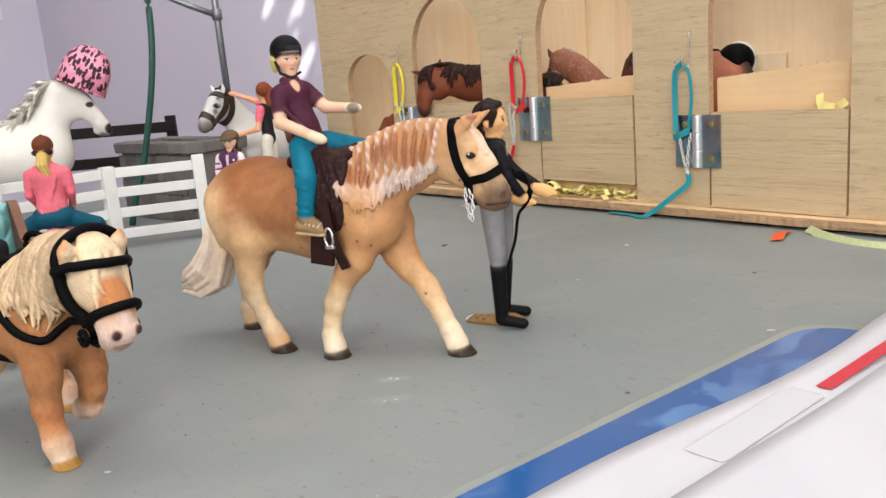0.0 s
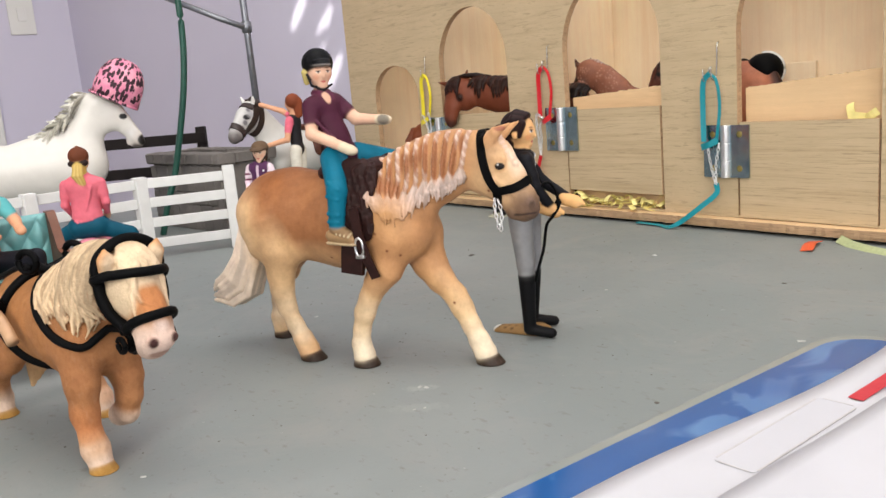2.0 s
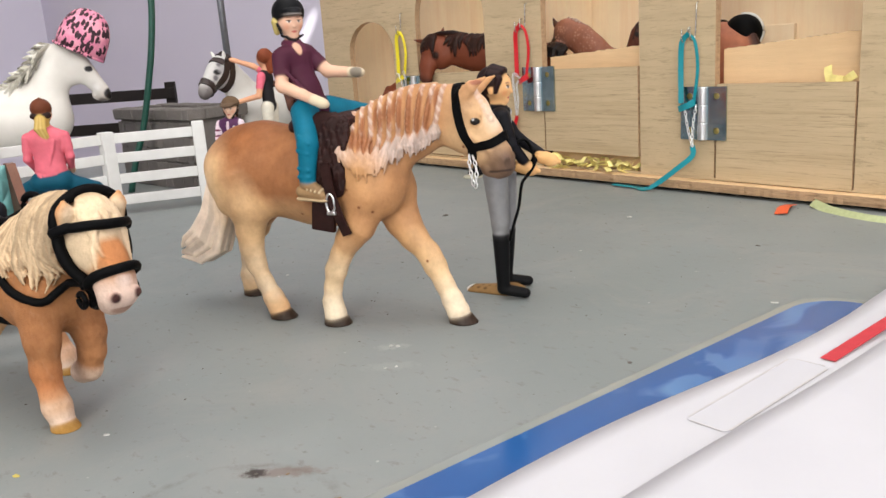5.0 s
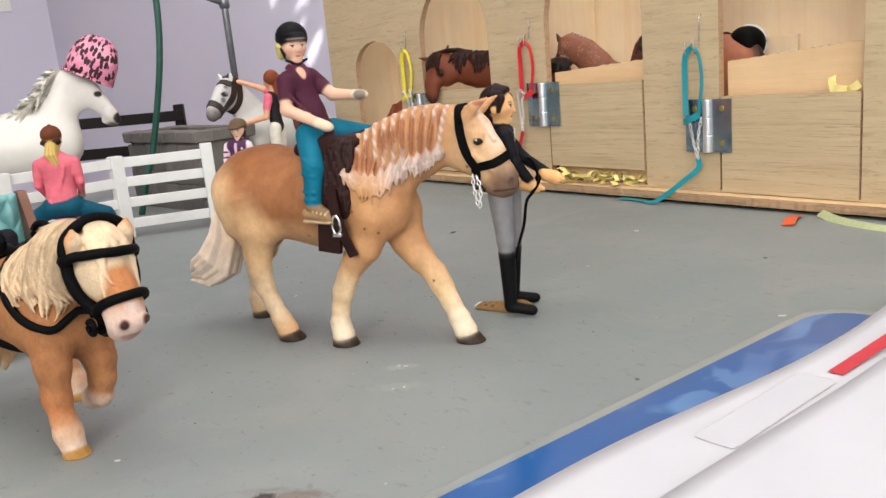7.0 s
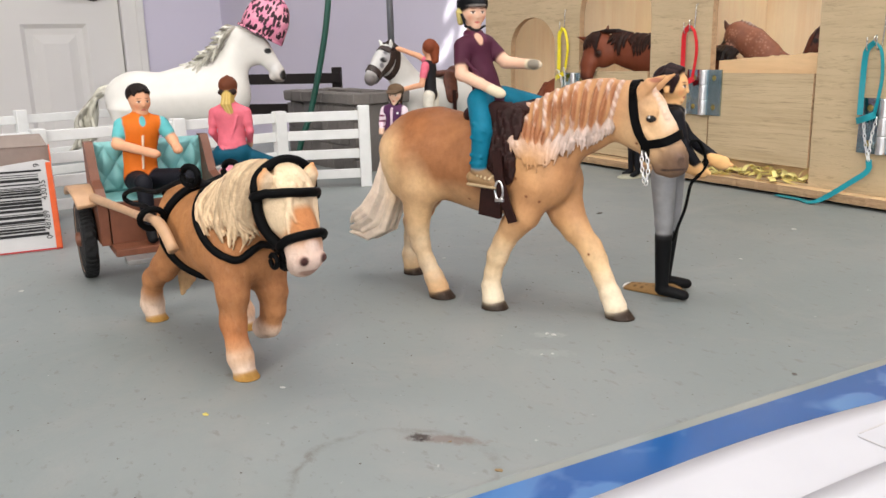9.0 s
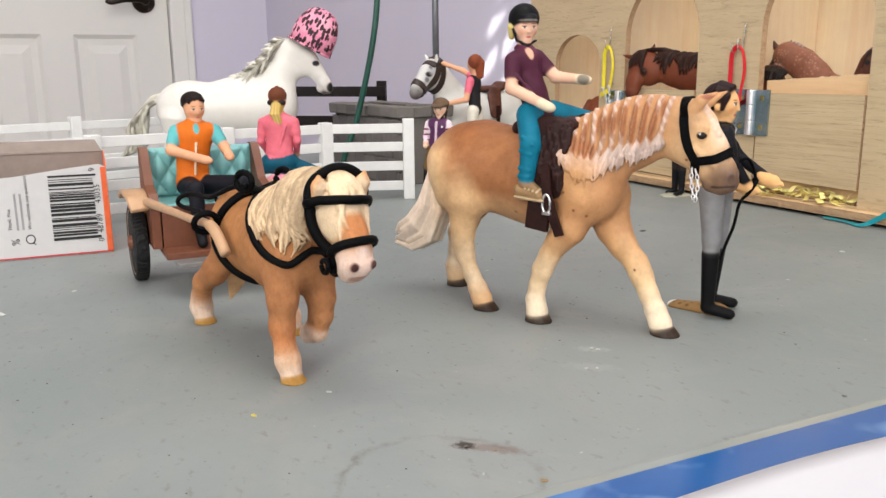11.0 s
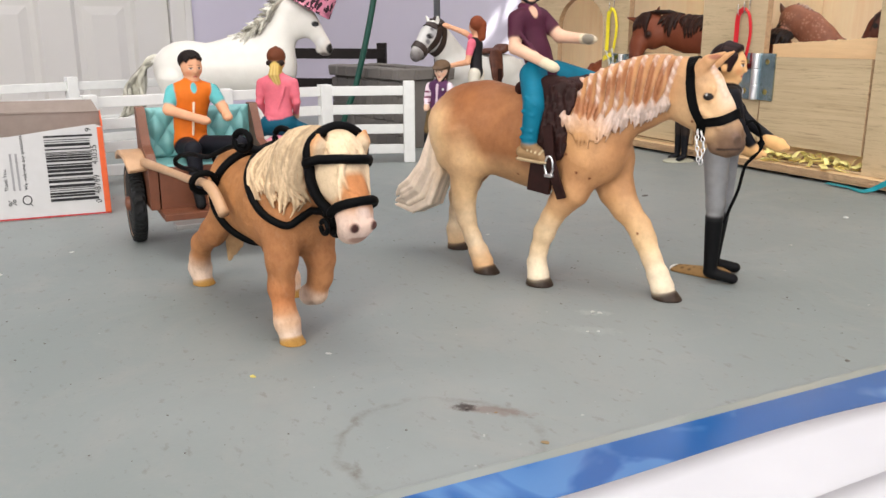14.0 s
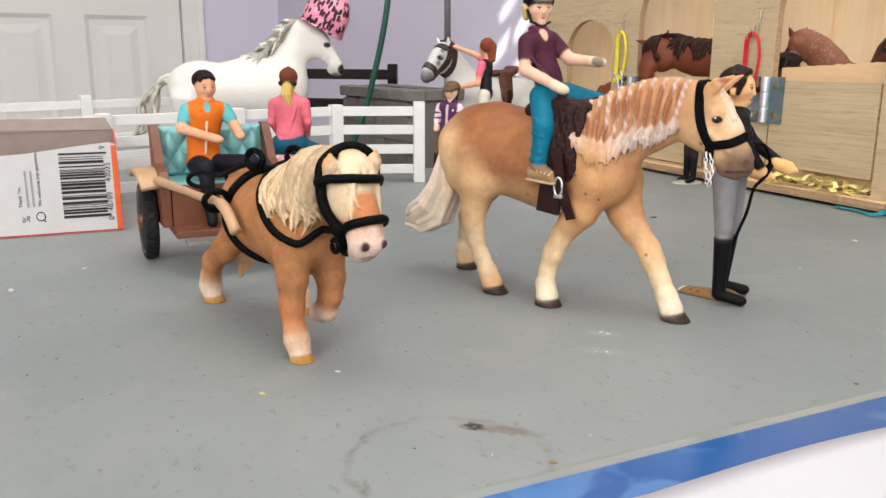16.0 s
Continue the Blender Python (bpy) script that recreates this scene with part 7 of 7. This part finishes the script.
def ribbon_halter(s, z, colour, mat, hooks, loop, knot, chain, tail):
    for hs, z_lo, z_hi in hooks:
        hk = thing("wire_hook", STABLE, "small bent steel wire hook in the plywood", "hook", "wire hooks")
        bm = tube(bmesh.new(), curve_pts([on_wall(hs + 0.001, -0.001, z_hi), on_wall(hs + 0.001, 0.0022, z_hi - 0.001), on_wall(hs + 0.0008, 0.0026, (z_lo + z_hi) / 2), on_wall(hs, 0.003, z_lo), on_wall(hs - 0.001, 0.0065, z_lo - 0.001), on_wall(hs - 0.0012, 0.007, z_lo + 0.007)], 6), 0.0005, 7)
        part("wire", bm, M_HOOK, hk, "", True)
    h = thing("ribbon_halter", STABLE, f"{colour} satin ribbon halter with a steel chain on a hook", "halter", "ribbon halters")
    (l, r, t, b) = loop
    c_ = (l + r) / 2
    bm = bmesh.new()
    ribbon(bm, curve_pts([on_wall(c_, 0.0055, t), on_wall(l + 0.0015, 0.006, t - 0.006), on_wall(l, 0.005, (t + b) / 2), on_wall(l + 0.001, 0.0062, b)], 8), 0.0037, 0.0004, (0.93, 0.37, 0))
    part("band", bm, mat, h)
    bm = bmesh.new()
    ribbon(bm, curve_pts([on_wall(c_, 0.0055, t), on_wall(r - 0.0015, 0.0055, t - 0.006), on_wall(r, 0.0045, (t + b) / 2), on_wall(r - 0.002, 0.006, b)], 8), 0.0024, 0.0004, (0.35, 0.94, 0))
    part("band", bm, mat, h)
    bm = bmesh.new()
    ks, kz, kw = knot
    ribbon(bm, curve_pts([on_wall(ks - kw, 0.0075, kz - 0.002), on_wall(ks, 0.0095, kz), on_wall(ks + kw, 0.0075, kz + 0.003)], 6), 0.0044, 0.0004, (0, 0, 1))
    part("knot", bm, mat, h)
    for pts in chain:
        chain_links([tuple(on_wall(*p) * 1000) for p in pts], 2.4, "chain", h)
    if tail:
        bm = bmesh.new()
        n_t = 8 * (len(tail) - 1)
        ribbon(bm, curve_pts([on_wall(*p) for p in tail], 8), 0.0038, 0.0004, [Vector((0.62, -0.15, -0.75)).lerp(Vector((0.1, -1.0, -0.1)), min(1, max(0, (k / n_t - 0.45) * 3))) for k in range(n_t + 1)])
        part("tail", bm, mat, h)
    return h


ribbon_halter(0.146, 0.11, "teal", satin("teal_satin", (14, 134, 146)), ((0.1412, 0.1065, 0.1150), (0.1478, 0.1075, 0.1310)),
              (0.1382, 0.1512, 0.1105, 0.0630), (0.1445, 0.0610, 0.0065), ([(0.1425, 0.007, 0.060), (0.1445, 0.006, 0.046), (0.1480, 0.006, 0.033)], [(0.1520, 0.007, 0.062), (0.1490, 0.0065, 0.048), (0.1480, 0.006, 0.032)]),
              [(0.1485, 0.006, 0.0335), (0.1495, 0.008, 0.0265), (0.1400, 0.012, 0.0175), (0.1255, 0.016, 0.006), (0.116, 0.018, 0.0016), (0.102, 0.0135, 0.0014), (0.083, 0.013, 0.0016)])
ribbon_halter(-0.015, 0.12, "red", satin("red_satin", (196, 22, 34)), ((-0.0195, 0.122, 0.131), (-0.0135, 0.124, 0.143)),
              (-0.0222, -0.0085, 0.1262, 0.0840), (-0.0125, 0.0815, 0.0050), ([(-0.0160, 0.008, 0.083), (-0.0220, 0.009, 0.0865), (-0.0243, 0.008, 0.080), (-0.0240, 0.007, 0.066), (-0.0228, 0.007, 0.052)], [(-0.0180, 0.008, 0.081), (-0.0205, 0.008, 0.076), (-0.0205, 0.007, 0.066), (-0.0222, 0.007, 0.052)]),
              [(-0.0235, 0.006, 0.0510), (-0.0260, 0.007, 0.042), (-0.0310, 0.008, 0.028), (-0.034, 0.011, 0.012), (-0.035, 0.015, 0.0016)])
ribbon_halter(-0.182, 0.13, "yellow", satin("yellow_satin", (226, 208, 40)), ((-0.1815, 0.1285, 0.147),),
              (-0.1858, -0.1735, 0.1298, 0.0890), (-0.1820, 0.0835, 0.0062), ([(-0.1745, 0.008, 0.092), (-0.1735, 0.007, 0.080), (-0.1752, 0.007, 0.060)], [(-0.1850, 0.008, 0.090), (-0.1800, 0.009, 0.087), (-0.1770, 0.008, 0.076), (-0.1760, 0.007, 0.060)]), None)

# boards behind the half doors, a loose strip of wood, light paper shreds for straw
for a, b, za, zb, w in ((-0.158, -0.068, 0.078, 0.080, 0.012), (0.0035, 0.0990, 0.0982, 0.1042, 0.0090), (0.1632, 0.2575, 0.0985, 0.1062, 0.0090), (0.323, 0.417, 0.099, 0.105, 0.009)):
    ply_part("inner_board", slab([(a, 0.0095), (b, 0.0095), (b, zb)] + [(b + (a - b) * k / 70, zb + (za - zb) * k / 70 + rnd.choice((0, 0, 0.0002, -0.0002, 0.0005)) * rnd.uniform(0.3, 1.4)) for k in range(1, 70)] + [(a, za)], [], w, w + 0.004, 0.00008), (M_INNER, M_EDGE), "pale plywood board with a splintered top edge")
strip = part("wood_strip", boxed(0.130, 0.168, 0.096, 0.100, 0.0087, 0.1122, 0.0004), M_BIRCH, None, "", False, STABLE)
tagged(strip, "pale narrow offcut of plywood standing in the stall", "offcut")
M_SHRED = plain("pale_yellow_paper", (236, 222, 144), 0.7, vary=0.14, scale=120)
rnd = random.Random(21)


def shred(bm, x, y, z, ln, wd, turn, tilt, curl):
    m = Matrix.Translation((x, y, z)) @ pose(0, 0, 0, tilt, rnd.uniform(-20, 20), turn)
    prev = None
    for k in range(6):
        u = k / 5 - 0.5
        zz = curl * (0.25 - u * u) * ln * 2
        r = [bm.verts.new(m @ Vector((u * ln, s * wd / 2, zz + t * 0.00015))) for s in (-1, 1) for t in (-1, 1)]
        if prev:
            for i, j in ((0, 1), (1, 3), (3, 2), (2, 0)):
                bm.faces.new((prev[i], prev[j], r[j], r[i]))
        else:
            bm.faces.new(r[:2] + r[3:] + r[2:3])
        prev = r
    bm.faces.new(prev[:2] + prev[3:] + prev[2:3])


bm = bmesh.new()
for lo, hi, n in ((0.006, 0.097, 210), (-0.155, -0.068, 60), (0.165, 0.256, 50), (-0.27, -0.205, 30)):
    for i in range(n):
        shred(bm, rnd.uniform(lo, hi), rnd.uniform(0.016 if lo > 0.1 or lo < 0 else -0.004, 0.10) if i > 34 else rnd.uniform(0.015 if lo > 0.1 or lo < 0 else -0.006, 0.013), 0.0105 + rnd.random() * 0.005, rnd.uniform(0.007, 0.018), rnd.uniform(0.003, 0.005), rnd.uniform(0, 360), rnd.uniform(-25, 25), rnd.uniform(-0.4, 0.7))
straw = part("paper_straw", bm, M_SHRED, None, "", False, STABLE)
tagged(straw, "loose pale yellow paper shreds for bedding in the stalls", "bedding", "", "stuff")
for s, z, tl in ((0.2385, 0.080, 70), (0.2440, 0.0775, 10), (0.2500, 0.0775, -35)):
    bm = bmesh.new()
    shred(bm, 0, 0, 0, 0.012, 0.005, 0, 0, 0.3)
    ob = part("paper_shred", bm, M_SHRED, None, "", False, STABLE @ pose(s, 0.0048, z, 90, tl, 0))
    tagged(ob, "pale yellow paper shred caught on the half door", "paper", "paper shreds")

# cut ribbon ends on the table by the stable
for nm, col, pts in (("orange", (226, 86, 44), [(0.225, 0.512, 0.0012), (0.217, 0.503, 0.0020), (0.209, 0.489, 0.0012)]), ("pale green", (178, 186, 140), [(0.236, 0.506, 0.003), (0.238, 0.490, 0.0016), (0.243, 0.472, 0.0012), (0.252, 0.455, 0.0012), (0.264, 0.446, 0.002)])):
    ob = part("ribbon_end", ribbon(bmesh.new(), curve_pts(pts, 6), 0.0075 if nm == "orange" else 0.0056, 0.0003, (0.8, -0.6, 0.1) if nm == "orange" else (0.5, 0.6, 0.6)), satin(nm.replace(" ", "_") + "_satin", col), None)
    tagged(ob, f"short {nm} ribbon end lying by the stable", "ribbon", "ribbon ends")


# ---- the cardboard box ----
M_CARD = plain("grey_brown_card", (138, 125, 117), 0.8, vary=0.08, scale=120)
M_PRINT = plain("white_printed_card", (194, 192, 192), 0.5, vary=0.03, scale=120)
M_ORANGE = plain("orange_printed_card", (216, 92, 44), 0.5, vary=0.12, scale=150)
M_INK = plain("black_print", (24, 22, 24), 0.6, vary=0.1)
M_RED = plain("red_print", (176, 44, 44), 0.5, vary=0.1)
BOX = Matrix.Translation((-0.3205, 0.4395, 0)) @ pose(0, 0, 0, 0, 0, 34.8) @ pose(0.0, 0, 0)
crate = thing("cardboard_box", BOX, "open white and orange printed cardboard box with a barcode", "box")
L, D = 0.150, 0.062
part("front_panel", slab([(-L, 0), (0, 0), (0.001, 0.0535), (-0.004, 0.0555), (-0.022, 0.0535), (-0.05, 0.0500), (-0.09, 0.0475), (-L, 0.046)], [], 0.0, 0.0007, 0.0003), M_PRINT, crate, "white printed front with torn top edge")
part("back_panel", slab([(-L, 0), (0, 0), (0, 0.058), (-L, 0.060)], [], D - 0.0007, D), M_CARD, crate)
part("bottom_panel", boxed(-L, 0, 0.0007, D - 0.0007, 0.0002, 0.0009), M_CARD, crate)
part("end_panel", slab([(0.0007, 0), (D - 0.0007, 0), (D - 0.0007, 0.058), (0.03, 0.0565), (0.0007, 0.054)], [], -0.0007, 0, 0.0003), M_ORANGE, crate, "orange printed end", False, pose(0, 0, 0, 0, 0, 90))
part("end_panel", slab([(0.0007, 0), (D - 0.0007, 0), (D - 0.0007, 0.056), (0.0007, 0.05)], [], -0.0007, 0), M_ORANGE, crate, "orange printed end", False, pose(-L + 0.0007, 0, 0, 0, 0, 90))
part("flap", slab([(-0.0002, 0.0), (-L + 0.004, 0.0), (-L + 0.006, 0.018), (-0.004, 0.016)], [], -0.0004, 0.0003), M_CARD, crate, "bent card flap", False, pose(0, D - 0.001, 0.0575, -65))
part("orange_edge", boxed(-0.0028, 0.0003, -0.0004, -0.0001, 0.001, 0.0535), M_ORANGE, crate)
part("red_edge", boxed(-L, 0.0, -0.0004, -0.0001, 0.0004, 0.0013), M_RED, crate)
# barcode: bars across, stacked up the panel
rnd = random.Random(48789)
bm = bmesh.new()
z = 0.0098
while z < 0.0492:
    w = rnd.choice((0.00042, 0.00042, 0.00084, 0.00126, 0.00168))
    long_ = z < 0.0118 or z > 0.0475
    box(bm, -0.0325, -0.0075 + (0.0018 if long_ else 0), -0.0003, -0.0001, z, min(z + w, 0.0496))
    z += w + rnd.choice((0.00042, 0.00042, 0.00084, 0.00126))
ob = part("barcode", bm, M_INK, crate, "black barcode bars")
ob["kind"] = "stuff"


def lettering(text, size, m, parent, mat=M_INK):
    cu = bpy.data.curves.new("lettering", "FONT")
    cu.body, cu.size, cu.extrude = text, size, 0.00003
    tmp = bpy.data.objects.new("lettering", cu)
    me = bpy.data.meshes.new_from_object(tmp)
    bpy.data.objects.remove(tmp)
    me.materials.append(mat)
    ob = new("lettering", me)
    ob.parent, ob.matrix_basis = parent, m
    return ob


UP = pose(0, 0, 0, 90, 0, 0) @ pose(0, 0, 0, 0, 0, 90)
for text, x, z in (("0", -0.0042, 0.0072), ("48789", -0.0042, 0.0128), ("43035", -0.0042, 0.0312), ("9", -0.0062, 0.0510)):
    lettering(text, 0.0048, pose(x, -0.0002, z) @ UP, crate)
lettering("We welcome any questions", 0.0029, pose(-0.0440, -0.0002, 0.0180) @ UP, crate)
lettering("Thank You.", 0.0029, pose(-0.0545, -0.0002, 0.0180) @ UP, crate)
for k in range(2):      # a line too small to read
    part("print_line", boxed(-0.0520 + 0.003 * k, -0.0508 + 0.003 * k, -0.0003, -0.0001, 0.018, 0.040), plain("grey_print", (150, 148, 150), 0.6), crate)
bm = bmesh.new()
tube(bm, [(-0.0452 + 0.0024 * math.cos(t), -0.0002, 0.0120 + 0.0026 * math.sin(t)) for t in (2 * math.pi * k / 20 for k in range(21))], 0.0003, 5, False)
tube(bm, [(-0.0440, -0.0002, 0.0098), (-0.0426, -0.0002, 0.0085)], 0.0003, 5)
part("bubble_sign", bm, M_INK, crate)
lettering("%", 0.0062, pose(-0.0512, -0.0002, 0.0088) @ UP, crate)

# ---- laminated blue sheet and the papers on it ----
m = Mat("blue_laminated_print", srgb(58, 112, 178), 0.12, 0, 0.6)
m.colour(m.mix(m.ramp(m.noise(26, 3, 0.4, None, 1.2), ((0.45, BLACK), (0.52, WHITE))), m.ramp(m.noise(12, 3), ((0.3, srgb(48, 98, 160)), (0.7, srgb(88, 132, 182)))), srgb(36, 88, 150)))
m.rough(m.noise(60, 3), 0.10, 0.22)
M_BLUE = m.m
m = Mat("clear_laminate_edge", srgb(140, 146, 142), 0.16, 0, 0.5)
M_CLEAR = m.m
m = Mat("white_paper", srgb(222, 222, 226), 0.75, 0, 0.3)
m.colour(m.ramp(m.noise(8, 4), ((0.3, srgb(190, 190, 196)), (0.7, srgb(202, 202, 207)))))
m.bump(m.noise(500, 4), 0.1, 0.0002)
M_PAPER = m.m
SHEET = Matrix.Translation((-0.052, 0.1735, 0)) @ pose(0, 0, 0, 0, 0, 37.8)      # x along its far edge, y into the picture


def rounded(x0, x1, y0, y1, r, n=8):
    out = []
    for cx, cy, a0 in ((x1 - r, y1 - r, 0), (x0 + r, y1 - r, 90), (x0 + r, y0 + r, 180), (x1 - r, y0 + r, 270)):
        out += [(cx + r * math.cos(radians(a0 + 90 * k / n)), cy + r * math.sin(radians(a0 + 90 * k / n))) for k in range(n + 1)]
    return out


def flat_sheet(outline, z0, z1):
    bm = slab(outline, [], z0, z1)
    for v in bm.verts:
        v.co = Vector((v.co.x, v.co.z, v.co.y))
    return bm


lam = thing("laminated_sheet", SHEET, "glossy blue laminated sheet with a clear rim on the table", "laminated sheet")
part("film", flat_sheet(rounded(-0.10, 0.268, -0.235, 0.0, 0.022), 0.0004, 0.0009), M_CLEAR, lam, "clear plastic rim")
part("print", flat_sheet(rounded(-0.0960, 0.264, -0.231, -0.0045, 0.020), 0.0010, 0.0014), M_BLUE, lam, "blue printed face")


def paper(name, m, w, h, lift, label, edge, thick=0.0003):
    """A sheet that does not lie quite flat."""
    bm = bmesh.new()
    nx, ny = 40, 30
    top = [[bm.verts.new((w * i / nx, edge(w * i / nx) * (1 - j / ny) - h * j / ny, lift(i / nx, j / ny) + thick)) for j in range(ny + 1)] for i in range(nx + 1)]
    low = [[bm.verts.new((v.co.x, v.co.y, v.co.z - thick)) for v in col] for col in top]
    for i in range(nx):
        for j in range(ny):
            bm.faces.new((top[i][j], top[i + 1][j], top[i + 1][j + 1], top[i][j + 1]))
            bm.faces.new((low[i][j + 1], low[i + 1][j + 1], low[i + 1][j], low[i][j]))
    for i in range(nx):
        for j in (0, ny):
            bm.faces.new((top[i][j], top[i + 1][j], low[i + 1][j], low[i][j]))
    for j in range(ny):
        for i in (0, nx):
            bm.faces.new((top[i][j], top[i][j + 1], low[i][j + 1], low[i][j]))
    ob = part(name, bm, M_PAPER, None, "", True, m)
    return tagged(ob, label, "paper", "loose papers")


PA = Matrix.Translation((-0.052, 0.1525, 0.0018)) @ pose(0, 0, 0, 0, 0, 36.4)
paper("paper_sheet", PA, 0.325, 0.21, lambda u, v: 0.0002 * math.sin(5 * u + 2 * v) ** 2 + 0.004 * max(0, u - 0.8) * 4 * (1 - v), "white sheet of paper lying over the blue sheet", lambda x: -0.0027 + 0.0021 * math.cos(33 * (x - 0.12)))
PB = Matrix.Translation((0.026, 0.1700, 0.0027)) @ pose(0, 0, 0, 0, 0, 38.0)
paper("paper_sheet", PB, 0.24, 0.19, lambda u, v: 0.0008 * math.sin(3 * u + v) ** 2 + 0.001 * (1 - v) ** 2 * u, "second white sheet of paper, slightly raised", lambda x: 0.0008 * math.sin(40 * x))
strip = part("red_print_strip", flat_sheet([(0.0, 0.0), (0.075, 0.0), (0.075, 0.0052), (0.0, 0.0052)], 0.0, 0.0002), plain("red_ink", (190, 49, 60), 0.6), None, "", False, Matrix.Translation((0.1310, 0.2581, 0.0026)) @ pose(0, 0, 0, 0, -2.4, 37.5))
tagged(strip, "red printed strip on the white paper", "paper strip")
pocket = thing("label_pocket", Matrix.Translation((0.0810, 0.2195, 0.00232)) @ pose(0, 0, 0, 0, 0, 39.5), "clear plastic label pocket with grey outline on the paper", "label")
part("film", flat_sheet(rounded(-0.005, 0.058, -0.0028, 0.011, 0.002), 0.0, 0.0001), M_PAPER, pocket)
M_GREYLINE = plain("grey_outline", (190, 187, 188), 0.5)
for x0, x1, y0, y1 in ((-0.003, 0.056, -0.0030, -0.0023), (-0.003, 0.056, 0.0105, 0.0111), (-0.0052, -0.0046, -0.001, 0.009), (0.0577, 0.0582, -0.001, 0.009)):
    part("outline", boxed(x0, x1, y0, y1, 0.0001, 0.0002), M_GREYLINE, pocket)

# ---- crumbs, chips and flecks on the table ----
M_CHIP = {"white": plain("white_paint_chip", (184, 184, 181), 0.7), "dark": plain("dark_crumb", (96, 90, 86), 0.8), "yellow": plain("yellow_paper_fleck", (190, 174, 92), 0.7), "tan": plain("tan_crumb", (138, 116, 84), 0.9)}


def chip(x, y, size, kind, tall=0.35):
    bm = bmesh.new()
    bmesh.ops.create_icosphere(bm, subdivisions=1, radius=1.0)
    for v in bm.verts:
        v.co *= rnd.uniform(0.65, 1.2)
        v.co = Vector((v.co.x * size, v.co.y * size * rnd.uniform(0.55, 0.8), max(-0.0, v.co.z) * size * tall))
    ob = part("crumb", bm, M_CHIP[kind], None, "", False, pose(x, y, 0.0001, 0, 0, rnd.uniform(0, 360)))
    tagged(ob, {"white": "small white paint chip on the grey table", "dark": "tiny dark crumb on the grey table", "yellow": "small yellow paper fleck on the grey table", "tan": "tan crumb on the grey table"}[kind], "crumb", "crumbs on the table")


for x, y, s, kd in ((0.1226, 0.5135, 0.0028, "white"), (0.0776, 0.4379, 0.0016, "white"), (0.1692, 0.4224, 0.0018, "dark"), (0.1397, 0.3290, 0.0028, "white"), (0.0660, 0.2759, 0.0018, "dark"), (-0.1102, 0.2467, 0.0017, "white"),
                    (-0.1276, 0.2229, 0.0020, "yellow"), (-0.2851, 0.3509, 0.0024, "white"), (-0.293, 0.308, 0.0040, "white"), (-0.055, 0.2140, 0.0012, "dark"), (-0.046, 0.2128, 0.0009, "tan"),
                    (-0.030, 0.197, 0.0019, "tan"), (-0.021, 0.310, 0.0022, "white"), (-0.018, 0.309, 0.0020, "white"), (-0.018, 0.288, 0.0014, "white"), (-0.022, 0.287, 0.0012, "white"), (0.010, 0.372, 0.0016, "white"), (-0.082, 0.430, 0.0016, "white"), (0.006, 0.56, 0.0040, "dark"), (0.042, 0.2165, 0.0018, "dark")):
    chip(x, y, s * 0.78, kd)
bm = bmesh.new()
for i in range(330):     # fine grit
    x, y = rnd.uniform(-0.36, 0.26), rnd.uniform(0.16, 0.62)
    if y < 0.18 + 0.8 * x + 0.05:
        continue
    s = rnd.uniform(0.0001, 0.00042)
    bmesh.ops.create_icosphere(bm, subdivisions=1, radius=s, matrix=Matrix.Translation((x, y, s * 0.3)) @ Matrix.Diagonal((1.3, 1, 0.5, 1)))
grit = part("grit", bm, M_CHIP["dark"], None)
tagged(grit, "fine dark grit scattered over the grey table", "grit", "", "stuff")


# end
